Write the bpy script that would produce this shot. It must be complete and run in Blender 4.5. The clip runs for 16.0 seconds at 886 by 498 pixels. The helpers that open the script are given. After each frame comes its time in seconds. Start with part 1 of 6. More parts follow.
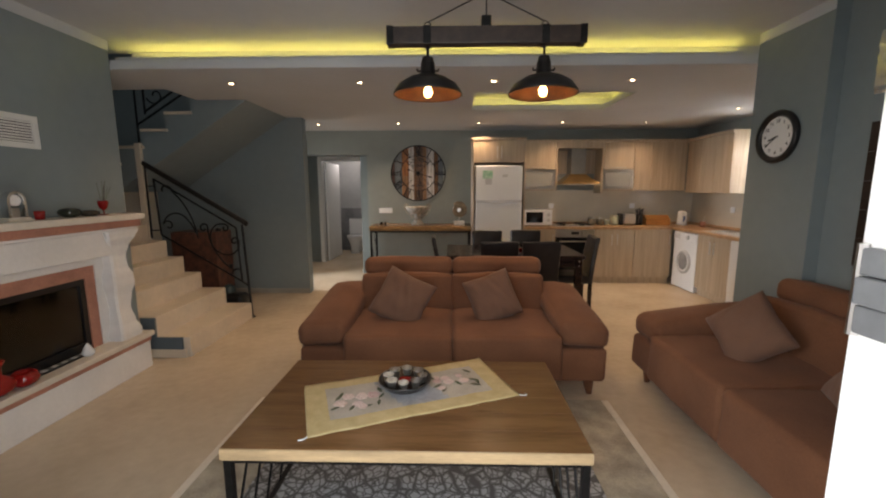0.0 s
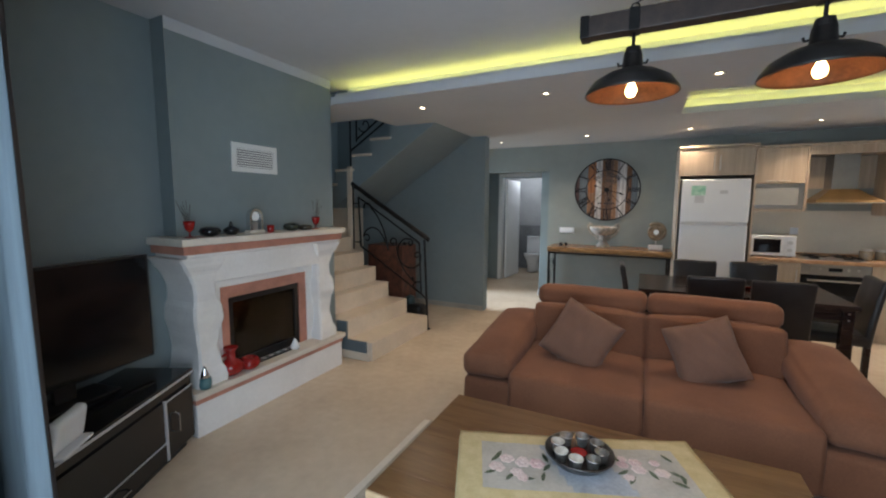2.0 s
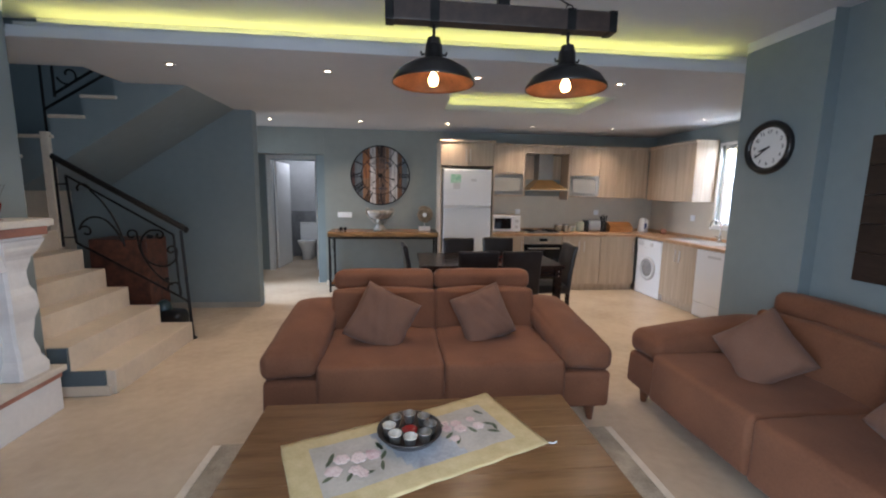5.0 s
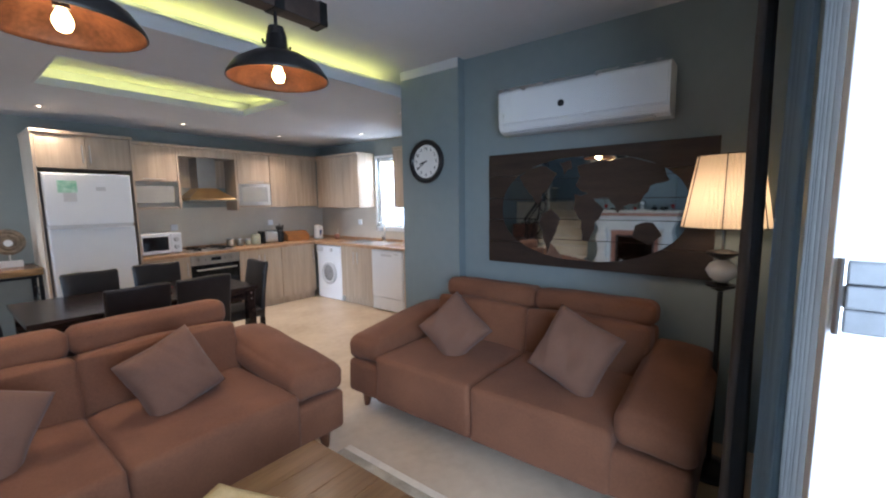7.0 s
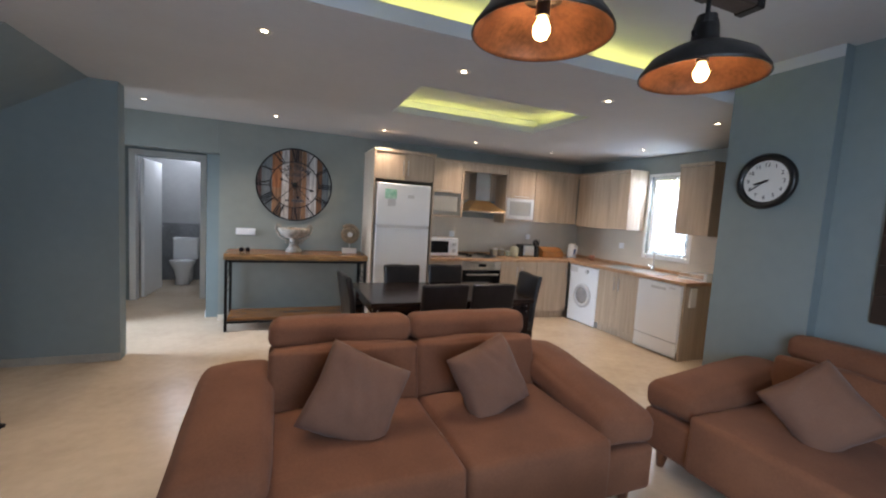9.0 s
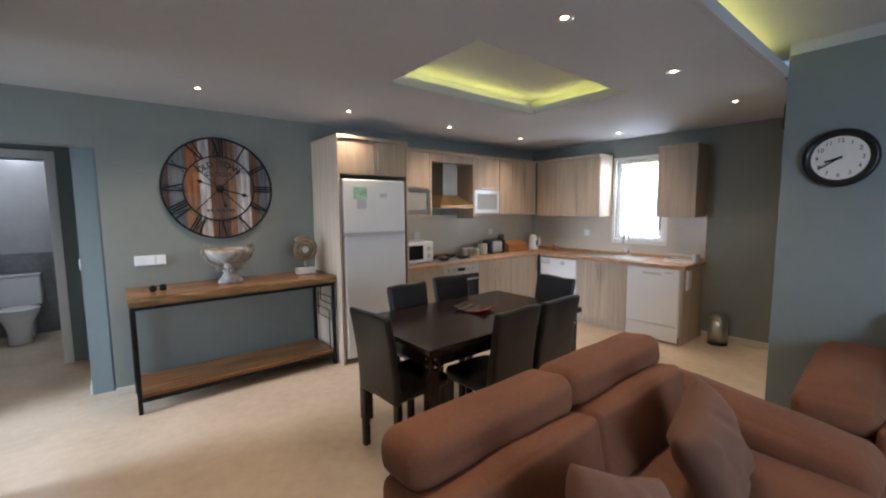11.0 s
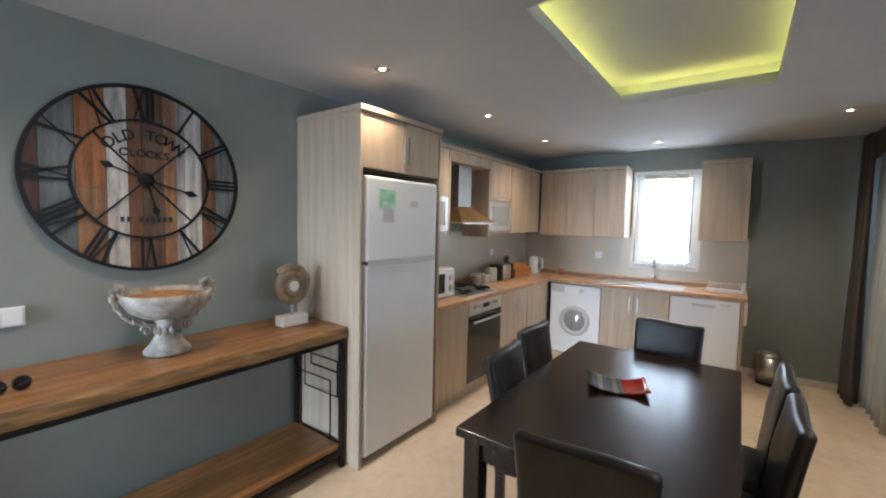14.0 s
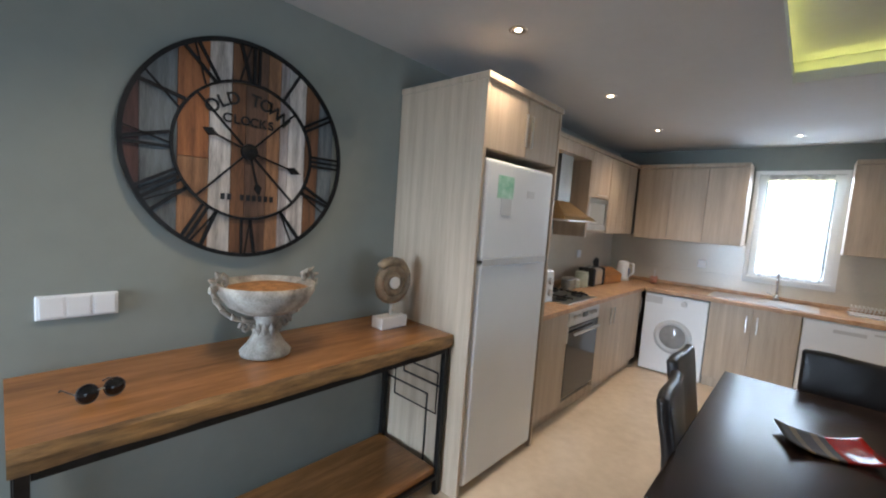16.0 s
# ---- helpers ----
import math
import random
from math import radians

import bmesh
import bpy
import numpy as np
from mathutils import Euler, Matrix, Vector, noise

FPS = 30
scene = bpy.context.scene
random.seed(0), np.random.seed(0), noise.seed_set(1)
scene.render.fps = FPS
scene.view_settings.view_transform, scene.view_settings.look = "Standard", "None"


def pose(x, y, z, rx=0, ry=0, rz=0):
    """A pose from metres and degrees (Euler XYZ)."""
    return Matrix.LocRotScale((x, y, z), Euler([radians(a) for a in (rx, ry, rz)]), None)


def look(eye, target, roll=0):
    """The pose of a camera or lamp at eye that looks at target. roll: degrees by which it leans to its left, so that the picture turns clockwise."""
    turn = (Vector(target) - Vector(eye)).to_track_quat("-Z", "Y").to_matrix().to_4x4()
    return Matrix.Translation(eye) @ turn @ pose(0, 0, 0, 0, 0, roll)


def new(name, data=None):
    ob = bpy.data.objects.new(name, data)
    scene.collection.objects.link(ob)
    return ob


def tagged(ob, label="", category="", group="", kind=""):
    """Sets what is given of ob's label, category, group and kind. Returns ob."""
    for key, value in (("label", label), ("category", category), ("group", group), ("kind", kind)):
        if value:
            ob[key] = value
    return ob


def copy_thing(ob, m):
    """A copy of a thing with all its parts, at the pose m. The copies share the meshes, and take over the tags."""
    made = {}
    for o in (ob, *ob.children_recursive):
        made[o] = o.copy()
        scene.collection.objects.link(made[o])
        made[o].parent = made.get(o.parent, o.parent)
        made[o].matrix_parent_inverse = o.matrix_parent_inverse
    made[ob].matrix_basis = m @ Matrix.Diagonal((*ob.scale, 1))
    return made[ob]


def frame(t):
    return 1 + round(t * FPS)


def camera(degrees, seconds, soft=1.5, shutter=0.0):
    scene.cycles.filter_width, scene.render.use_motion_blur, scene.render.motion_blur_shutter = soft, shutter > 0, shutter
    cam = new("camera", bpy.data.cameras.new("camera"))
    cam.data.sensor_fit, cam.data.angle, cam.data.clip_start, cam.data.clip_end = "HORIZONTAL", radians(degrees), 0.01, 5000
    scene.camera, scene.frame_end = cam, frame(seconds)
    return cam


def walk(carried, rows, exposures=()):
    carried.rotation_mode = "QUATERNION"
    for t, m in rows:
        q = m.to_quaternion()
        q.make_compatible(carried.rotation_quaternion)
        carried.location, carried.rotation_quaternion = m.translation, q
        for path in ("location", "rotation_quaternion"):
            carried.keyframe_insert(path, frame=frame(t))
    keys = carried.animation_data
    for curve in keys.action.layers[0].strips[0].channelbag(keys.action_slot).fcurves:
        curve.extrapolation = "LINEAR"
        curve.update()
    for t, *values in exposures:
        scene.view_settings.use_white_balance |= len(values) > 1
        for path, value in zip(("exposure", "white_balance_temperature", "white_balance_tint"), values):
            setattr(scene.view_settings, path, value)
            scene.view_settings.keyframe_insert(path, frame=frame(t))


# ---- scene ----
cam = camera(95.2, 16.0, soft=2.1)
PATH = [
    (0, (0.189, -0.103, 1.479), (0.143, 1.875, 1.187), -0.1),
    (0.5, (0.168, 0.034, 1.497), (0.188, 2.014, 1.221), -0.1),
    (1, (0.164, 0.142, 1.501), (-0.113, 2.105, 1.237), -0.1),
    (1.5, (0.158, 0.198, 1.505), (-0.511, 2.068, 1.269), -0.1),
    (2, (0.136, 0.212, 1.51), (-0.746, 1.994, 1.292), 0.3),
    (2.5, (0.117, 0.216, 1.502), (-0.889, 1.929, 1.273), 0.2),
    (3, (0.097, 0.214, 1.506), (-0.937, 1.912, 1.28), -0.0),
    (3.5, (0.063, 0.219, 1.499), (-0.907, 1.952, 1.26), 0.6),
    (4, (-0.04, 0.234, 1.493), (-0.668, 2.12, 1.271), -0.1),
    (4.5, (-0.107, 0.229, 1.496), (-0.276, 2.21, 1.273), -0.9),
    (5, (-0.087, 0.266, 1.499), (0.127, 2.235, 1.221), 0.9),
    (5.2, (-0.066, 0.327, 1.492), (0.289, 2.279, 1.241), 0.6),
    (7.3, (-0.232, 0.699, 1.512), (1.371, 1.871, 1.271), -0.7),
    (7.5, (-0.234, 0.725, 1.506), (1.316, 1.967, 1.276), -0.4),
    (8, (-0.299, 0.825, 1.517), (1.03, 2.308, 1.329), 0.5),
    (8.5, (-0.332, 0.992, 1.514), (0.603, 2.751, 1.341), 2.3),
    (9, (-0.555, 1.186, 1.496), (0.196, 3.031, 1.321), 3.5),
    (9.2, (-0.504, 1.228, 1.524), (0.25, 3.071, 1.338), 3.0),
    (11.3, (-1.229, 2.834, 1.538), (0.096, 4.323, 1.371), 0.6),
    (11.5, (-1.216, 3.014, 1.532), (0.137, 4.48, 1.394), 1.7),
    (12, (-1.193, 3.421, 1.529), (0.309, 4.735, 1.399), 0.9),
    (12.5, (-1.15, 3.766, 1.54), (0.425, 4.989, 1.394), 1.1),
    (13, (-1.098, 4.072, 1.548), (0.474, 5.304, 1.449), 1.1),
    (13.5, (-1.115, 4.239, 1.561), (0.488, 5.43, 1.445), 1.1),
    (14, (-1.158, 4.327, 1.563), (0.45, 5.508, 1.428), 1.2),
    (14.5, (-1.199, 4.395, 1.555), (0.404, 5.582, 1.417), 0.5),
    (15, (-1.209, 4.468, 1.55), (0.363, 5.692, 1.369), 1.6),
    (15.5, (-1.167, 4.636, 1.541), (0.41, 5.858, 1.393), 0.7),
    (16, (-1.135, 4.914, 1.536), (0.346, 6.247, 1.361), 4.1),
]
EXPOSURES = [(0.0, -0.28, 8150, 22), (0.6, -0.13, 7800, 21), (1.5, 0.06, 6650, 15), (2.5, 0.07, 6200, 13), (3.0, 0.07, 6100, 13), (4.0, 0.12, 5900, 15), (5.0, 0.1, 6200, 19), (7.4, 0.34, 5750, 17), (8.5, 0.14, 6150, 17), (9.0, 0.12, 6150, 17), (11.4, -0.02, 6150, 17), (12.5, 0.10, 6100, 13), (14.5, 0.18, 6100, 13), (16.0, -0.03, 6050, 13)]
walk(cam, [(t, look(eye, target, roll)) for t, eye, target, roll in PATH], EXPOSURES)

# ---- light ----
world = bpy.data.worlds.new("sky")
scene.world = world
world.use_nodes = True
_nt = world.node_tree
_sky = _nt.nodes.new("ShaderNodeTexSky")
_sky.sky_type = "NISHITA"
_sky.sun_disc = False
_sky.sun_elevation = radians(48)
_sky.sun_rotation = radians(288)
_nt.links.new(_sky.outputs[0], _nt.nodes["Background"].inputs[0])
_nt.nodes["Background"].inputs[1].default_value = 0.10


def lamp(name, kind, m, power, colour, size=0.1, size_y=None, spread=None):
    data = bpy.data.lights.new(name, kind)
    data.energy, data.color = power, colour
    if kind == "AREA":
        data.size = size
        if size_y:
            data.shape, data.size_y = "RECTANGLE", size_y
        if spread:
            data.spread = radians(spread)
    elif kind == "SPOT":
        data.shadow_soft_size, data.spot_size, data.spot_blend = size, radians(spread or 100), 1.0
    elif kind == "SUN":
        data.angle = size
    else:
        data.shadow_soft_size = size
    ob = new(name, data)
    ob.matrix_world = m
    return ob


sun = lamp("sun", "SUN", look((0, 0, 0), (0.75, -0.25, -0.9)), 2.5, (1.0, 0.95, 0.88), radians(0.6))
DAY = (0.68, 0.85, 1.0)
lamp("daylight_front_door", "AREA", look((0.05, -0.05, 1.20), (-0.15, 3.0, 0.95)), 56, DAY, 1.3, 2.0)
# added oblique lamp outside, brightens the right-hand sofa and curtain
lamp("daylight_west_fill", "AREA", look((-2.35, -1.05, 1.8), (1.5, 0.8, 0.2)), 22, DAY, 1.2, 1.4, 80)
lamp("daylight_side_light", "AREA", look((1.24, 0.20, 1.15), (1.24, 1.0, 1.15)), 24, DAY, 0.55, 2.0)
lamp("daylight_kitchen_window", "AREA", look((4.30, 5.04, 1.64), (2.0, 5.0, 1.2)), 40, DAY, 0.6, 1.0)
lamp("daylight_side_door", "AREA", look((3.68, 2.93, 1.10), (3.5, 6.0, 0.6)), 9, DAY, 0.6, 2.0)
lamp("daylight_hall_door", "AREA", look((-4.35, 6.25, 1.2), (-1.0, 6.25, 0.3)), 42, DAY, 0.9, 2.0, 70)
# unseen fill lamp by the upper stairwell wall; no window opening there
lamp("daylight_stairwell_fill", "AREA", look((-1.08, 4.5, 3.6), (-4.0, 4.4, 2.4)), 14, DAY, 1.0, 0.9)
WARM = (1.0, 0.79, 0.55)
SPOTS = [(-1.85, 3.76), (-0.66, 3.76), (0.56, 3.75), (1.80, 3.74), (3.06, 3.73), (-1.83, 6.15), (-0.62, 6.10), (0.58, 6.07), (1.80, 6.07), (3.01, 6.07), (3.66, 5.08)]
for sx, sy in SPOTS:
    lamp("spot_lamp", "SPOT", look((sx, sy, 2.435), (sx, sy + 0.001, 0)), 44, WARM, 0.03, spread=125)
for bx0 in (0.06, 0.656):
    lamp("bulb_lamp", "POINT", pose(bx0, 2.125, 1.985), 4, (1.0, 0.60, 0.26), 0.03)
lamp("floor_lamp_bulb", "POINT", pose(2.33, 0.79, 1.47), 3.2, (1.0, 0.74, 0.46), 0.04)

# ---- materials ----


def mat(name, colour, rough=0.6, metal=0.0, vary=0.08, scale=6.0, bump=0.0, bump_scale=60.0, stretch=(1, 1, 1), second=None, coat=0.0, sheen=0.0, fine=None, emit=None, strength=0.0, trans=0.0, island=0.0, object_vary=0.0, spec=0.5):
    """A procedural surface: a base colour broken up at two scales, with a fine relief."""
    m = bpy.data.materials.new(name)
    m.use_nodes = True
    nt = m.node_tree
    n, li = nt.nodes, nt.links
    p = n["Principled BSDF"]
    p.inputs["Roughness"].default_value, p.inputs["Metallic"].default_value = rough, metal
    p.inputs["Coat Weight"].default_value, p.inputs["Sheen Weight"].default_value = coat, sheen
    p.inputs["Specular IOR Level"].default_value = spec
    p.inputs["Transmission Weight"].default_value = trans
    tc = n.new("ShaderNodeTexCoord")
    mp = n.new("ShaderNodeMapping")
    mp.inputs["Scale"].default_value = stretch
    li.new(tc.outputs["Object"], mp.inputs[0])
    big = n.new("ShaderNodeTexNoise")
    big.inputs["Scale"].default_value, big.inputs["Detail"].default_value = scale, 5
    small = n.new("ShaderNodeTexNoise")
    small.inputs["Scale"].default_value, small.inputs["Detail"].default_value = (fine or scale * 9), 4
    li.new(mp.outputs[0], big.inputs["Vector"]), li.new(mp.outputs[0], small.inputs["Vector"])
    add = n.new("ShaderNodeMath")
    add.operation = "ADD"
    half = n.new("ShaderNodeMath")
    half.operation = "MULTIPLY"
    half.inputs[1].default_value = 0.45
    li.new(small.outputs["Fac"], half.inputs[0])
    li.new(big.outputs["Fac"], add.inputs[0]), li.new(half.outputs[0], add.inputs[1])
    fac = add.outputs[0]
    if object_vary:
        info = n.new("ShaderNodeObjectInfo")
        mul = n.new("ShaderNodeMath")
        mul.operation = "MULTIPLY_ADD"
        mul.inputs[1].default_value = object_vary
        li.new(info.outputs["Random"], mul.inputs[0]), li.new(fac, mul.inputs[2])
        fac = mul.outputs[0]
    if island:
        geo = n.new("ShaderNodeNewGeometry")
        mul = n.new("ShaderNodeMath")
        mul.operation = "MULTIPLY_ADD"
        mul.inputs[1].default_value = island
        li.new(geo.outputs["Random Per Island"], mul.inputs[0]), li.new(fac, mul.inputs[2])
        fac = mul.outputs[0]
    ramp = n.new("ShaderNodeValToRGB")
    c = np.array(colour)
    d = np.array(second) if second else c * (1 - 2.2 * vary)
    ramp.color_ramp.elements[0].position, ramp.color_ramp.elements[1].position = 0.48, 0.98
    ramp.color_ramp.elements[0].color = (*np.clip(d, 0, 1), 1)
    ramp.color_ramp.elements[1].color = (*np.clip(c * (1 + vary * 0.5), 0, 1), 1)
    li.new(fac, ramp.inputs[0])
    li.new(ramp.outputs[0], p.inputs["Base Color"])
    if bump:
        rel = n.new("ShaderNodeTexNoise")
        rel.inputs["Scale"].default_value, rel.inputs["Detail"].default_value = bump_scale, 3
        li.new(mp.outputs[0], rel.inputs["Vector"])
        b = n.new("ShaderNodeBump")
        b.inputs["Strength"].default_value, b.inputs["Distance"].default_value = bump, 0.004
        li.new(rel.outputs["Fac"], b.inputs["Height"])
        li.new(b.outputs[0], p.inputs["Normal"])
    if emit:
        p.inputs["Emission Color"].default_value = (*emit, 1)
        p.inputs["Emission Strength"].default_value = strength
    return m


M_wall = mat("teal_grey_wall_paint", (0.212, 0.258, 0.268), 0.62, vary=0.05, scale=1.3, bump=0.10, bump_scale=140)
# wall paint copied paler and warmer: the kitchen's lamplight is in its colour
M_wallwarm = mat("warm_lit_wall_paint", (0.262, 0.288, 0.268), 0.62, vary=0.06, scale=1.1, bump=0.10, bump_scale=140)
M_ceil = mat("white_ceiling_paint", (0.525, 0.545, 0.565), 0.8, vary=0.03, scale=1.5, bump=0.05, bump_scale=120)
M_white = mat("white_paint", (0.78, 0.78, 0.76), 0.4, vary=0.03, scale=3)
M_floor = mat("cream_limestone_floor", (0.62, 0.51, 0.385), 0.26, vary=0.10, scale=1.7, second=(0.49, 0.39, 0.285), bump=0.03, bump_scale=8, fine=14, object_vary=0.1)
M_step = mat("cream_limestone_steps", (0.72, 0.61, 0.48), 0.32, vary=0.08, scale=2.5, bump=0.03)
M_plaster = mat("white_rendered_plaster", (0.80, 0.78, 0.75), 0.75, vary=0.05, scale=4, bump=0.35, bump_scale=45)
M_pink = mat("terracotta_pink_stone", (0.52, 0.235, 0.165), 0.6, vary=0.15, scale=7, bump=0.1)
M_slab = mat("cream_stone_slab", (0.74, 0.67, 0.57), 0.4, vary=0.08, scale=5)
M_black = mat("black_enamel", (0.012, 0.012, 0.013), 0.3, vary=0.2)
M_blackgloss = mat("glossy_black_lacquer", (0.010, 0.010, 0.012), 0.08, vary=0.2)
M_screen = mat("dark_screen_glass", (0.010, 0.011, 0.013), 0.12, vary=0.2)
M_iron = mat("black_wrought_iron", (0.016, 0.015, 0.015), 0.45, metal=0.6, vary=0.3, scale=20, bump=0.2)
M_darkwood = mat("dark_stained_wood", (0.036, 0.021, 0.015), 0.5, vary=0.3, scale=3, stretch=(6, 1, 6), bump=0.15)
M_sofa = mat("brown_suede_fabric", (0.200, 0.081, 0.039), 0.9, vary=0.13, scale=3.0, fine=90, bump=0.25, bump_scale=380, sheen=0.05, second=(0.135, 0.051, 0.024))
M_pillow = mat("taupe_brown_cushion_fabric", (0.175, 0.086, 0.054), 0.92, vary=0.1, scale=4, fine=120, bump=0.3, bump_scale=420, sheen=0.08)
M_leg = mat("reddish_wooden_leg", (0.15, 0.055, 0.025), 0.35, vary=0.2, scale=8)
M_ash = mat("light_ash_laminate", (0.50, 0.405, 0.305), 0.42, vary=0.12, scale=3.2, stretch=(7, 7, 0.35), second=(0.385, 0.30, 0.215), fine=26, bump=0.06)
M_counter = mat("butcher_block_worktop", (0.50, 0.32, 0.185), 0.38, vary=0.2, scale=14, second=(0.34, 0.19, 0.10), fine=70)
M_enamel = mat("white_appliance_enamel", (0.80, 0.82, 0.84), 0.12, vary=0.01)
M_enamel_grey = mat("pale_grey_plastic", (0.55, 0.56, 0.57), 0.4, vary=0.03)
M_steel = mat("brushed_stainless_steel", (0.62, 0.61, 0.59), 0.28, metal=1.0, vary=0.04, scale=8, stretch=(1, 20, 1))
M_hinge = mat("dull_hinge_steel", (0.22, 0.23, 0.24), 0.55, metal=0.4, vary=0.1)
M_rail = mat("near_black_stained_rail", (0.012, 0.009, 0.008), 0.4, vary=0.3, scale=5, stretch=(1, 6, 6))
M_skirting = mat("grey_beige_skirting_stone", (0.36, 0.34, 0.30), 0.45, vary=0.1, scale=5)
M_chrome = mat("chrome", (0.8, 0.8, 0.8), 0.08, metal=1.0, vary=0.01)
M_splash = mat("cream_tile_glaze", (0.60, 0.55, 0.46), 0.22, vary=0.04, scale=4, object_vary=0.12)
M_tablewood = mat("varnished_walnut_boards", (0.180, 0.088, 0.035), 0.26, vary=0.2, scale=2.2, stretch=(1.0, 9, 4), second=(0.092, 0.042, 0.016), fine=11, island=0.25, bump=0.05)
M_edgewood = mat("pale_sawn_edge_wood", (0.52, 0.36, 0.20), 0.5, vary=0.2, scale=3, stretch=(1, 8, 8))
M_consolewood = mat("varnished_oak_slab", (0.31, 0.140, 0.045), 0.26, vary=0.2, scale=2.0, stretch=(1.0, 8, 5), second=(0.15, 0.066, 0.024), fine=10, bump=0.06)
M_liveedge = mat("rough_golden_live_edge", (0.30, 0.17, 0.06), 0.55, vary=0.4, scale=6, stretch=(1.0, 6, 10), second=(0.10, 0.055, 0.02), fine=30, bump=0.6, bump_scale=40)
M_wenge = mat("dark_wenge_table_veneer", (0.026, 0.016, 0.014), 0.22, vary=0.25, scale=3, stretch=(1, 9, 9))
M_leather = mat("black_leatherette", (0.018, 0.016, 0.017), 0.30, vary=0.2, scale=10, bump=0.25, bump_scale=160)
M_led = mat("yellow_led_strip", (0.9, 0.9, 0.4), 0.5, emit=(0.80, 0.74, 0.17), strength=11.5)
M_ledcove = mat("yellow_led_cove_strip", (0.9, 0.9, 0.4), 0.5, emit=(0.80, 0.74, 0.17), strength=15.0)
M_silver = mat("silver_painted_trim", (0.55, 0.56, 0.58), 0.35, metal=0.3, vary=0.04)
M_bulb = mat("glowing_bulb", (1, 0.8, 0.5), 0.3, emit=(1.0, 0.62, 0.22), strength=24.0)
M_spot = mat("glowing_spot_lens", (1, 0.9, 0.7), 0.3, emit=(1.0, 0.80, 0.52), strength=26.0)
M_copper = mat("aged_copper_inside", (0.125, 0.055, 0.028), 0.5, metal=0.6, vary=0.3, scale=9)
M_lampblack = mat("dark_bronze_metal", (0.030, 0.026, 0.024), 0.4, metal=0.5, vary=0.3, scale=12)
M_red = mat("red_glass", (0.30, 0.012, 0.010), 0.1, vary=0.1)
M_ceramic = mat("white_ceramic", (0.80, 0.79, 0.77), 0.15, vary=0.02)
M_grille = mat("white_powder_coated_metal", (0.75, 0.75, 0.73), 0.4, vary=0.02)
M_rug = mat("beige_woven_rug", (0.46, 0.40, 0.31), 0.95, vary=0.2, scale=9, bump=0.4, bump_scale=300)
M_bathtile = mat("grey_bathroom_tile", (0.42, 0.42, 0.41), 0.25, vary=0.05)


def cloth_material(name, colour, through_light=0.6, cover=0.72):
    """Hanging cloth: part scatters, part lets light through."""
    m = bpy.data.materials.new(name)
    m.use_nodes = True
    nt = m.node_tree
    n, li = nt.nodes, nt.links
    n.remove(n["Principled BSDF"])
    tr, di, tl, mx, mx2 = (n.new("ShaderNodeBsdf" + k) for k in ("Transparent", "Diffuse", "Translucent", "Transparent", "Transparent"))
    n.remove(mx), n.remove(mx2)
    a, b = n.new("ShaderNodeMixShader"), n.new("ShaderNodeMixShader")
    weave = n.new("ShaderNodeTexNoise")
    weave.inputs["Scale"].default_value, weave.inputs["Detail"].default_value = 9, 6
    tone = n.new("ShaderNodeValToRGB")
    tone.color_ramp.elements[0].position, tone.color_ramp.elements[1].position = 0.3, 0.75
    tone.color_ramp.elements[0].color, tone.color_ramp.elements[1].color = (*(0.82 * c for c in colour), 1), (*colour, 1)
    li.new(weave.outputs[0], tone.inputs[0]), li.new(tone.outputs[0], di.inputs[0]), li.new(tone.outputs[0], tl.inputs[0])
    a.inputs[0].default_value, b.inputs[0].default_value = through_light, cover
    li.new(di.outputs[0], a.inputs[1]), li.new(tl.outputs[0], a.inputs[2])
    li.new(tr.outputs[0], b.inputs[1]), li.new(a.outputs[0], b.inputs[2])
    li.new(b.outputs[0], n["Material Output"].inputs[0])
    return m


M_sheer = cloth_material("white_sheer_voile", (0.9, 0.9, 0.9))
M_sheerfront = cloth_material("ivory_sheer_voile", (0.40, 0.395, 0.38), 0.45, 0.85)
M_drape = cloth_material("dark_grey_curtain_fabric", (0.13, 0.115, 0.11), 0.2, 1.0)
M_drapeblue = cloth_material("blue_grey_curtain_fabric", (0.31, 0.39, 0.44), 0.62, 1.0)
M_drapepale = cloth_material("pale_grey_curtain_fabric", (0.64, 0.62, 0.57), 0.45, 1.0)


def glass_material(name, colour=(1, 1, 1), rough=0.0, clear=0.88, ior=1.45):
    m = bpy.data.materials.new(name)
    m.use_nodes = True
    nt = m.node_tree
    n, li = nt.nodes, nt.links
    n.remove(n["Principled BSDF"])
    tr, gl, mx, fr = n.new("ShaderNodeBsdfTransparent"), n.new("ShaderNodeBsdfGlossy"), n.new("ShaderNodeMixShader"), n.new("ShaderNodeFresnel")
    tr.inputs[0].default_value = (*(clear * c for c in colour), 1)
    gl.inputs["Roughness"].default_value, fr.inputs["IOR"].default_value = rough, ior
    li.new(fr.outputs[0], mx.inputs[0]), li.new(tr.outputs[0], mx.inputs[1]), li.new(gl.outputs[0], mx.inputs[2])
    li.new(mx.outputs[0], n["Material Output"].inputs[0])
    return m


M_glass = glass_material("clear_glass")
M_frost = mat("frosted_glass", (0.36, 0.36, 0.34), 0.35, vary=0.04)
M_film = glass_material("clear_wrinkled_film", (1, 1, 1), 0.22, 0.96, 1.55)
M_soot = mat("sooty_firebrick", (0.035, 0.030, 0.028), 0.9, vary=0.4, scale=6, bump=0.4)
M_ashbed = mat("grey_wood_ash", (0.30, 0.28, 0.27), 0.95, vary=0.25, scale=14, bump=0.6, bump_scale=90)
M_fireglass = glass_material("smoked_fire_glass", (0.62, 0.58, 0.54), 0.04, 0.85, 1.6)
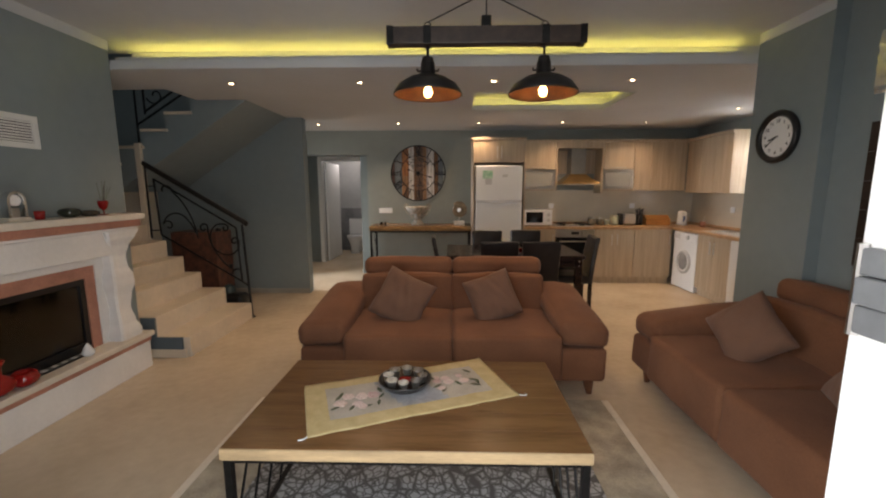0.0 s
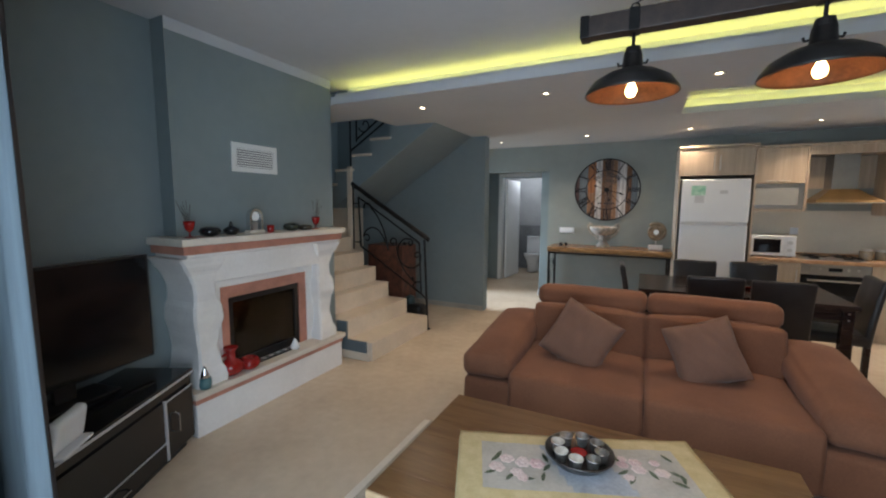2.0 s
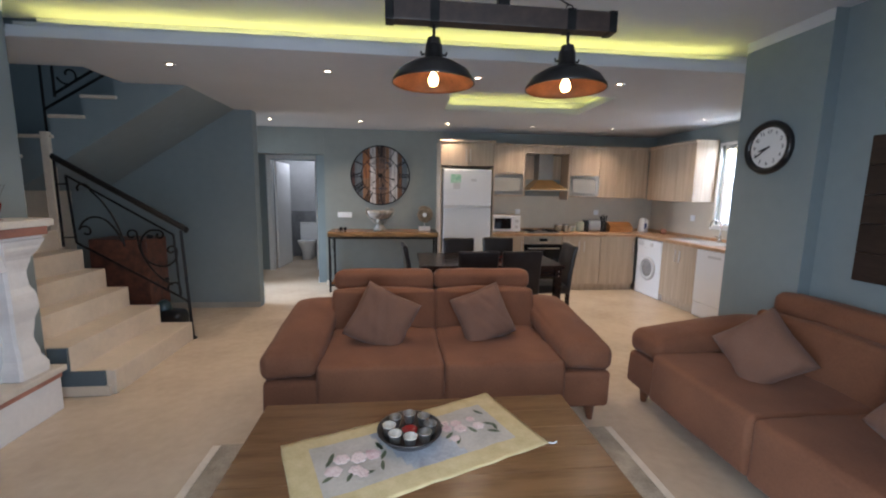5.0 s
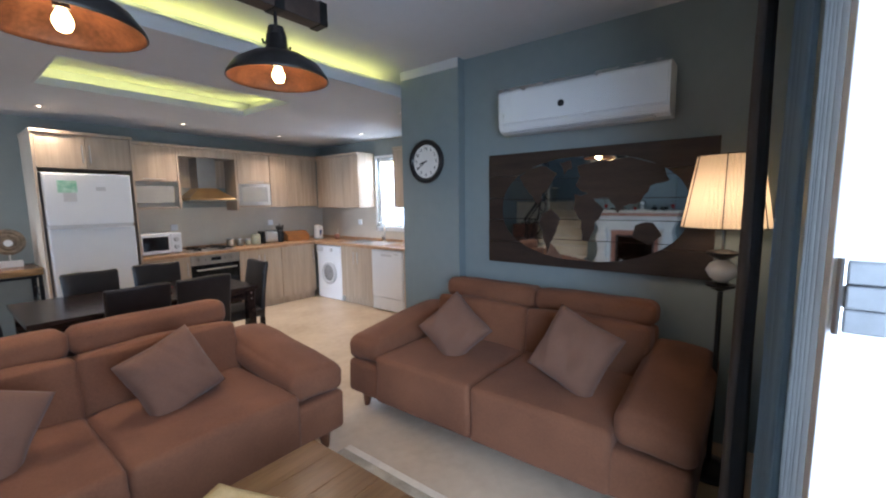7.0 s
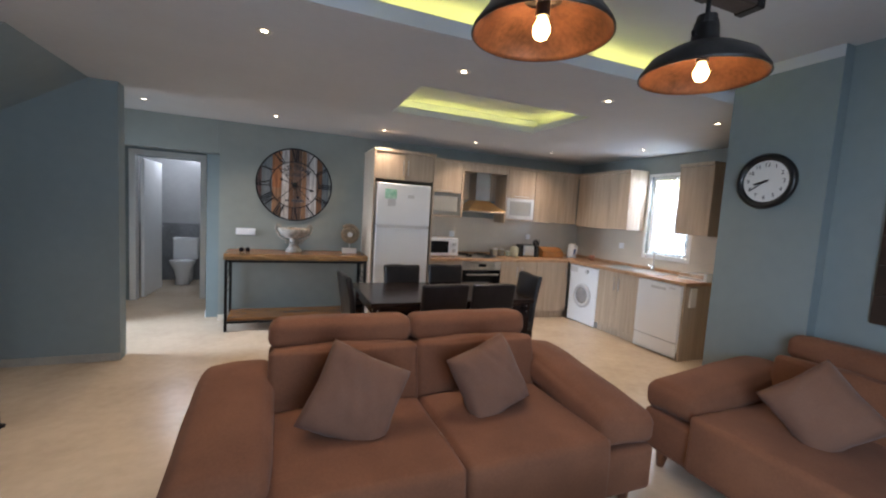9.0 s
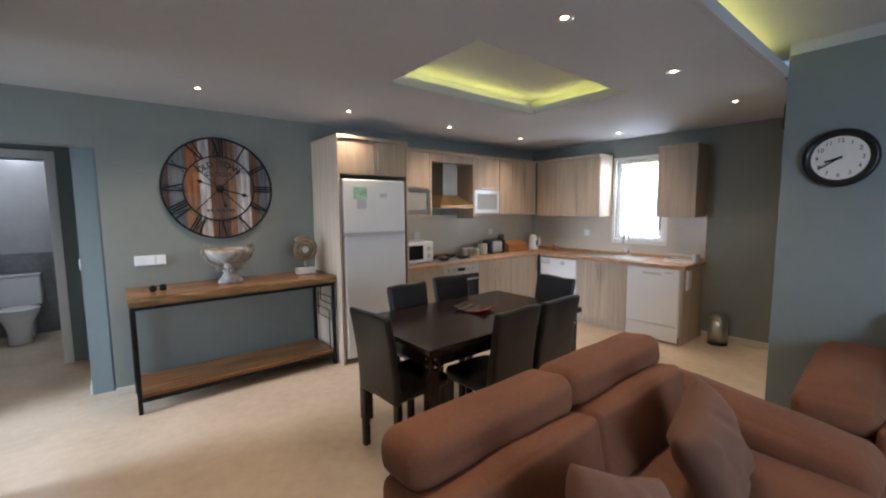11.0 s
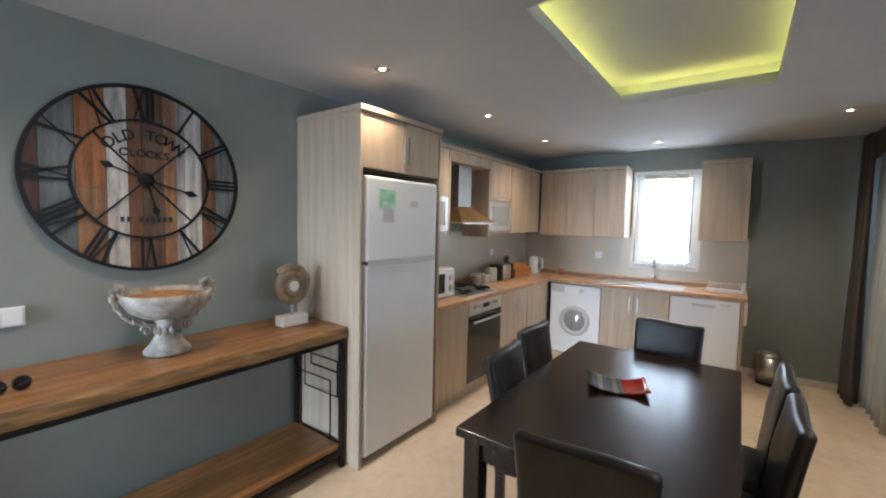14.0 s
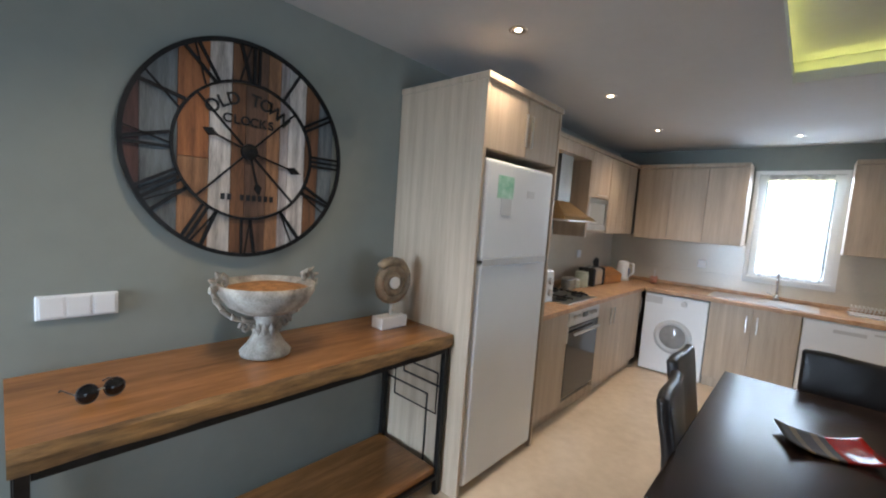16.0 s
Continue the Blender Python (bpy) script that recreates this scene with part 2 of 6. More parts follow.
M_mirror = mat("mirror_silvering", (0.50, 0.55, 0.56), 0.03, metal=1.0, vary=0.01)

# ---- building helpers ----


def link(name, bm, material, parent=None, label="", smooth=False, loc=None):
    me = bpy.data.meshes.new(name)
    bm.to_mesh(me)
    bm.free()
    for m in material if isinstance(material, (list, tuple)) else (material,):
        me.materials.append(m)
    if smooth:
        for f in me.polygons:
            f.use_smooth = True
    ob = new(name, me)
    if parent:
        ob.parent = parent
    if loc:
        ob.location = loc
    if label:
        ob["label"] = label
    return ob


def part(name, bm, material, parent, label="", smooth=False, loc=None):
    return link(name, bm, material, parent, label, smooth, loc)


def thing(name, at, label, category, group="", rz=0.0):
    ob = new(name)
    ob.empty_display_size = 0.1
    ob.location, ob.rotation_euler = at, (0, 0, radians(rz))
    return tagged(ob, label, category, group)


def add_box(bm, x0, x1, y0, y1, z0, z1, bevel=0.0, seg=2, rot=None, mi=0):
    r = bmesh.ops.create_cube(bm, size=1.0)
    m = Matrix.Translation(((x0 + x1) / 2, (y0 + y1) / 2, (z0 + z1) / 2)) @ Matrix.Diagonal((x1 - x0, y1 - y0, z1 - z0, 1))
    bmesh.ops.transform(bm, matrix=(rot or Matrix()) @ m, verts=r["verts"])
    faces = {f for v in r["verts"] for f in v.link_faces}
    for f in faces:
        f.material_index = mi
    if bevel:
        edges = list({e for v in r["verts"] for e in v.link_edges})
        out = bmesh.ops.bevel(bm, geom=edges, offset=bevel, segments=seg, profile=0.5, affect="EDGES", clamp_overlap=True)
        for f in out["faces"]:
            f.material_index = mi
    return bm


def bx(x0, x1, y0, y1, z0, z1, bevel=0.003, seg=2, rot=None):
    return add_box(bmesh.new(), x0, x1, y0, y1, z0, z1, bevel, seg, rot)


def add_lathe(bm, profile, n=24, at=(0, 0, 0), close=True):
    rings = []
    for r, z in profile:
        rings.append([bm.verts.new((at[0] + r * math.cos(2 * math.pi * i / n), at[1] + r * math.sin(2 * math.pi * i / n), at[2] + z)) for i in range(n)])
    for a, b in zip(rings, rings[1:]):
        for i in range(n):
            bm.faces.new((a[i], a[(i + 1) % n], b[(i + 1) % n], b[i]))
    if close:
        bm.faces.new(rings[0][::-1])
        bm.faces.new(rings[-1])
    return bm


def lathe(profile, n=24, at=(0, 0, 0), close=True):
    return add_lathe(bmesh.new(), profile, n, at, close)


def add_tube(bm, pts, r=0.006, n=8, ends=True):
    """A round bar along points."""
    pts = [Vector(p) for p in pts]
    rings = []
    side = None
    for i, p in enumerate(pts):
        d = (pts[min(i + 1, len(pts) - 1)] - pts[max(i - 1, 0)]).normalized()
        if side is None:
            side = d.orthogonal().normalized()
        else:
            side = (side - d * side.dot(d)).normalized()
        up = d.cross(side)
        rings.append([bm.verts.new(p + r * (math.cos(2 * math.pi * k / n) * side + math.sin(2 * math.pi * k / n) * up)) for k in range(n)])
    for a, b in zip(rings, rings[1:]):
        for k in range(n):
            bm.faces.new((a[k], a[(k + 1) % n], b[(k + 1) % n], b[k]))
    if ends:
        bm.faces.new(rings[0][::-1])
        bm.faces.new(rings[-1])
    return bm


def tube(pts, r=0.006, n=8):
    return add_tube(bmesh.new(), pts, r, n)


def prism(outline, depth, axis="y", at=0.0):
    """An outline in two coordinates, drawn out along the third. axis y: (x, z); x: (y, z); z: (x, y)."""
    bm = bmesh.new()

    def place(a, b, c):
        return {"y": (a, c, b), "x": (c, a, b), "z": (a, b, c)}[axis]
    lo = [bm.verts.new(place(a, b, at)) for a, b in outline]
    hi = [bm.verts.new(place(a, b, at + depth)) for a, b in outline]
    n = len(outline)
    bm.faces.new(lo), bm.faces.new(hi[::-1])
    for i in range(n):
        bm.faces.new((lo[i], hi[i], hi[(i + 1) % n], lo[(i + 1) % n]))
    bmesh.ops.recalc_face_normals(bm, faces=bm.faces)
    return bm


def cushion(x, y, z, bevel, puff=0.02, seg=5):
    """A padded block centred on its base, with rounded edges and swollen faces."""
    bm = bx(-x / 2, x / 2, -y / 2, y / 2, 0, z, 0)
    bmesh.ops.subdivide_edges(bm, edges=bm.edges, cuts=15, use_grid_fill=True)

    def graded(u, size):
        """Draw the rows of the grid together at the rounded edges."""
        e = 2 * bevel / size
        k = abs(u)
        return math.copysign(k / 0.5 * (1 - e) if k < 0.5 else 1 - e + (k - 0.5) / 0.5 * e, u)
    for v in bm.verts:
        a, b, c = graded(2 * v.co.x / x, x), graded(2 * v.co.y / y, y), graded(2 * v.co.z / z - 1, z)
        hx, hy, hz = x / 2 - bevel, y / 2 - bevel, z / 2 - bevel
        q = Vector((a * x / 2, b * y / 2, c * z / 2))
        core = Vector((max(-hx, min(hx, q.x)), max(-hy, min(hy, q.y)), max(-hz, min(hz, q.z))))
        d = q - core
        if d.length > 1e-6:
            q = core + d.normalized() * bevel
        bulge = (1 - a * a) * (1 - b * b) * puff
        side = (1 - c * c) * (1 - b * b) * puff * 0.5
        front = (1 - c * c) * (1 - a * a) * puff * 0.5
        q.z += bulge * (1 if c > 0 else -0.3)
        q.x += side * a
        q.y += front * b
        q += Vector((noise.noise(q * 6), noise.noise(q * 6 + Vector((9, 0, 0))), noise.noise(q * 6 + Vector((0, 9, 0))))) * 0.006
        q += Vector((0, 0, noise.noise(Vector((q.x * 17, q.y * 9, q.z * 5 + x))))) * 0.0022
        v.co = (q.x, q.y, q.z + z / 2)
    return bm


def bend(pts, n=6):
    """A smooth line in the x-z plane through a few turning points."""
    out = []
    q = [pts[0]] + list(pts) + [pts[-1]]
    for a, b, c, d in zip(q, q[1:], q[2:], q[3:]):
        for i in range(n):
            t = i / n
            out.append(tuple(0.5 * (2 * b[k] + (c[k] - a[k]) * t + (2 * a[k] - 5 * b[k] + 4 * c[k] - d[k]) * t * t + (3 * b[k] - a[k] - 3 * c[k] + d[k]) * t ** 3) for k in (0, 1)))
    return [(x, 0, z) for x, z in out + [pts[-1]]]


def moved(bm, m):
    bmesh.ops.transform(bm, matrix=m, verts=bm.verts)
    return bm


def structure(name, bm, material, label, category):
    return tagged(link(name, bm, material), label, category, kind="structure")

# ---- structure ----
ZL, ZK, ZT = 2.66, 2.445, 2.62   # ceilings: living room, lowered part, light tray
YB, XR, YF = 6.80, 4.20, 0.50    # back wall, kitchen window wall, front wall

structure("floor", bx(-4.6, 4.6, -1.6, 10.2, -0.12, 0.0, 0), M_floor, "polished cream limestone floor with cloudy beige patches", "floor")

# left side: recess behind the television and the chimney breast
structure("wall_west", bx(-2.95, -2.72, 0.3, 1.795, 0, ZL, 0), M_wall, "teal-grey painted wall behind the television", "wall")
structure("chimney_breast", bx(-2.95, -2.58, 1.795, 3.28, 0, ZL + 0.02, 0), M_wall, "teal-grey painted chimney breast above the fireplace", "wall")
structure("wall_stair_side", bx(-4.6, -2.952, 3.10, 3.28, 0, 4.4, 0), M_wall, "teal-grey painted wall beside the stairs", "wall")
structure("wall_stair_end", bx(-4.8, -4.45, 3.10, 5.8, 0, 4.4, 0), M_wall, "teal-grey painted wall at the turn of the stairs", "wall")
structure("wall_stair_back", bx(-4.45, -1.862, 5.545, 5.70, 0, 2.60, 0), M_wall, "teal-grey painted wall behind the stairs", "wall")
structure("wall_stair_upper", bx(-4.45, -1.0, 5.545, 5.70, 2.602, 4.4, 0), M_wall, "teal-grey upper wall of the stairwell", "wall")
structure("stairwell_ceiling", bx(-4.8, -1.0, 3.1, 5.8, 4.402, 4.5, 0), M_ceil, "white stairwell ceiling", "ceiling")
structure("stairwell_wall_east", bx(-1.0, -0.9, 3.1, 5.8, 2.75, 4.4, 0), M_wall, "teal-grey upper stairwell wall", "wall")
structure("stairwell_wall_near", bx(-4.45, -1.0, 3.10, 3.28, 2.75, 4.4, 0), M_wall, "teal-grey upper stairwell wall", "wall")

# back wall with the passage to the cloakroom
structure("wall_north", bx(-1.245, XR + 0.25, YB, YB + 0.16, 0, 2.60, 0), M_wallwarm, "back wall in a paler, warm-lit copy of the wall paint", "wall")
structure("wall_hall_north", bx(-4.45, -2.70, YB, YB + 0.16, 0, 2.049, 0), M_wall, "teal-grey painted hall wall", "wall")
structure("wall_north_lintel", bx(-4.45, -1.247, YB, YB + 0.16, 2.05, 2.60, 0), M_wallwarm, "wall above the passage, its paint tinted for warm light", "wall")
structure("passage_wall_east", bx(-1.40, -1.26, YB + 0.162, 8.10, 0, 2.60, 0), M_wall, "grey painted wall of the passage", "wall")
structure("passage_wall_west", bx(-3.2, -2.72, YB + 0.162, 8.10, 0, 2.60, 0), M_wall, "grey painted wall of the passage", "wall")
structure("passage_wall_north_a", bx(-3.2, -2.46, 8.102, 8.22, 0, 2.60, 0), M_wall, "grey painted wall beside the cloakroom door", "wall")
structure("passage_wall_north_b", bx(-1.62, -1.2, 8.102, 8.22, 0, 2.60, 0), M_wall, "grey painted wall beside the cloakroom door", "wall")
structure("passage_wall_north_c", bx(-2.458, -1.622, 8.102, 8.22, 2.04, 2.60, 0), M_wall, "grey painted wall above the cloakroom door", "wall")
structure("passage_ceiling", bx(-3.2, -1.2, YB + 0.162, 8.22, 2.45, 2.5, 0), M_ceil, "white passage ceiling", "ceiling")
structure("bath_wall_north", bx(-3.2, -1.0, 9.75, 9.9, 0, 2.6, 0), M_bathtile, "pale grey tiled cloakroom wall", "wall")
structure("bath_wall_west", bx(-3.0, -2.85, 8.222, 9.748, 0, 2.6, 0), M_bathtile, "pale grey tiled cloakroom wall", "wall")
structure("bath_wall_east", bx(-1.35, -1.2, 8.222, 9.748, 0, 2.6, 0), M_bathtile, "pale grey tiled cloakroom wall", "wall")
structure("bath_ceiling", bx(-3.0, -1.2, 8.222, 9.748, 2.45, 2.5, 0), M_ceil, "white cloakroom ceiling", "ceiling")


def wall_with_hole(axis, at0, at1, a0, a1, z0, z1, ha0, ha1, hz0, hz1):
    """A wall with one opening, as butted blocks in one mesh."""
    bm = bmesh.new()
    for p, q, r, s in ((a0, ha0, z0, z1), (ha1, a1, z0, z1), (ha0, ha1, hz1, z1), (ha0, ha1, z0, hz0)):
        if q - p > 0.001 and s - r > 0.001:
            if axis == "x":
                add_box(bm, at0, at1, p, q, r, s)
            else:
                add_box(bm, p, q, at0, at1, r, s)
    return bm


structure("wall_east", wall_with_hole("x", XR, XR + 0.24, 3.0, YB, 0, 2.60, 4.72, 5.37, 1.09, 2.17), M_wallwarm, "kitchen wall with a window, warm light put in its paint", "wall")
structure("wall_side_door", wall_with_hole("y", 2.90, 3.12, 2.802, XR, 0, ZK - 0.002, 3.30, 4.06, 0.0, 2.15), M_wall, "teal-grey wall with a curtained garden door", "wall")
structure("pillar", bx(2.57, 2.80, 2.65, 3.2849, 0, ZL, 0), M_wall, "teal-grey painted pillar carrying a wall clock", "pillar")
structure("ceiling_garden_door", bx(2.801, XR + 0.24, 2.90, 3.309, ZK, ZK + 0.05, 0), M_ceil, "lowered ceiling before the garden door", "ceiling")
structure("wall_living_east", bx(2.66, 2.90, 0.3, 2.648, 0, ZL, 0), M_wall, "teal-grey painted living room wall", "wall")
structure("wall_south", wall_with_hole("y", 0.28, YF, -2.95, 2.90, 0, ZL, -1.365, 1.55, 0.0, 2.20), M_wall, "teal-grey front wall with a wide glazed door", "wall")

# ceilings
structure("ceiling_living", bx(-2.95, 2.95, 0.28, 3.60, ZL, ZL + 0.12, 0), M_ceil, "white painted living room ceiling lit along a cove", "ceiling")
bm = bmesh.new()
TX0, TX1, TY0, TY1 = 0.405, 2.05, 4.18, 5.11
add_box(bm, -2.06, TX0, 3.42, YB, ZK, ZK + 0.05)
add_box(bm, -2.60, -2.06, 3.42, 4.43, ZK, ZK + 0.05)
add_box(bm, -2.60, -2.06, 5.55, YB, ZK, ZK + 0.05)
add_box(bm, TX1, XR + 0.24, 3.42, YB, ZK, ZK + 0.05)
add_box(bm, TX0, TX1, 3.42, TY0, ZK, ZK + 0.05)
add_box(bm, TX0, TX1, TY1, YB, ZK, ZK + 0.05)
add_box(bm, -4.45, -2.60, 3.28, 3.95, ZK, ZK + 0.05)
add_box(bm, -4.45, -2.60, 5.55, YB, ZK, ZK + 0.05)
add_box(bm, -2.60, XR + 0.24, 3.31, 3.42, ZK, ZK + 0.05)
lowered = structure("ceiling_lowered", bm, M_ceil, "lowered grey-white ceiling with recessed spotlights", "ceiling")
structure("cove_step", bx(-2.579, 2.569, 3.345, 3.36, ZK + 0.0505, 2.556, 0.002), M_ceil, "white plaster upstand behind the cove lip", "cove")
structure("cove_lip", bx(-2.579, 2.569, 3.285, 3.309, ZK, 2.514, 0.002), M_ceil, "white plaster lip hiding a light strip", "cove")
structure("cove_back", bx(-2.60, XR, 3.56, 3.60, ZK + 0.05, ZL, 0), M_ceil, "white plaster back of the light cove", "cove")
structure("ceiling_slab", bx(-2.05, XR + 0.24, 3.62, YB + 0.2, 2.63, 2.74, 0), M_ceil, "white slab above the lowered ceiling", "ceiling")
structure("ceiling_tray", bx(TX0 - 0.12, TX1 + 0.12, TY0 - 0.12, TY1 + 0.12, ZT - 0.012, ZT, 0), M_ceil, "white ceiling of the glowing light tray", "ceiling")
bm = bmesh.new()
for a in ((TX0 - 0.14, TX0 - 0.12, TY0 - 0.14, TY1 + 0.14), (TX1 + 0.12, TX1 + 0.14, TY0 - 0.14, TY1 + 0.14), (TX0 - 0.12, TX1 + 0.12, TY0 - 0.14, TY0 - 0.12), (TX0 - 0.12, TX1 + 0.12, TY1 + 0.12, TY1 + 0.14)):
    add_box(bm, *a, ZK + 0.05, ZT)
structure("tray_side", bm, M_ceil, "white plaster sides of the light tray", "cove")
for x0, x1, y0, y1 in ((TX0, TX0 + 0.018, TY0, TY1), (TX1 - 0.018, TX1, TY0, TY1), (TX0 + 0.018, TX1 - 0.018, TY0, TY0 + 0.018), (TX0 + 0.018, TX1 - 0.018, TY1 - 0.018, TY1)):
    structure("tray_lip", bx(x0, x1, y0, y1, ZK - 0.002, ZK + 0.062, 0.001), M_ceil, "white plaster lip of the light tray", "cove")


def strip(name, x0, x1, y0, y1, z, glow=None):
    tagged(link(name, bx(x0, x1, y0, y1, z, z + 0.008, 0.001), glow or M_led), "glowing yellow light strip hidden in the cove", "light strip")


structure("cove_ledge", bx(-2.60, XR, 3.43, 3.558, ZK + 0.0505, 2.525, 0), M_ceil, "white plaster ledge in the light cove", "cove")
strip("led_strip", -2.55, 2.54, 3.46, 3.49, 2.5255, M_ledcove)
strip("led_strip", TX0 + 0.02, TX1 - 0.02, TY0 - 0.07, TY0 - 0.05, ZK + 0.052)
strip("led_strip", TX0 + 0.02, TX1 - 0.02, TY1 + 0.05, TY1 + 0.07, ZK + 0.052)
strip("led_strip", TX0 - 0.07, TX0 - 0.05, TY0, TY1, ZK + 0.052)
strip("led_strip", TX1 + 0.05, TX1 + 0.07, TY0, TY1, ZK + 0.052)

# painted band at the top of the living room walls, skirtings
structure("trim_band_west", bx(-2.579, -2.575, 1.795, 3.283, ZL - 0.075, ZL - 0.002, 0), M_ceil, "white painted band under the ceiling", "trim")
structure("trim_band_east", bx(2.565, 2.5695, 2.65, 3.283, ZL - 0.075, ZL - 0.002, 0), M_ceil, "white painted band under the ceiling", "trim")
structure("baseboard_stair", bx(-3.6, -1.862, 5.532, 5.544, 0, 0.07, 0.002), M_skirting, "cream stone skirting", "skirting")
structure("baseboard_north", bx(-1.245, 0.49, YB - 0.012, YB - 0.001, 0, 0.07, 0.002), M_slab, "cream stone skirting", "skirting")
structure("baseboard_passage", bx(-1.412, -1.401, YB + 0.17, 8.09, 0, 0.08, 0.002), M_white, "white skirting of the passage", "skirting")
structure("baseboard_east", bx(XR - 0.012, XR - 0.001, 3.29, 4.25, 0, 0.07, 0.002), M_slab, "cream stone skirting", "skirting")

# outside ground and a plain bright distance
structure("ground", bx(-30, 30, -30, 30, -0.3, -0.125, 0), M_slab, "pale paved ground outside", "ground")

# added slab out of view, blocks sky and sun above the front door
structure("sky_block_slab", bx(-4.6, 4.6, -2.6, 0.279, 2.72, 2.84, 0), M_ceil, "unseen white slab added outside to hold skylight off the curtains", "roof")

# ---- stairs ----
RISE = 0.182
SX = [-2.14, -2.43, -2.70, -2.89, -3.07, -3.27]
stairs = tagged(new("staircase"), "cream limestone staircase turning upwards", "stairs", kind="structure")
for i in range(5):
    y0 = 3.285
    part("step", bx(SX[i + 1], SX[i], y0, 4.40, 0.0, RISE * (i + 1), 0.006), M_step, stairs)
part("step", bx(-3.55, SX[5], 3.285, 4.40, 0, RISE * 6, 0.006), M_step, stairs)
part("step", bx(-3.95, -3.552, 3.285, 4.40, 0, RISE * 7, 0.006), M_step, stairs)
part("landing", bx(-4.45, -3.952, 3.285, 5.54, 0, RISE * 8, 0.006), M_step, stairs)
UX = [-3.83, -3.54, -3.26, -2.975, -2.69, -2.41, -2.13]
for i in range(6):
    z = 1.60 + RISE * (i + 1)
    part("step", bx(UX[i], UX[i + 1] + 0.02, 4.42, 5.54, z - 0.03, z, 0.004), M_step, stairs)
out = [(UX[0], 1.45)]
for i in range(6):
    z = 1.60 + RISE * (i + 1) - 0.031
    out += [(UX[i], z), (UX[i + 1], z)]
out += [(-2.06, 2.69), (-2.06, 2.446), (-3.034, 1.824), (-3.60, 1.46)]
part("flight", prism(out, 1.10, "y", 4.44), M_wall, stairs, "teal-grey painted sloping underside of the upper flight")
part("newel", bx(-3.33, -3.265, 4.402, 4.47, 0.9, 1.99, 0.004), M_step, stairs, "cream stone stub post")
for x0, x1, z in ((-3.262, -2.977, 2.146), (-2.975, -2.69, 2.328)):
    part("trim", bx(x0, x1, 4.425, 4.437, z - 0.03, z, 0.001), M_step, stairs)

# ---- living room ----


def sofa(at, rz, label):
    s = thing("sofa", at, label, "sofa", "brown sofas", rz)
    W = 2.18
    part("base", moved(cushion(W - 0.01, 0.925, 0.245, 0.035, 0.012), Matrix.Translation((0, -0.055, 0.128))), M_sofa, s, smooth=True)
    for k in (-1, 1):
        part("seat_cushion", moved(cushion(0.768, 0.865, 0.325, 0.034, 0.022), Matrix.Translation((k * 0.3855, -0.115, 0.142))), M_sofa, s, smooth=True)
        part("back_cushion", moved(cushion(0.775, 0.20, 0.335, 0.030, 0.022), Matrix.Translation((k * 0.3885, 0.225, 0.410)) @ pose(0, 0, 0, -10)), M_sofa, s, smooth=True)
        part("headrest", moved(cushion(0.780, 0.225, 0.160, 0.060, 0.008), Matrix.Translation((k * 0.3915, 0.385, 0.713)) @ pose(0, 0, 0, -6)), M_sofa, s, smooth=True)
        arm = cushion(0.345, 0.95, 0.175, 0.062, 0.026)
        side = cushion(0.24, 0.78, 0.24, 0.045, 0.01)

        def slope(v):
            return 0.095 * max(0.0, min(1.0, (v.co.y + 0.45) / 0.8)) - 0.025 * max(0.0, (k * v.co.x) / 0.18)
        for v in arm.verts:
            v.co.z += slope(v)
        for v in side.verts:
            v.co.z += slope(v) * v.co.z / 0.24
        part("side_panel", moved(side, Matrix.Translation((k * 0.895, 0.0, 0.16))), M_sofa, s, smooth=True)
        part("armrest", moved(arm, Matrix.Translation((k * 0.932, -0.03, 0.378))), M_sofa, s, smooth=True)
        for y in (-0.42, 0.34):
            bm = lathe([(0.020, 0.0), (0.046, 0.140)], 14)
            part("leg", moved(bm, Matrix.Translation((k * 1.0, y, 0)) @ pose(0, 0, 0, 0, k * -6)), M_leg, s)
    part("back_panel", bx(-0.785, 0.785, 0.33, 0.485, 0.15, 0.715, 0.04, 4), M_sofa, s, smooth=True)
    return s


def pillow(at, turn, size=0.44):
    bm = bmesh.new()
    n = 24
    rows = []
    for side in (-1, 1):
        g = []
        for i in range(n + 1):
            r = []
            for j in range(n + 1):
                u, v = 2 * i / n - 1, 2 * j / n - 1
                pinch = 1 - 0.06 * (1 - abs(u * v)) * max(abs(u), abs(v)) ** 3
                thick = 0.085 * ((1 - u ** 4) * (1 - v ** 4)) ** 0.5
                p = Vector((u * size / 2 * pinch, side * thick, v * size / 2 * pinch))
                p.y += (0.020 * noise.noise(p * 9 + Vector(at)) + 0.014 * noise.noise(Vector((p.x * 26 + p.z * 12, p.z * 8, at[0])))) * (1 - u ** 4) * (1 - v ** 4)
                r.append(bm.verts.new(p))
            g.append(r)
        rows.append(g)
    for side, g in enumerate(rows):
        for i in range(n):
            for j in range(n):
                f = (g[i][j], g[i + 1][j], g[i + 1][j + 1], g[i][j + 1])
                bm.faces.new(f if side == 0 else f[::-1])
    bmesh.ops.remove_doubles(bm, verts=bm.verts, dist=0.0015)
    ob = link("throw_pillow", bm, M_pillow, smooth=True)
    ob.matrix_world = Matrix.Translation(at) @ turn
    return tagged(ob, "square taupe-brown throw pillow leaning on the sofa back", "pillow", "throw pillows")


sofa((0.19, 3.12, 0), 0, "two-seat brown suede sofa with padded armrests and headrests")
sofa((2.12, 1.89, 0), -90, "two-seat brown suede sofa along the wall under the map mirror")
pillow((-0.205, 3.00, 0.622), pose(0, 0, 0, -28, 24, -12), 0.41)
pillow((0.51, 3.03, 0.628), pose(0, 0, 0, -24, -18, 10), 0.38)
pillow((1.96, 2.26, 0.635), pose(0, 0, 0, -28, 42, -84), 0.37)
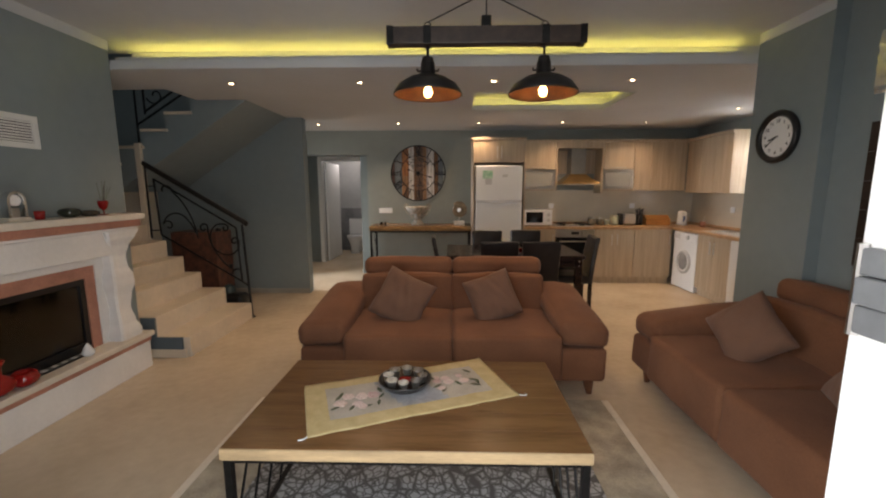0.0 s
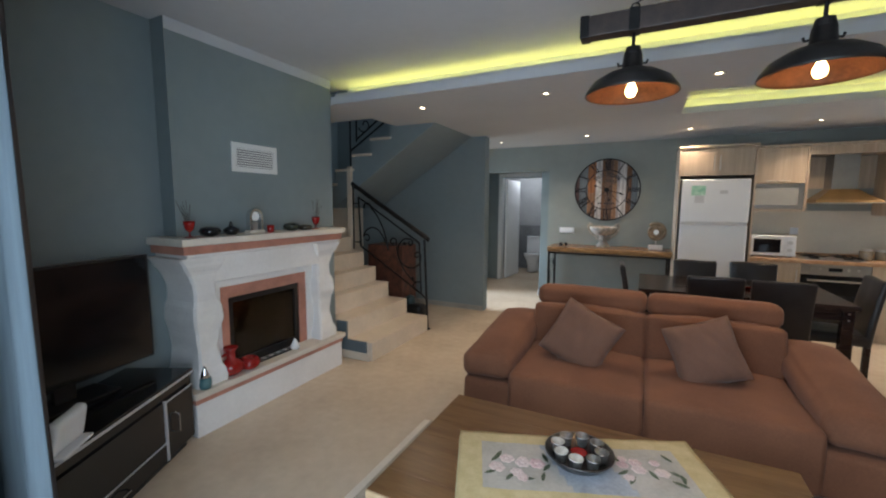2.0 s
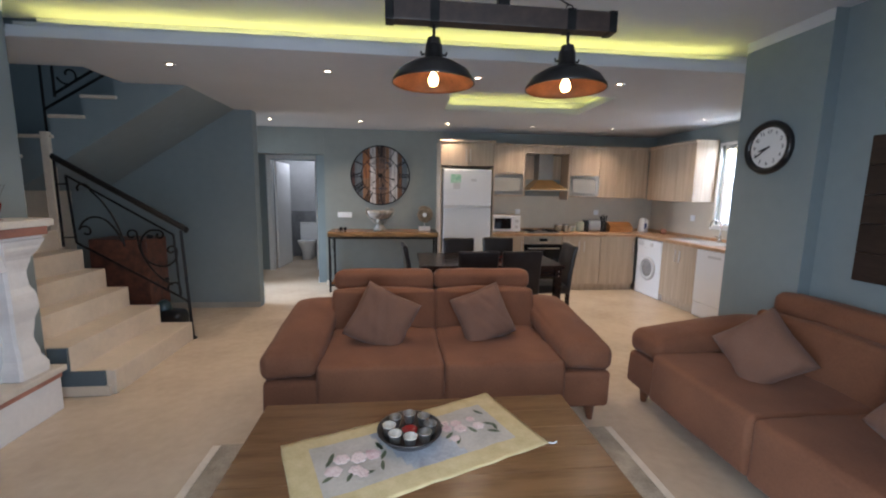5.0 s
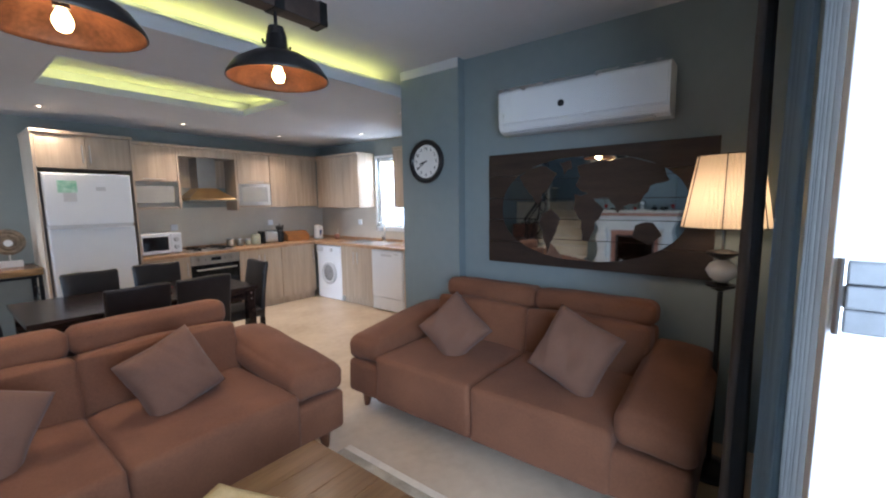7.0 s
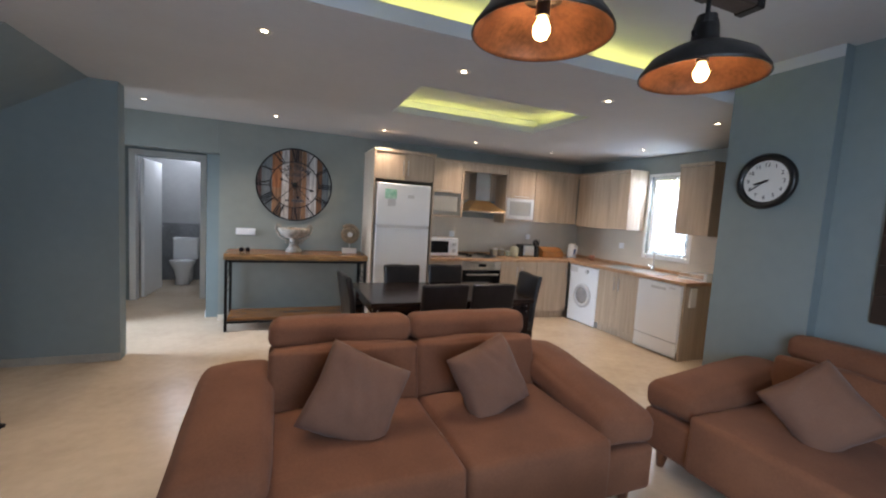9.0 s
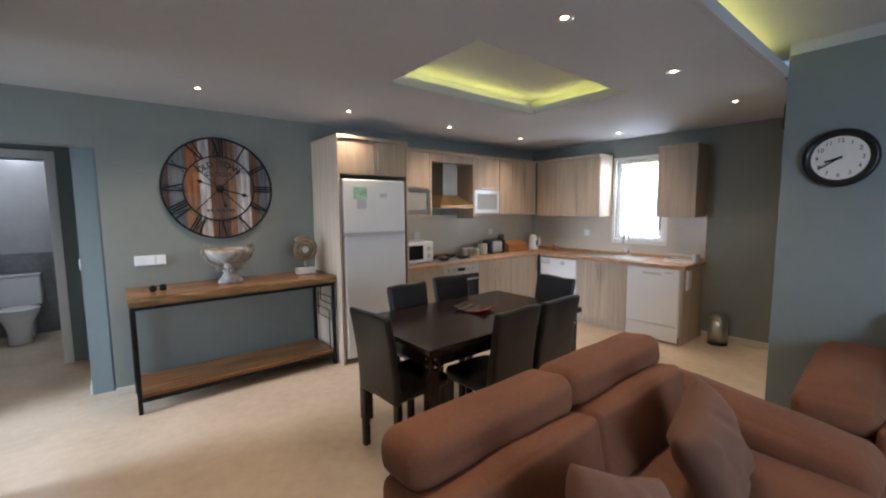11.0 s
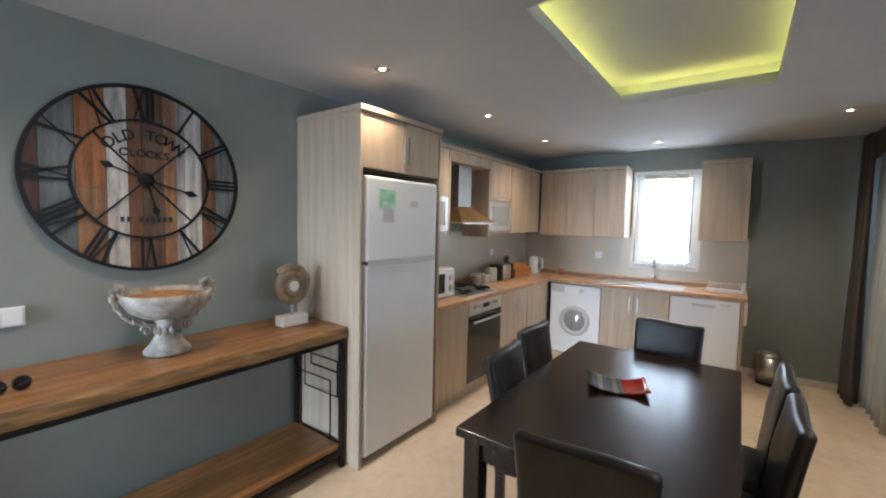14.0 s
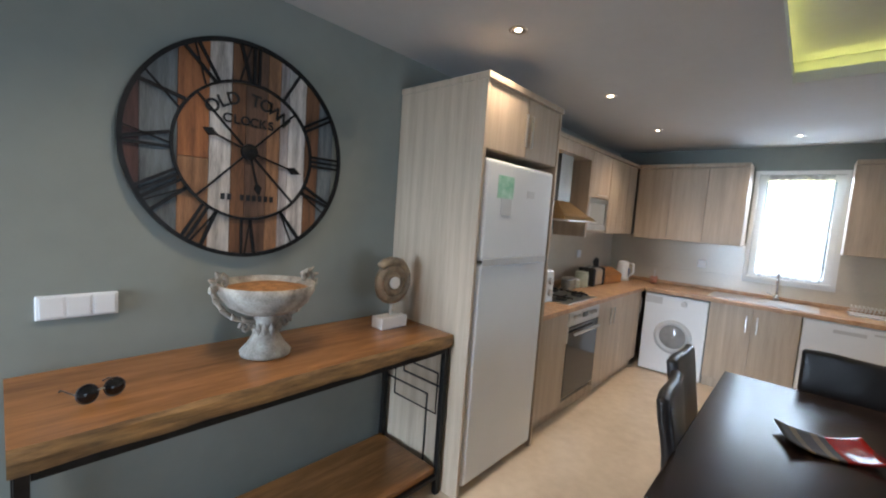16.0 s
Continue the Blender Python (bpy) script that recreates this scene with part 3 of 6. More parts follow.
pillow((1.93, 1.42, 0.665), pose(0, 0, 0, -26, 20, -98), 0.40)


# coffee table
ct = thing("coffee_table", (0.01, 1.70, 0), "low walnut plank coffee table on a black steel frame", "coffee table")
for i in range(6):
    part("board", bx(-0.71, 0.71, -0.405 + i * 0.135, -0.405 + (i + 1) * 0.135 - 0.0008, 0.462, 0.502, 0.0012, 1), M_tablewood, ct)
part("edge", bx(-0.71, 0.71, -0.412, -0.4055, 0.455, 0.501, 0.001), M_edgewood, ct, "pale sawn front edge")
for x in (-0.69, 0.69):
    for y in (-0.385, 0.385):
        part("leg", bx(x - 0.015, x + 0.015, y - 0.015, y + 0.015, 0, 0.455, 0.002), M_iron, ct)
    part("rail", bx(x - 0.012, x + 0.012, -0.37, 0.37, 0.0, 0.022, 0.002), M_iron, ct)
    for k in range(5):
        y = -0.30 + k * 0.15
        part("bar", tube([(x, y - 0.12, 0.02), (x, y + 0.10, 0.45)], 0.006, 6), M_iron, ct)
for y in (-0.385, 0.385):
    part("rail", bx(-0.675, 0.675, y - 0.012, y + 0.012, 0.433, 0.4549, 0.002), M_iron, ct)
    part("rail", bx(-0.675, 0.675, y - 0.012, y + 0.012, 0.0, 0.02, 0.002), M_iron, ct)

# fireplace
fp = thing("fireplace", (-2.58, 2.45, 0), "white plaster fireplace with pink stone bands and a glass-fronted firebox", "fireplace")
part("hearth", bx(-0.001, 0.22, -0.73, 0.66, 0, 0.225, 0.006), M_plaster, fp)
part("band", bx(0.0, 0.226, -0.736, 0.666, 0.2255, 0.262, 0.003), M_pink, fp)
part("hearth_slab", bx(0.0, 0.245, -0.75, 0.69, 0.2625, 0.305, 0.008), M_slab, fp)


def pier(y, outer):
    """A wavy plaster pier, swelling to the front and to both sides, spreading under the mantel on its outer side."""
    keys = [(0.0, 0.200, 0.105), (0.05, 0.205, 0.108), (0.13, 0.180, 0.082), (0.24, 0.160, 0.070), (0.34, 0.168, 0.082), (0.44, 0.190, 0.104), (0.51, 0.186, 0.100), (0.58, 0.165, 0.078), (0.66, 0.160, 0.075), (0.74, 0.170, 0.090), (0.81, 0.195, 0.118), (0.861, 0.205, 0.135)]
    bm = bmesh.new()
    rings = []
    n = 44
    for i in range(n + 1):
        z = 0.861 * i / n
        j = max(k for k in range(len(keys) - 1) if keys[k][0] <= z)
        (z0, d0, w0), (z1, d1, w1) = keys[j], keys[j + 1]
        t = (z - z0) / (z1 - z0)
        t = t * t * (3 - 2 * t)
        d, w = d0 + (d1 - d0) * t, w0 + (w1 - w0) * t
        flare = 0.05 * max(0.0, (z - 0.62) / 0.24) ** 1.6
        lo, hi = (y - w - flare, y + w) if outer < 0 else (y - w, y + w + flare)
        c = 0.014
        rings.append([bm.verts.new((px, py, 0.3055 + z)) for px, py in ((-0.139, lo), (d - c, lo), (d, lo + c), (d, hi - c), (d - c, hi), (-0.139, hi))])
    for r, q in zip(rings, rings[1:]):
        for k in range(6):
            bm.faces.new((r[k], r[(k + 1) % 6], q[(k + 1) % 6], q[k]))
    bm.faces.new(rings[0][::-1]), bm.faces.new(rings[-1])
    bmesh.ops.recalc_face_normals(bm, faces=bm.faces)
    return bm


part("pier", pier(-0.585, -1), M_plaster, fp)
part("pier", pier(0.515, 1), M_plaster, fp)
part("frieze", bx(-0.001, 0.165, -0.53, 0.46, 0.985, 1.166, 0.006), M_plaster, fp)
part("inner_panel", wall_with_hole("x", 0.0, 0.088, -0.53, 0.46, 0.3055, 0.984, -0.44, 0.365, 0.3055, 0.925), M_plaster, fp)
part("lintel", bx(-0.139, 0.20, -0.72, 0.68, 1.1665, 1.19, 0.006), M_plaster, fp)
part("mantel_band", bx(-0.139, 0.215, -0.745, 0.70, 1.1905, 1.245, 0.004), M_pink, fp)
part("mantel_shelf", bx(-0.139, 0.245, -0.77, 0.72, 1.2455, 1.292, 0.006), M_slab, fp)
part("surround", wall_with_hole("x", 0.0, 0.080, -0.439, 0.364, 0.3055, 0.924, -0.375, 0.285, 0.3055, 0.838), M_pink, fp)
part("firebox", wall_with_hole("x", 0.04, 0.070, -0.374, 0.284, 0.306, 0.837, -0.335, 0.245, 0.365, 0.795), M_black, fp, "black steel firebox frame")
part("fire_back", bx(0.001, 0.004, -0.374, 0.284, 0.306, 0.837, 0), M_soot, fp, "sooty firebox back")
ash_top = [(y, 0.36 + 0.10 * max(0.0, 1 - ((y + 0.02) / 0.27) ** 2) ** 0.6) for y in np.linspace(-0.29, 0.25, 25)]
part("ash_bed", prism([(-0.334, 0.308)] + ash_top + [(0.244, 0.308)], 0.030, "x", 0.006), M_ashbed, fp, "grey ash heaped behind the glass")
part("fire_glass", bx(0.050, 0.056, -0.334, 0.244, 0.366, 0.794, 0.001), M_fireglass, fp, "dark sooty glass")

# ---- dining and kitchen ----
dt = thing("dining_table", (0.885, 4.735, 0), "dark wenge rectangular dining table", "dining table")
part("tabletop", bx(-0.76, 0.76, -0.455, 0.455, 0.72, 0.757, 0.004), M_wenge, dt)
for x in (-0.70, 0.70):
    for y in (-0.395, 0.395):
        part("leg", bx(x - 0.035, x + 0.035, y - 0.035, y + 0.035, 0, 0.719, 0.003), M_wenge, dt)
for x in (-0.70, 0.70):
    for z in (0.64, 0.69):
        part("bolt", moved(lathe([(0.008, 0), (0.006, 0.004)], 10), pose(x, -0.431, z, 90)), M_steel, dt)
        part("bolt", moved(lathe([(0.008, 0), (0.006, 0.004)], 10), pose(math.copysign(0.7355, x), -0.395, z, 0, math.copysign(90, x))), M_steel, dt)
for y in (-0.40, 0.40):
    part("apron", bx(-0.66, 0.66, y - 0.012, y + 0.012, 0.63, 0.719, 0.002), M_wenge, dt)
for x in (-0.705, 0.705):
    part("apron", bx(x - 0.012, x + 0.012, -0.36, 0.36, 0.63, 0.719, 0.002), M_wenge, dt)


def dining_chair():
    c = thing("dining_chair", (0, 0, 0), "high-backed dining chair in black leatherette", "chair", "chairs round the dining table")
    part("seat", moved(cushion(0.40, 0.42, 0.09, 0.03, 0.015), Matrix.Translation((0, 0, 0.395))), M_leather, c, smooth=True)
    back = cushion(0.40, 0.05, 0.55, 0.022, 0.0)
    for v in back.verts:
        v.co.y += 0.07 * max(0.0, v.co.z / 0.55) ** 1.4
    part("backrest", moved(back, Matrix.Translation((0, 0.19, 0.385))), M_leather, c, smooth=True)
    for x in (-0.175, 0.175):
        for y in (-0.185, 0.19):
            part("leg", bx(x - 0.02, x + 0.02, y - 0.02, y + 0.02, 0, 0.40, 0.003), M_wenge, c)
    return c


base_chair = dining_chair()
base_chair.matrix_basis = pose(0.675, 5.00, 0, 0, 0, 6)
for x, y, r in ((1.17, 5.07, 0), (0.69, 4.38, 180), (1.13, 4.38, 180), (1.60, 4.69, -93), (0.22, 4.67, 94)):
    copy_thing(base_chair, pose(x, y, 0, 0, 0, r))

# console table
co = thing("console_table", (-0.32, 6.525, 0), "oak slab console table on a black steel frame", "console table")
bm = bx(-0.81, 0.81, -0.268, 0.265, 0.83, 0.902, 0)
bmesh.ops.subdivide_edges(bm, edges=[e for e in bm.edges if abs(e.verts[0].co.x - e.verts[1].co.x) > 1], cuts=60)
bmesh.ops.subdivide_edges(bm, edges=[e for e in bm.edges if abs(e.verts[0].co.z - e.verts[1].co.z) > 0.05], cuts=3)
for v in bm.verts:
    if v.co.y < -0.2:
        h = (v.co.z - 0.83) / 0.072
        v.co.y += 0.012 * noise.noise(Vector((v.co.x * 7, v.co.z * 30, 0))) + 0.014 * (h - 0.35) ** 2 * 2
        if h > 0.9:
            v.co.z -= 0.004
for f in bm.faces:
    f.material_index = 1 if f.normal.y < -0.5 else 0
part("tabletop", bm, [M_consolewood, M_liveedge], co, "oak slab with a live front edge")
part("shelf", bx(-0.775, 0.775, -0.235, 0.235, 0.115, 0.15, 0.005), M_consolewood, co)
for x in (-0.785, 0.785):
    for y in (-0.24, 0.235):
        part("leg", bx(x - 0.015, x + 0.015, y - 0.015, y + 0.015, 0, 0.829, 0.002), M_iron, co)
    for z in (0.10, 0.80):
        part("rail", bx(x - 0.012, x + 0.012, -0.224, 0.219, z, z + 0.025, 0.002), M_iron, co)
for y in (-0.24, 0.235):
    for z in (0.09, 0.80):
        part("rail", bx(-0.769, 0.769, y - 0.012, y + 0.012, z, z + 0.025, 0.002), M_iron, co)

# fridge housing and fridge
fh = thing("fridge_cabinet", (0.90, 6.48, 0), "light ash tall cabinet housing built round the fridge", "cabinet")
part("side_panel", bx(-0.40, -0.378, -0.315, 0.318, 0, 2.215, 0.002), M_ash, fh)
part("side_panel", bx(0.378, 0.40, -0.315, 0.318, 0, 2.215, 0.002), M_ash, fh)
part("top_panel", bx(-0.405, 0.405, -0.325, 0.318, 2.2155, 2.25, 0.003), M_ash, fh)
part("body", bx(-0.377, 0.377, -0.29, 0.318, 1.88, 2.214, 0.002), M_ash, fh)
for k in (-1, 1):
    d = part("door", bx(k * 0.189 - 0.187, k * 0.189 + 0.187, -0.31, -0.2905, 1.882, 2.212, 0.002), M_ash, fh)
    part("handle", bx(k * 0.03 - 0.006, k * 0.03 + 0.006, -0.335, -0.322, 1.94, 2.12, 0.003), M_steel, d)
fr = thing("fridge", (0.90, 6.48, 0), "white two-door fridge freezer with a green sticker", "fridge")
part("body", bx(-0.355, 0.355, -0.25, 0.30, 0.03, 1.84, 0.01), M_enamel, fr)
part("door", bx(-0.358, 0.358, -0.318, -0.252, 0.05, 1.288, 0.022, 4), M_enamel, fr, smooth=False)
part("freezer_door", bx(-0.358, 0.358, -0.318, -0.252, 1.302, 1.838, 0.022, 4), M_enamel, fr)

# lower cabinets along the back wall
CZ = 0.86


def base_unit(x0, x1, n, label="ash laminate kitchen base unit"):
    u = thing("base_cabinet", ((x0 + x1) / 2, 6.50, 0), label, "cabinet", "kitchen base units")
    w = (x1 - x0) / 2 - 0.001
    part("body", bx(-w, w, -0.27, 0.298, 0.10, CZ - 0.001, 0.001), M_ash, u)
    part("plinth", bx(-w, w, -0.24, -0.22, 0.0, 0.099, 0.001), M_ash, u)
    for k in range(n):
        a = -w + 2 * w * k / n + 0.0015
        b = -w + 2 * w * (k + 1) / n - 0.0015
        d = part("door", bx(a, b, -0.29, -0.2705, 0.105, CZ - 0.004, 0.002), M_ash, u)
        hx = b - 0.04 if k % 2 == 0 else a + 0.04
        part("handle", bx(hx - 0.005, hx + 0.005, -0.315, -0.303, 0.62, 0.78, 0.002), M_steel, d)
    return u


base_unit(1.302, 1.80, 1)
base_unit(2.402, 3.02, 2)
base_unit(3.022, 3.598, 1)


def side_unit(y0, y1, n):
    u = thing("base_cabinet", (3.91, (y0 + y1) / 2, 0), "ash laminate kitchen base unit under the sink", "cabinet", "kitchen base units")
    w = (y1 - y0) / 2 - 0.001
    part("body", bx(-0.28, 0.288, -w, w, 0.10, CZ - 0.001, 0.001), M_ash, u)
    part("plinth", bx(-0.25, -0.23, -w, w, 0, 0.099, 0.001), M_ash, u)
    for k in range(n):
        a, b = -w + 2 * w * k / n + 0.0015, -w + 2 * w * (k + 1) / n - 0.0015
        d = part("door", bx(-0.30, -0.2805, a, b, 0.105, CZ - 0.004, 0.002), M_ash, u)
        hy = b - 0.04 if k % 2 == 0 else a + 0.04
        part("handle", bx(-0.325, -0.313, hy - 0.005, hy + 0.005, 0.62, 0.78, 0.002), M_steel, d)


side_unit(4.885, 5.575, 2)
endp = thing("end_panel", (3.91, 4.272, 0), "ash laminate end panel beside the dishwasher", "cabinet panel")
part("panel", bx(-0.30, 0.288, -0.012, 0.012, 0, CZ - 0.001, 0.002), M_ash, endp)

wt = thing("worktop", (2.75, 6.48, CZ), "L-shaped butcher-block laminate kitchen worktop", "worktop")
part("slab", bx(-1.449, 1.449, -0.30, 0.318, 0, 0.038, 0.004), M_counter, wt)
part("slab", bx(0.83, 1.449, -2.24, -0.301, 0, 0.038, 0.004), M_counter, wt)
part("upstand", bx(-1.449, 1.449, 0.302, 0.318, 0.0385, 0.075, 0.003), M_counter, wt)
part("upstand", bx(1.433, 1.449, -2.24, 0.301, 0.0385, 0.075, 0.003), M_counter, wt)

ov = thing("oven", (2.10, 6.50, 0), "built-in stainless steel oven with black glass door", "oven")
part("body", bx(-0.298, 0.298, -0.26, 0.298, 0.10, CZ - 0.001, 0.001), M_black, ov)
part("control_panel", bx(-0.297, 0.297, -0.295, -0.2605, 0.735, CZ - 0.003, 0.003), M_steel, ov)
part("door", bx(-0.297, 0.297, -0.293, -0.2605, 0.16, 0.73, 0.003), M_blackgloss, ov)
part("handle", bx(-0.25, 0.25, -0.335, -0.318, 0.665, 0.685, 0.005), M_steel, ov)
part("plinth", bx(-0.298, 0.298, -0.24, -0.22, 0, 0.099, 0.001), M_ash, ov)

wm = thing("washing_machine", (3.90, 5.875, 0), "white front-loading washing machine under the worktop", "washing machine")
part("body", bx(-0.29, 0.28, -0.295, 0.295, 0.01, 0.845, 0.012), M_enamel, wm)
part("control_panel", bx(-0.298, -0.2905, -0.29, 0.29, 0.72, 0.84, 0.003), M_enamel, wm)
dw = thing("dishwasher", (3.90, 4.585, 0), "white dishwasher under the worktop", "dishwasher")
part("body", bx(-0.29, 0.28, -0.295, 0.295, 0.08, 0.855, 0.006), M_enamel, dw)
part("door", bx(-0.312, -0.2905, -0.292, 0.292, 0.20, 0.85, 0.008), M_enamel, dw)
part("kick_panel", bx(-0.305, -0.2905, -0.292, 0.292, 0.02, 0.192, 0.005), M_enamel, dw)


def wall_unit_back(x0, x1, doors, z0=1.45, label="ash laminate wall cabinet", frosted=False):
    u = thing("wall_cabinet", ((x0 + x1) / 2, 6.64, z0), label, "cabinet", "kitchen wall units")
    w, h = (x1 - x0) / 2 - 0.001, 2.215 - z0
    part("body", bx(-w, w, -0.15, 0.158, 0, h, 0.001), M_ash, u)
    if frosted:
        d = part("door", bx(-w + 0.002, w - 0.002, -0.17, -0.1505, 0.34, h - 0.003, 0.002), M_ash, u)
        part("handle", bx(-0.12, 0.12, -0.195, -0.183, 0.36, 0.37, 0.002), M_steel, d)
        g = part("flap", wall_with_hole("y", -0.17, -0.1505, -w + 0.002, w - 0.002, 0.03, 0.335, -w + 0.05, w - 0.05, 0.08, 0.29), M_steel, u, "aluminium-framed flap")
        part("pane", bx(-w + 0.049, w - 0.049, -0.163, -0.157, 0.079, 0.291, 0), M_frost, g, "frosted glass pane")
        part("shelf", bx(-w, w, -0.165, -0.1502, 0.0, 0.028, 0.001), M_ash, u)
    else:
        for k in range(doors):
            a, b = -w + 2 * w * k / doors + 0.0015, -w + 2 * w * (k + 1) / doors - 0.0015
            part("door", bx(a, b, -0.17, -0.1505, 0.003, h - 0.003, 0.002), M_ash, u)
    return u


wall_unit_back(1.305, 1.83, 1, frosted=True, label="ash wall cabinet with a frosted glass flap")
wall_unit_back(2.58, 3.06, 1, frosted=True, label="ash wall cabinet with a frosted glass flap")
wall_unit_back(3.062, 3.87, 3)
cor = thing("cornice", (2.75, 6.64, 2.2155), "ash laminate cornice above the wall cabinets", "cornice")
part("board", bx(-1.449, 1.449, -0.18, 0.158, 0, 0.034, 0.003), M_ash, cor)


def wall_unit_side(y0, y1, doors):
    u = thing("wall_cabinet", (4.035, (y0 + y1) / 2, 1.42), "ash laminate wall cabinet beside the window", "cabinet", "kitchen wall units")
    w, h = (y1 - y0) / 2 - 0.001, 0.79
    part("body", bx(-0.145, 0.163, -w, w, 0, h, 0.001), M_ash, u)
    part("cornice", bx(-0.18, 0.163, -w, w, h + 0.0005, h + 0.04, 0.003), M_ash, u)
    for k in range(doors):
        a, b = -w + 2 * w * k / doors + 0.0015, -w + 2 * w * (k + 1) / doors - 0.0015
        part("door", bx(-0.165, -0.1455, a, b, 0.003, h - 0.003, 0.002), M_ash, u)


wall_unit_side(5.42, 6.45, 3)
wall_unit_side(4.27, 4.69, 1)

# ---- pendant lamp ----
pl = thing("pendant_lamp", (0.36, 2.115, 2.255), "rustic wooden beam pendant with two dark dome shades", "pendant lamp")
part("beam", bx(-0.505, 0.505, -0.035, 0.035, -0.042, 0.042, 0.005), M_darkwood, pl, "dark worn timber beam")
for k in (-1, 1):
    part("end_band", bx(k * 0.49 - 0.018, k * 0.49 + 0.018, -0.038, 0.038, -0.045, 0.045, 0.003), M_iron, pl)
    part("strap", bx(k * 0.30 - 0.02, k * 0.30 + 0.02, -0.0375, 0.0375, -0.0445, 0.0445, 0.002), M_iron, pl)
    part("ring", tube([(k * 0.30 + 0.016 * math.cos(a), 0, 0.056 + 0.016 * math.sin(a)) for a in np.linspace(0, 6.28, 14)], 0.003, 6), M_iron, pl)
    part("chain", tube([(k * 0.30, 0, 0.07), (k * 0.01, 0, 0.205)], 0.0035, 6), M_iron, pl)
    part("stem", tube([(k * 0.30, 0, -0.042), (k * 0.30, 0, -0.125)], 0.007, 8), M_iron, pl)
    sh = part("shade", lathe([(0.030, -0.125), (0.036, -0.13), (0.040, -0.185), (0.055, -0.19), (0.10, -0.205), (0.15, -0.235), (0.178, -0.275), (0.181, -0.287), (0.176, -0.287), (0.172, -0.275), (0.145, -0.240), (0.097, -0.212), (0.05, -0.198)], 36, (k * 0.30, 0, 0), False), [M_lampblack, M_copper], pl, "dark bronze dome, copper inside", True)
    for f in sh.data.polygons:
        if f.index >= 36 * 8:
            f.material_index = 1
    part("collar", lathe([(0.034, -0.122), (0.034, -0.13), (0.028, -0.10), (0.012, -0.095)], 16, (k * 0.30, 0, 0)), M_lampblack, pl)
    part("socket", lathe([(0.018, -0.24), (0.018, -0.19)], 12, (k * 0.30, 0, 0)), M_black, pl)
    part("bulb", lathe([(0.004, -0.298), (0.015, -0.293), (0.022, -0.278), (0.021, -0.264), (0.012, -0.245), (0.010, -0.2405)], 14, (k * 0.30, 0, 0)), M_bulb, pl, "warm glowing filament bulb", True).visible_shadow = False
    for j in (-1, 1):
        part("wing_screw", tube([(k * 0.30 + j * 0.036, 0, -0.165), (k * 0.30 + j * 0.052, 0, -0.168), (k * 0.30 + j * 0.056, 0, -0.155)], 0.005, 6), M_iron, pl)
part("hub", bx(-0.025, 0.025, -0.025, 0.025, 0.043, 0.095, 0.004), M_iron, pl)
part("cord", tube([(0, 0, 0.095), (0, 0, 0.39)], 0.004, 6), M_black, pl)
part("ceiling_rose", lathe([(0.05, 0.385), (0.05, 0.404)], 20), M_black, pl)

# recessed spotlights
first = thing("downlight", (*SPOTS[0], ZK), "recessed round spotlight, switched on", "downlight", "ceiling spotlights")
part("bezel", lathe([(0.0182, -0.001), (0.026, -0.004), (0.042, -0.006), (0.046, -0.0005)], 24, close=False), M_steel, first, smooth=True)
part("lens", lathe([(0.018, -0.0012), (0.010, -0.003), (0.001, -0.0035)], 20, close=False), M_spot, first, "glowing warm lens").visible_shadow = False
for sx, sy in SPOTS[1:]:
    copy_thing(first, pose(sx, sy, ZK))

# ---- wall things ----
gr = thing("air_grille", (-2.578, 2.413, 1.852), "white louvred air grille in the chimney breast", "air grille")
part("frame", wall_with_hole("x", 0.0, 0.014, -0.20, 0.20, -0.105, 0.105, -0.165, 0.165, -0.07, 0.07), M_grille, gr)
for k in range(8):
    part("slat", bx(0.001, 0.010, -0.164, 0.164, -0.066 + k * 0.0175, -0.055 + k * 0.0175, 0.001), M_grille, gr)
part("back", bx(0.0002, 0.0008, -0.164, 0.164, -0.069, 0.069, 0), M_black, gr)


def air_conditioner():
    ac = thing("air_conditioner", (2.659, 1.65, 2.14), "white split air conditioner still wrapped in clear film", "air conditioner")
    prof = [(0, -0.15), (-0.12, -0.15), (-0.175, -0.135), (-0.20, -0.10), (-0.208, 0.10), (-0.20, 0.14), (-0.17, 0.155), (0, 0.155)]
    part("body", prism([(a, b) for a, b in prof], 1.11, "y", -0.555), M_enamel, ac)
    part("front_panel", prism([(-0.209, -0.09), (-0.217, -0.085), (-0.217, 0.125), (-0.209, 0.132)], 1.09, "y", -0.545), M_enamel, ac)
    part("vent_flap", bx(-0.19, -0.13, -0.48, 0.48, -0.158, -0.1505, 0.002), M_enamel_grey, ac)
    part("badge", moved(lathe([(0.022, 0), (0.022, 0.004)], 16), pose(-0.217, 0.08, 0.0, 0, -90)), M_black, ac, "dark round badge")
    film = bmesh.new()
    n = 60
    rows = []
    for i in range(n + 1):
        y = -0.562 + 1.124 * i / n
        r = []
        for j in range(13):
            z = -0.162 + 0.322 * j / 12
            r.append(film.verts.new((-0.222 - 0.009 * noise.noise(Vector((y * 26, z * 34, 3))) - 0.005 * noise.noise(Vector((y * 60, z * 80, 7))) + (0.012 if j in (0, 12) else 0), y, z)))
        rows.append(r)
    for i in range(n):
        for j in range(12):
            film.faces.new((rows[i][j], rows[i + 1][j], rows[i + 1][j + 1], rows[i][j + 1]))
    part("plastic_film", film, M_film, ac, "crinkled clear plastic film", True).visible_shadow = False


air_conditioner()


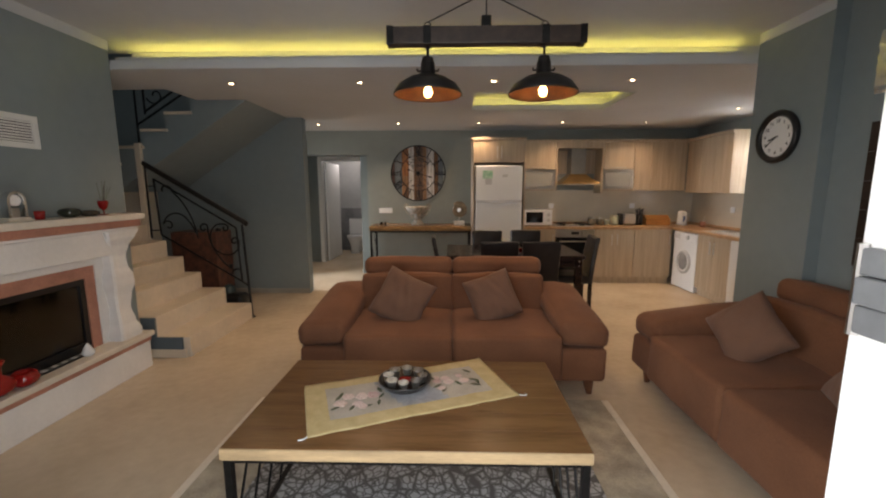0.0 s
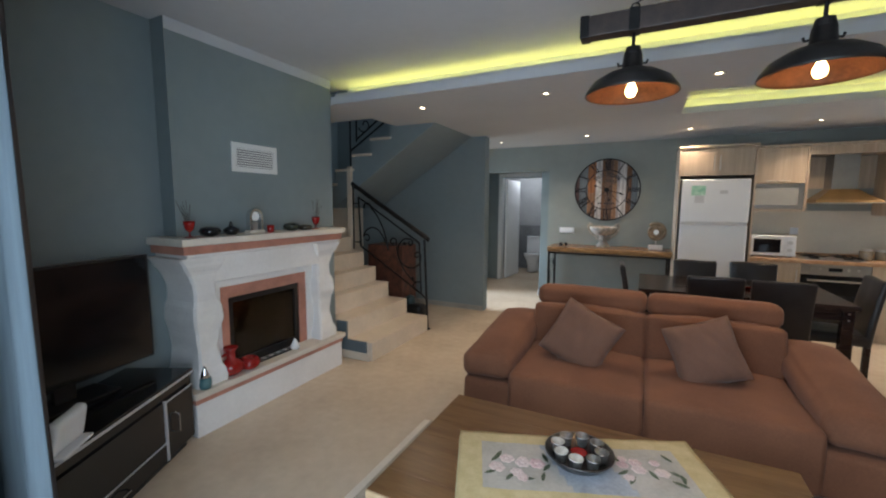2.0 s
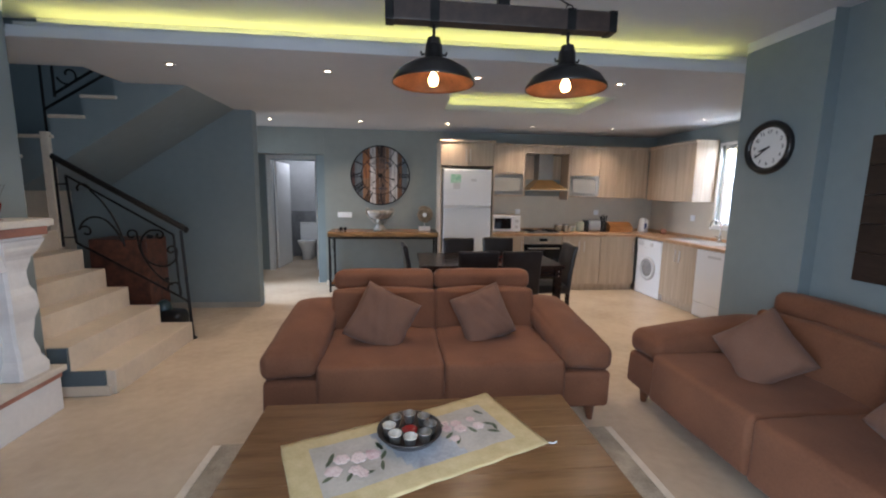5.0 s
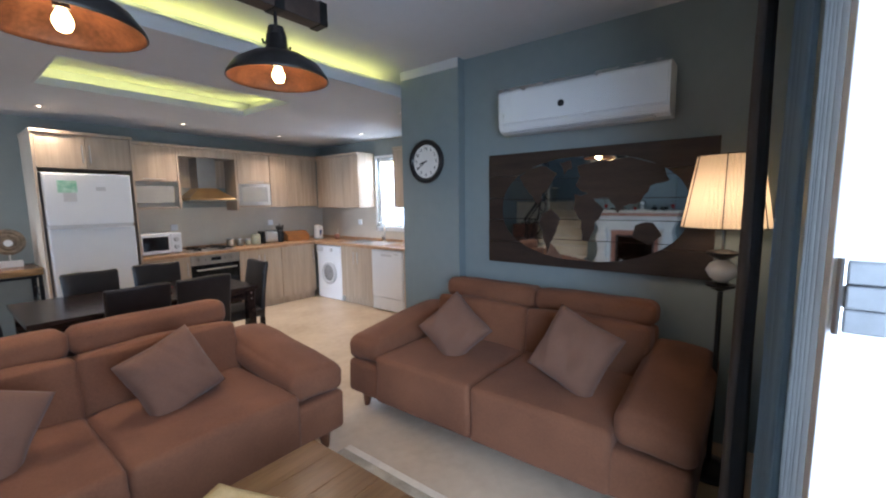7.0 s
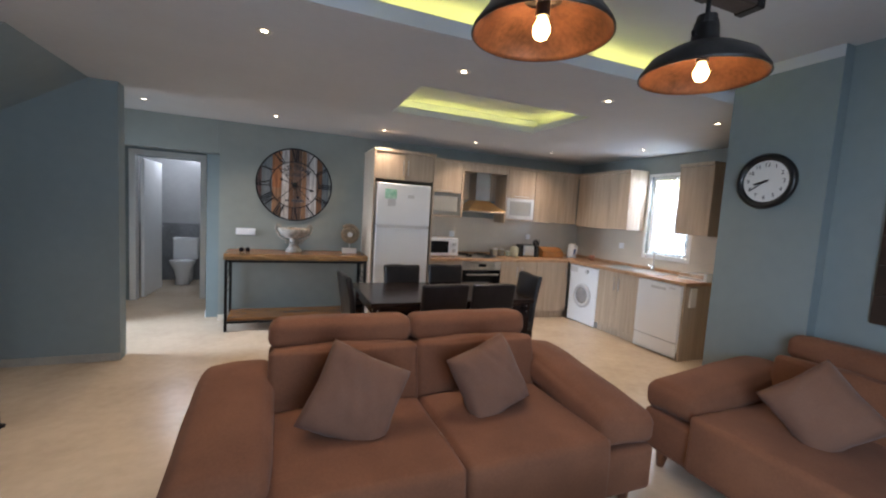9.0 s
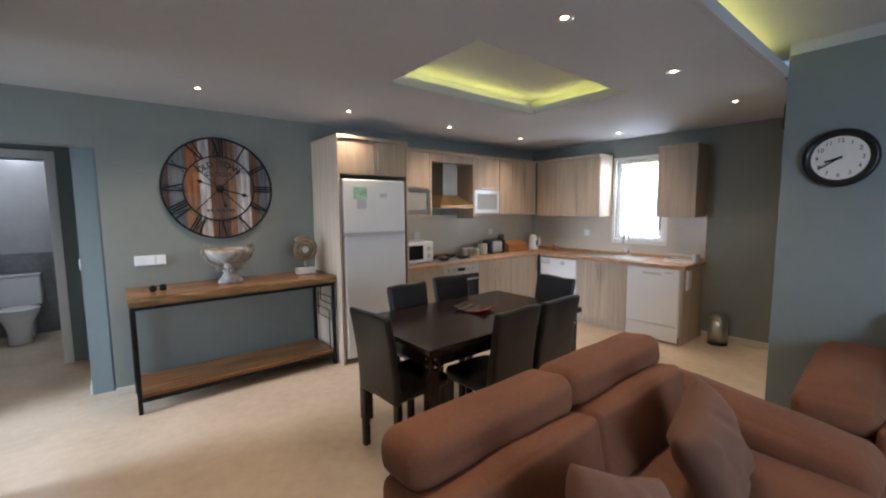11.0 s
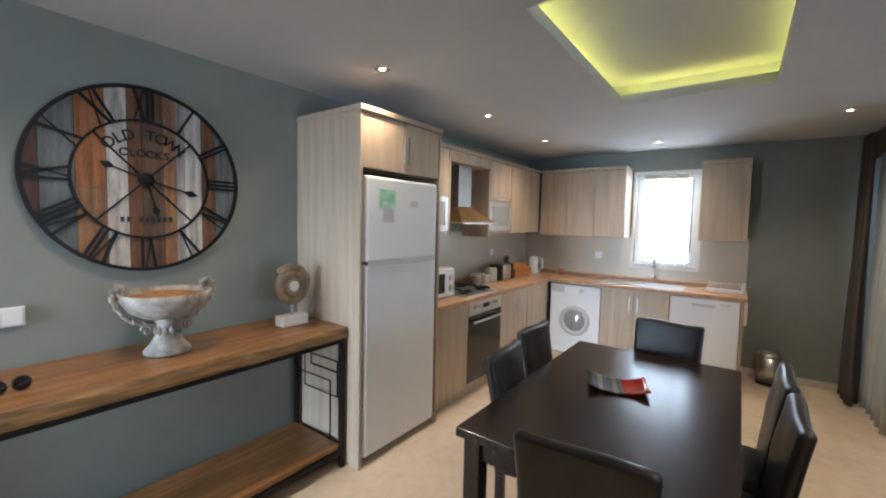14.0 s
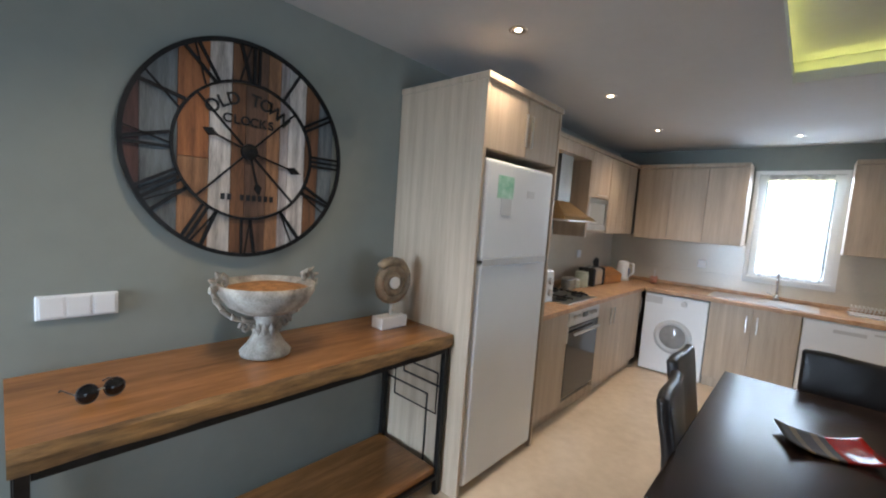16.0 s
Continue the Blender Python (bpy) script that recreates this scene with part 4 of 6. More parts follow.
def map_mirror():
    """A dark timber panel with a mirrored oval world map set into it."""
    mm = thing("map_mirror", (2.659, 1.62, 1.44), "dark timber panel with a mirrored oval world map", "wall mirror")
    for k in range(5):
        part("board", bx(-0.03, 0.0, -0.77, 0.77, -0.425 + k * 0.17, -0.425 + (k + 1) * 0.17 - 0.003, 0.002), M_darkwood, mm)
    a, b = 0.64, 0.37
    n = 56
    for k in range(5):
        z0, z1 = -0.365 + k * 0.146, -0.365 + (k + 1) * 0.146 - 0.004
        pts = []
        for i in range(n + 1):
            z = z0 + (z1 - z0) * i / n
            pts.append((-a * max(0.0, 1 - (abs(z) / b) ** 2.4) ** 0.5, z))
        out = pts + [(-y, z) for y, z in pts[::-1]]
        part("mirror_pane", prism(out, 0.005, "x", -0.036), M_mirror, mm, "mirror glass")
    lands = [
        [(0.50, 0.24), (0.42, 0.30), (0.28, 0.31), (0.20, 0.25), (0.25, 0.16), (0.31, 0.10), (0.34, 0.02), (0.30, -0.02), (0.37, 0.06), (0.43, 0.14)],
        [(0.31, -0.03), (0.24, 0.00), (0.17, -0.07), (0.20, -0.16), (0.24, -0.26), (0.26, -0.33), (0.29, -0.22), (0.33, -0.11)],
        [(0.06, 0.30), (-0.08, 0.32), (-0.30, 0.33), (-0.48, 0.27), (-0.52, 0.18), (-0.42, 0.14), (-0.36, 0.05), (-0.27, 0.02), (-0.22, -0.02), (-0.16, 0.08), (-0.06, 0.08), (0.02, 0.13), (0.07, 0.17), (0.02, 0.22)],
        [(0.06, 0.10), (-0.04, 0.10), (-0.10, 0.03), (-0.13, 0.00), (-0.08, -0.10), (-0.04, -0.22), (0.00, -0.22), (0.02, -0.08), (0.08, 0.0)],
        [(-0.33, -0.10), (-0.44, -0.08), (-0.49, -0.16), (-0.42, -0.23), (-0.33, -0.19)],
        [(0.18, 0.33), (0.10, 0.34), (0.09, 0.29), (0.14, 0.25)],
    ]
    for pts in lands:
        fine = []
        for i, (y, z) in enumerate(pts):
            y2, z2 = pts[(i + 1) % len(pts)]
            for s in (0.0, 0.33, 0.66):
                q = Vector((y + (y2 - y) * s, z + (z2 - z) * s, 0))
                fine.append((q.x + 0.018 * noise.noise(q * 22), q.y + 0.018 * noise.noise(q * 22 + Vector((5, 5, 0)))))
        part("continent", prism(fine, 0.004, "x", -0.041), M_darkwood, mm, "dark wooden land shape")


map_mirror()


def wall_clock():
    wc = thing("wall_clock", (2.569, 2.985, 1.852), "round white-faced wall clock in a black frame", "clock")
    face = pose(-0.004, 0, 0, 0, -90)
    part("case", moved(lathe([(0.185, 0.0), (0.19, 0.02), (0.176, 0.040), (0.158, 0.034), (0.142, 0.02), (0.142, 0.0)], 40, close=False), face), M_black, wc, smooth=True)
    part("dial", moved(lathe([(0.143, 0.012), (0.143, 0.016)], 40), face), M_white, wc, "white dial")
    for h in range(12):
        a = h * math.pi / 6
        cu = bpy.data.curves.new("numeral", "FONT")
        cu.body, cu.size, cu.align_x, cu.align_y, cu.extrude = str(h or 12), 0.038, "CENTER", "CENTER", 0.001
        flat = bpy.data.objects.new("flat", cu)
        me = bpy.data.meshes.new_from_object(flat)
        bpy.data.objects.remove(flat)
        me.materials.append(M_black)
        numeral = new("numeral", me)
        numeral.parent = wc
        # the dial's local axes: up the wall is -x of the turned face
        numeral.matrix_local = face @ pose(0, 0, 0.0175, 0, 0, -90) @ pose(0.112 * math.sin(a), 0.112 * math.cos(a), 0)
    for a, ln, w in ((253, 0.075, 0.006), (236, 0.115, 0.004)):
        part("hand", moved(bx(-w, w, -0.015, ln, 0, 0.002, 0), face @ pose(0, 0, 0.020, 0, 0, -90 - a)), M_black, wc)


wall_clock()


def floor_lamp():
    fl = thing("floor_lamp", (2.33, 0.79, 0), "tall floor lamp with pleated cream shade, switched on", "floor lamp")
    part("base", lathe([(0.14, 0), (0.14, 0.02), (0.05, 0.05), (0.02, 0.06)], 28), M_black, fl, smooth=True)
    part("pole", tube([(0, 0, 0.05), (0, 0, 1.02)], 0.013, 12), M_black, fl)
    part("disc", lathe([(0.02, 1.02), (0.07, 1.045), (0.07, 1.055), (0.02, 1.065)], 24), M_black, fl)
    part("ball", lathe([(0.02, 1.065), (0.055, 1.09), (0.075, 1.13), (0.055, 1.165), (0.02, 1.185)], 24), M_ceramic, fl, "white ceramic ball", True)
    part("disc", lathe([(0.02, 1.185), (0.075, 1.215), (0.075, 1.225), (0.015, 1.24)], 24), M_black, fl)
    part("neck", tube([(0, 0, 1.24), (0, 0, 1.46)], 0.008, 8), M_chrome, fl)
    bm = bmesh.new()
    n = 120
    rows = []
    for z, r in ((1.355, 0.195), (1.72, 0.135)):
        rows.append([bm.verts.new(((r + (0.004 if i % 2 else -0.004)) * math.cos(2 * math.pi * i / n), (r + (0.004 if i % 2 else -0.004)) * math.sin(2 * math.pi * i / n), z)) for i in range(n)])
    for i in range(n):
        bm.faces.new((rows[0][i], rows[0][(i + 1) % n], rows[1][(i + 1) % n], rows[1][i]))
    m = bpy.data.materials.new("pleated_cream_fabric")
    m.use_nodes = True
    nt = m.node_tree
    nd = nt.nodes
    nd.remove(nd["Principled BSDF"])
    di, tl, mx = nd.new("ShaderNodeBsdfDiffuse"), nd.new("ShaderNodeBsdfTranslucent"), nd.new("ShaderNodeMixShader")
    di.inputs[0].default_value, tl.inputs[0].default_value, mx.inputs[0].default_value = (0.78, 0.70, 0.58, 1), (0.86, 0.74, 0.58, 1), 0.5
    nt.links.new(di.outputs[0], mx.inputs[1]), nt.links.new(tl.outputs[0], mx.inputs[2]), nt.links.new(mx.outputs[0], nd["Material Output"].inputs[0])
    part("shade", bm, m, fl, "pleated cream fabric")
    for a in range(6):
        t = a * math.pi / 3
        part("rib", tube([(0.201 * math.cos(t), 0.201 * math.sin(t), 1.355), (0.141 * math.cos(t), 0.141 * math.sin(t), 1.72)], 0.0025, 6), M_darkwood, fl)
    for z, r in ((1.355, 0.199), (1.72, 0.139)):
        part("trim", tube([(r * math.cos(t), r * math.sin(t), z) for t in np.linspace(0, 2 * math.pi, 49)], 0.003, 6), M_darkwood, fl)


floor_lamp()

# ---- television corner ----
tvs = thing("tv_stand", (-2.345, 1.693, 0), "glossy black low television cabinet with silver trims", "tv stand", rz=-62)
# local x runs along the front towards the window, y back to the wall
part("body", bx(0.0, 1.30, -0.40, -0.012, 0.05, 0.455, 0.003), M_blackgloss, tvs)
part("top", bx(-0.01, 1.31, -0.41, 0.0, 0.4555, 0.488, 0.003), M_blackgloss, tvs)
part("trim", bx(-0.005, 1.305, 0.001, 0.006, 0.460, 0.474, 0.001), M_silver, tvs, "silver trim")
for x0, x1 in ((0.01, 0.25), (1.05, 1.29)):
    d = part("door", bx(x0, x1, -0.011, 0.002, 0.06, 0.385, 0.002), M_blackgloss, tvs)
    hx = x1 - 0.06 if x0 < 0.5 else x0 + 0.06
    part("handle", tube([(hx, 0.002, 0.18), (hx, 0.03, 0.19), (hx, 0.03, 0.29), (hx, 0.002, 0.30)], 0.005, 6), M_chrome, d)
    part("trim", bx(x0, x1, 0.0025, 0.006, 0.388, 0.398, 0.001), M_silver, tvs)
for x in (0.262, 1.038):
    part("trim", bx(x - 0.008, x + 0.008, -0.011, 0.006, 0.05, 0.40, 0.001), M_silver, tvs)
part("trim", bx(0.274, 1.026, 0.0, 0.005, 0.156, 0.164, 0.001), M_silver, tvs)
part("glass_door", bx(0.274, 1.026, -0.011, 0.0, 0.165, 0.40, 0.002), M_screen, tvs, "smoked glass door")
dr = part("drawer", bx(0.274, 1.026, -0.011, 0.002, 0.06, 0.155, 0.002), M_blackgloss, tvs)
part("handle", tube([(0.58, 0.002, 0.11), (0.59, 0.03, 0.11), (0.71, 0.03, 0.11), (0.72, 0.002, 0.11)], 0.005, 6), M_chrome, dr)
part("plinth", bx(0.03, 1.27, -0.37, -0.04, 0, 0.0495, 0), M_black, tvs)
tvs.rotation_euler = (0, 0, math.atan2(-0.885, 0.465))
tv = thing("television", (-2.44, 1.13, 0.488), "black flat-screen television on the cabinet", "television", rz=-101)
tv.rotation_euler = (0, 0, radians(-78))
part("screen_frame", bx(-0.48, 0.48, -0.05, -0.01, 0.085, 0.715, 0.004), M_black, tv)
part("screen", bx(-0.465, 0.465, -0.0095, -0.007, 0.10, 0.70, 0.0005), M_screen, tv, "dark switched-off screen")
part("neck", bx(-0.05, 0.05, -0.045, -0.02, 0.0, 0.09, 0.003), M_black, tv)
part("foot", bx(-0.20, 0.20, -0.12, 0.08, 0.0, 0.012, 0.004), M_black, tv)
rt = thing("wireless_router", (-1.98, 0.93, 0.489), "white plastic router standing on the television cabinet", "router", rz=-50)
part("shell", moved(cushion(0.20, 0.05, 0.15, 0.02, 0.0), pose(0, 0, 0.012, -12)), M_enamel, rt, smooth=True)
part("foot", bx(-0.10, 0.10, -0.05, 0.06, 0, 0.014, 0.004), M_enamel, rt)

# ---- curtains at the front door ----


def curtain(name, x0, x1, y, z0, z1, mat_, label, folds, depth, axis="x", taper=0.0, seed=0):
    bm = bmesh.new()
    n, m = folds * 10, 22
    rows = []
    for i in range(n + 1):
        u = i / n
        r = []
        for j in range(m + 1):
            v = j / m
            a = x0 + (x1 - x0) * u
            a += taper * (1 - v) * (u - 0.5)
            w = depth * (math.sin(u * folds * 2 * math.pi + 0.5 * noise.noise(Vector((u * 4, v * 1.5, seed)))) + 0.3 * noise.noise(Vector((u * folds * 2, v * 3, seed + 3))))
            w *= 0.6 + 0.4 * (1 - v)
            z = z0 + (z1 - z0) * v
            r.append(bm.verts.new((a, y + w, z) if axis == "x" else (y + w, a, z)))
        rows.append(r)
    for i in range(n):
        for j in range(m):
            bm.faces.new((rows[i][j], rows[i + 1][j], rows[i + 1][j + 1], rows[i][j + 1]))
    ob = link(name, bm, mat_, smooth=True)
    sol = ob.modifiers.new("thickness", "SOLIDIFY")
    sol.thickness = 0.003
    return tagged(ob, label, "curtain")


curtain("curtain", -1.95, -1.36, 0.69, 0.02, 2.50, M_drape, "floor-length grey-brown curtain drawn aside", 5, 0.040, seed=1)
curtain("curtain", -1.74, -1.115, 0.605, 0.02, 2.45, M_drapeblue, "floor-length blue-grey curtain beside the glass door", 4, 0.030, seed=2)
curtain("sheer_curtain", -1.60, -1.20, 0.530, 0.02, 2.42, M_sheerfront, "white sheer curtain gathered at the glass door", 5, 0.016, taper=0.12, seed=3)
curtain("curtain", 1.56, 1.98, 0.675, 0.02, 2.50, M_drape, "floor-length grey-brown curtain drawn aside", 5, 0.040, seed=4)
curtain("curtain", 1.06, 1.72, 0.590, 0.02, 2.45, M_drapeblue, "floor-length blue-grey curtain beside the glass door", 4, 0.026, seed=5)
curtain("sheer_curtain", 0.97, 1.45, 0.535, 0.02, 2.42, M_sheerfront, "white sheer curtain gathered at the glass door", 5, 0.016, seed=6)
rod = thing("curtain_rod", (0, 0.68, 2.52), "dark metal curtain rod above the front door", "curtain rod")
part("rod", tube([(-1.95, 0, 0), (1.95, 0, 0)], 0.012, 10), M_iron, rod)
for x in (-1.9, 1.9):
    part("bracket", bx(x - 0.01, x + 0.01, -0.18, 0.0, -0.012, 0.012, 0.002), M_iron, rod)
leaf = thing("glazed_door", (0.95, 0.32, 0), "white framed glazed door leaf standing open", "door")
part("frame", wall_with_hole("x", -0.03, 0.03, -0.80, 0.0, 0.01, 2.15, -0.70, -0.10, 0.12, 2.05), M_white, leaf)
part("pane", bx(-0.005, 0.005, -0.699, -0.101, 0.121, 2.049, 0), M_glass, leaf)
for z0, z1, w in ((1.255, 1.30, 0.020), (1.302, 1.345, 0.026), (1.347, 1.39, 0.020)):
    part("hinge", bx(-0.114 - w, -0.1155, 0.145, 0.205, z0, z1, 0.004), M_hinge, leaf, "dull steel hinge block")
part("hinge_pin", tube([(-0.126, 0.210, 1.25), (-0.126, 0.210, 1.395)], 0.008, 10), M_steel, leaf)
structure("door_frame_front", bx(0.835, 0.925, 0.33, 0.545, 0.0, 2.199, 0.003), M_white, "white door jamb of the front door", "door frame")
structure("door_frame_front_b", bx(-1.364, -1.342, 0.33, 0.49, 0.0, 2.199, 0.003), M_white, "white door jamb of the front door", "door frame")
structure("side_light_1", bx(0.926, 1.549, 0.40, 0.412, 0.0, 2.199, 0), M_glass, "clear glass side light of the front door", "window").visible_shadow = False

# ---- rug, cloth, tray ----


def rug():
    m = bpy.data.materials.new("grey_patterned_rug_pile")
    m.use_nodes = True
    nt = m.node_tree
    n, li = nt.nodes, nt.links
    p = n["Principled BSDF"]
    p.inputs["Roughness"].default_value = 0.95
    tc = n.new("ShaderNodeTexCoord")
    v = n.new("ShaderNodeTexVoronoi")
    v.feature, v.inputs["Scale"].default_value = "DISTANCE_TO_EDGE", 11
    v2 = n.new("ShaderNodeTexVoronoi")
    v2.feature, v2.inputs["Scale"].default_value = "DISTANCE_TO_EDGE", 30
    mn = n.new("ShaderNodeMath")
    mn.operation = "MINIMUM"
    nz = n.new("ShaderNodeTexNoise")
    nz.inputs["Scale"].default_value = 5
    mix = n.new("ShaderNodeVectorMath")
    mix.operation = "MULTIPLY_ADD"
    mix.inputs[1].default_value = (0.12, 0.12, 0)
    li.new(tc.outputs["Object"], nz.inputs["Vector"])
    li.new(nz.outputs["Color"], mix.inputs[0]), li.new(tc.outputs["Object"], mix.inputs[2])
    li.new(mix.outputs[0], v.inputs["Vector"]), li.new(mix.outputs[0], v2.inputs["Vector"])
    li.new(v.outputs["Distance"], mn.inputs[0]), li.new(v2.outputs["Distance"], mn.inputs[1])
    r = n.new("ShaderNodeValToRGB")
    r.color_ramp.elements[0].position, r.color_ramp.elements[0].color = 0.03, (0.10, 0.095, 0.09, 1)
    r.color_ramp.elements[1].position, r.color_ramp.elements[1].color = 0.12, (0.36, 0.36, 0.36, 1)
    li.new(mn.outputs[0], r.inputs[0]), li.new(r.outputs[0], p.inputs["Base Color"])
    rg = thing("rug", (0.055, 1.60, 0), "grey patterned woven rug with beige border and pale fringe", "rug")
    part("field", bx(-0.88, 0.88, -0.95, 0.70, 0.001, 0.012, 0.002), m, rg, "grey ornamental field")
    for x0, x1, y0, y1 in ((-1.18, -0.8805, -1.10, 0.98), (0.8805, 1.18, -1.10, 0.98), (-0.88, 0.88, 0.7005, 0.98), (-0.88, 0.88, -1.10, -0.9505)):
        part("border", bx(x0, x1, y0, y1, 0.001, 0.011, 0.002), M_rug, rg)
    for x in (-1.205, 1.205):
        part("fringe", bx(x - 0.022, x + 0.022, -1.10, 0.98, 0.001, 0.008, 0.002), M_slab, rg, "pale fringe")


rug()


def cloth():
    """A runner laid askew on the coffee table, yellow border and grey field."""
    cols = {"border": mat("yellow_damask_border", (0.58, 0.465, 0.25), 0.7, vary=0.14, scale=16, second=(0.48, 0.37, 0.18), bump=0.2, bump_scale=250),
            "field": mat("ivory_grey_linen", (0.50, 0.455, 0.39), 0.55, vary=0.12, scale=7, bump=0.2, bump_scale=250),
            "band": mat("silver_blue_organza", (0.40, 0.42, 0.45), 0.32, vary=0.2, scale=9, bump=0.4, bump_scale=60)}
    cl = thing("table_runner", (-0.018, 1.745, 0.5025), "yellow-bordered embroidered table runner laid askew", "table runner", rz=21.5)
    n, m = 60, 24
    L, W = 0.965, 0.44

    def height(x, y):
        return 0.0015 + 0.0025 * (1 + noise.noise(Vector((x * 9, y * 9, 0)))) * 0.7

    bm = bmesh.new()
    grid = []
    for i in range(n + 1):
        x = L * (i / n - 0.5)
        grid.append([])
        for j in range(m + 1):
            y = W * (j / m - 0.5)
            grid[i].append(bm.verts.new((x + 0.006 * noise.noise(Vector((0, y * 12, 1))), y + 0.006 * noise.noise(Vector((x * 12, 0, 2))) + 0.03 * abs(x) * (1 if y > 0 else -0.2), height(x, y))))
    for i in range(n):
        for j in range(m):
            f = bm.faces.new((grid[i][j], grid[i + 1][j], grid[i + 1][j + 1], grid[i][j + 1]))
            if 6 <= i < n - 6 and 5 <= j < m - 4:
                f.material_index = 2 if abs(i - n / 2 + 0.35 * (j - m / 2)) < 7 else 1
    ob = part("cloth", bm, [cols["border"], cols["field"], cols["band"]], cl, smooth=True)
    ob.modifiers.new("thickness", "SOLIDIFY").thickness = 0.002
    petal = mat("pale_pink_embroidery", (0.62, 0.50, 0.46), 0.7, vary=0.15, scale=30, object_vary=0.4, second=(0.50, 0.30, 0.30))
    green = mat("green_embroidery", (0.11, 0.13, 0.075), 0.7, vary=0.2)
    rnd = random.Random(5)
    for cx, cy in ((-0.25, -0.01), (0.24, 0.02)):
        for k in range(7):
            x, y, r = cx + rnd.uniform(-0.085, 0.085), cy + rnd.uniform(-0.06, 0.06), rnd.uniform(0.014, 0.024)
            bm = bmesh.new()
            for q in range(6):
                a = q * math.pi / 3 + k
                add_lathe(bm, [(r * 0.62, 0.0), (r * 0.5, 0.002), (r * 0.15, 0.0032)], 8, (x + r * 0.8 * math.cos(a), y + r * 0.8 * math.sin(a), 0.0072 + 0.0003 * (q % 2)))
            add_lathe(bm, [(r * 0.4, 0.002), (r * 0.3, 0.0045), (r * 0.1, 0.005)], 8, (x, y, 0.0072))
            part("flower", bm, petal, cl)
        for k in range(9):
            x, y, a = cx + rnd.uniform(-0.12, 0.12), cy + rnd.uniform(-0.085, 0.085), rnd.uniform(0, 6)
            bm = prism([(-0.028, 0), (-0.016, 0.006), (-0.002, 0.009), (0.014, 0.006), (0.028, 0), (0.012, -0.006), (-0.012, -0.006)], 0.0015, "z", 0)
            part("leaf", moved(bm, pose(x, y, 0.0078, 0, 0, math.degrees(a))), green, cl)
    for sx, sy in ((-1, -1), (1, -1)):
        part("tassel", tube([(sx * L / 2, sy * W / 2, 0.004), (sx * (L / 2 + 0.015), sy * (W / 2 + 0.012), 0.004), (sx * (L / 2 + 0.035), sy * (W / 2 + 0.008), 0.003)], 0.003, 6), M_white, cl)


cloth()
M_traymetal = mat("dark_beaten_pewter", (0.13, 0.12, 0.115), 0.3, metal=0.8, vary=0.3, scale=30, bump=0.3)
ty = thing("cup_tray", (-0.045, 1.80, 0.5095), "round dark metal tray of small white coffee cups", "tray")
part("tray", lathe([(0.09, 0.0), (0.105, 0.004), (0.128, 0.034), (0.132, 0.036), (0.132, 0.040), (0.126, 0.039), (0.10, 0.010), (0.002, 0.008)], 40), M_traymetal, ty, "dark beaten metal", True)
M_cupin = mat("cream_porcelain", (0.60, 0.55, 0.47), 0.2, vary=0.15, scale=40)
cup_silver = mat("aged_silver", (0.42, 0.40, 0.37), 0.3, metal=0.8, vary=0.3, scale=30)
for k in range(8):
    r, a = (0.083, k * 2 * math.pi / 8)
    cx, cy = r * math.cos(a), r * math.sin(a)
    cu = part("cup", lathe([(0.014, 0.0), (0.019, 0.004), (0.026, 0.040), (0.0275, 0.042)], 16, (cx, cy, 0.010), False), cup_silver, ty, smooth=True)
    part("rim", lathe([(0.0275, 0.042), (0.028, 0.046), (0.025, 0.046), (0.020, 0.030), (0.001, 0.026)], 16, (cx, cy, 0.010), False), M_cupin if k in (4, 5, 6) else cup_silver, cu, smooth=True)
part("sweet_dish", lathe([(0.02, 0.0), (0.033, 0.022), (0.029, 0.022), (0.002, 0.006)], 18, (0, 0, 0.0105)), M_red, ty, "small red dish", True)

# ---- mantel and hearth things ----
MZ = 1.2925


def goblet(y, s=1.0):
    g = thing("red_glass", (-2.45, y, MZ), "red glass goblet holding thin dry twigs", "vase", "mantel ornaments")
    part("bowl", lathe([(0.034, 0.002), (0.034, 0.004), (0.004, 0.008), (0.004, 0.035), (0.024, 0.05), (0.033, 0.085), (0.034, 0.105), (0.031, 0.105), (0.022, 0.055), (0.002, 0.045)], 20), M_red, g, smooth=True)
    rnd = random.Random(int(y * 100))
    for k in range(7):
        a, b = rnd.uniform(-0.06, 0.06), rnd.uniform(-0.04, 0.04)
        part("twig", tube([(0, 0, 0.06), (b * 0.5, a * 0.4, 0.13), (b, a, rnd.uniform(0.19, 0.26))], 0.0012, 5), M_darkwood, g)


goblet(1.80)
goblet(2.91)


def pot(name, at, prof, m, label, sub=None):
    t = thing(name, at, label, "ornament", "mantel ornaments")
    part("body", lathe(prof, 24), m, t, smooth=True)
    if sub:
        part("lid", lathe(sub, 20), m, t, smooth=True)


bowlp = [(0.03, 0.0), (0.06, 0.015), (0.068, 0.035), (0.055, 0.055), (0.03, 0.062), (0.028, 0.058), (0.002, 0.045)]
pot("dark_bowl", (-2.45, 1.935, MZ), bowlp, M_blackgloss, "glossy black round bowl on the mantel")
pot("dark_pot", (-2.45, 2.09, MZ), [(0.03, 0.0), (0.05, 0.02), (0.05, 0.04), (0.02, 0.06), (0.001, 0.062)], M_blackgloss, "glossy black lidded pot on the mantel", [(0.016, 0.0625), (0.012, 0.075), (0.006, 0.092), (0.001, 0.095)])
pot("dark_bowl", (-2.45, 2.635, MZ), bowlp, mat("dark_green_glaze", (0.03, 0.035, 0.025), 0.15), "dark green glazed bowl on the mantel")
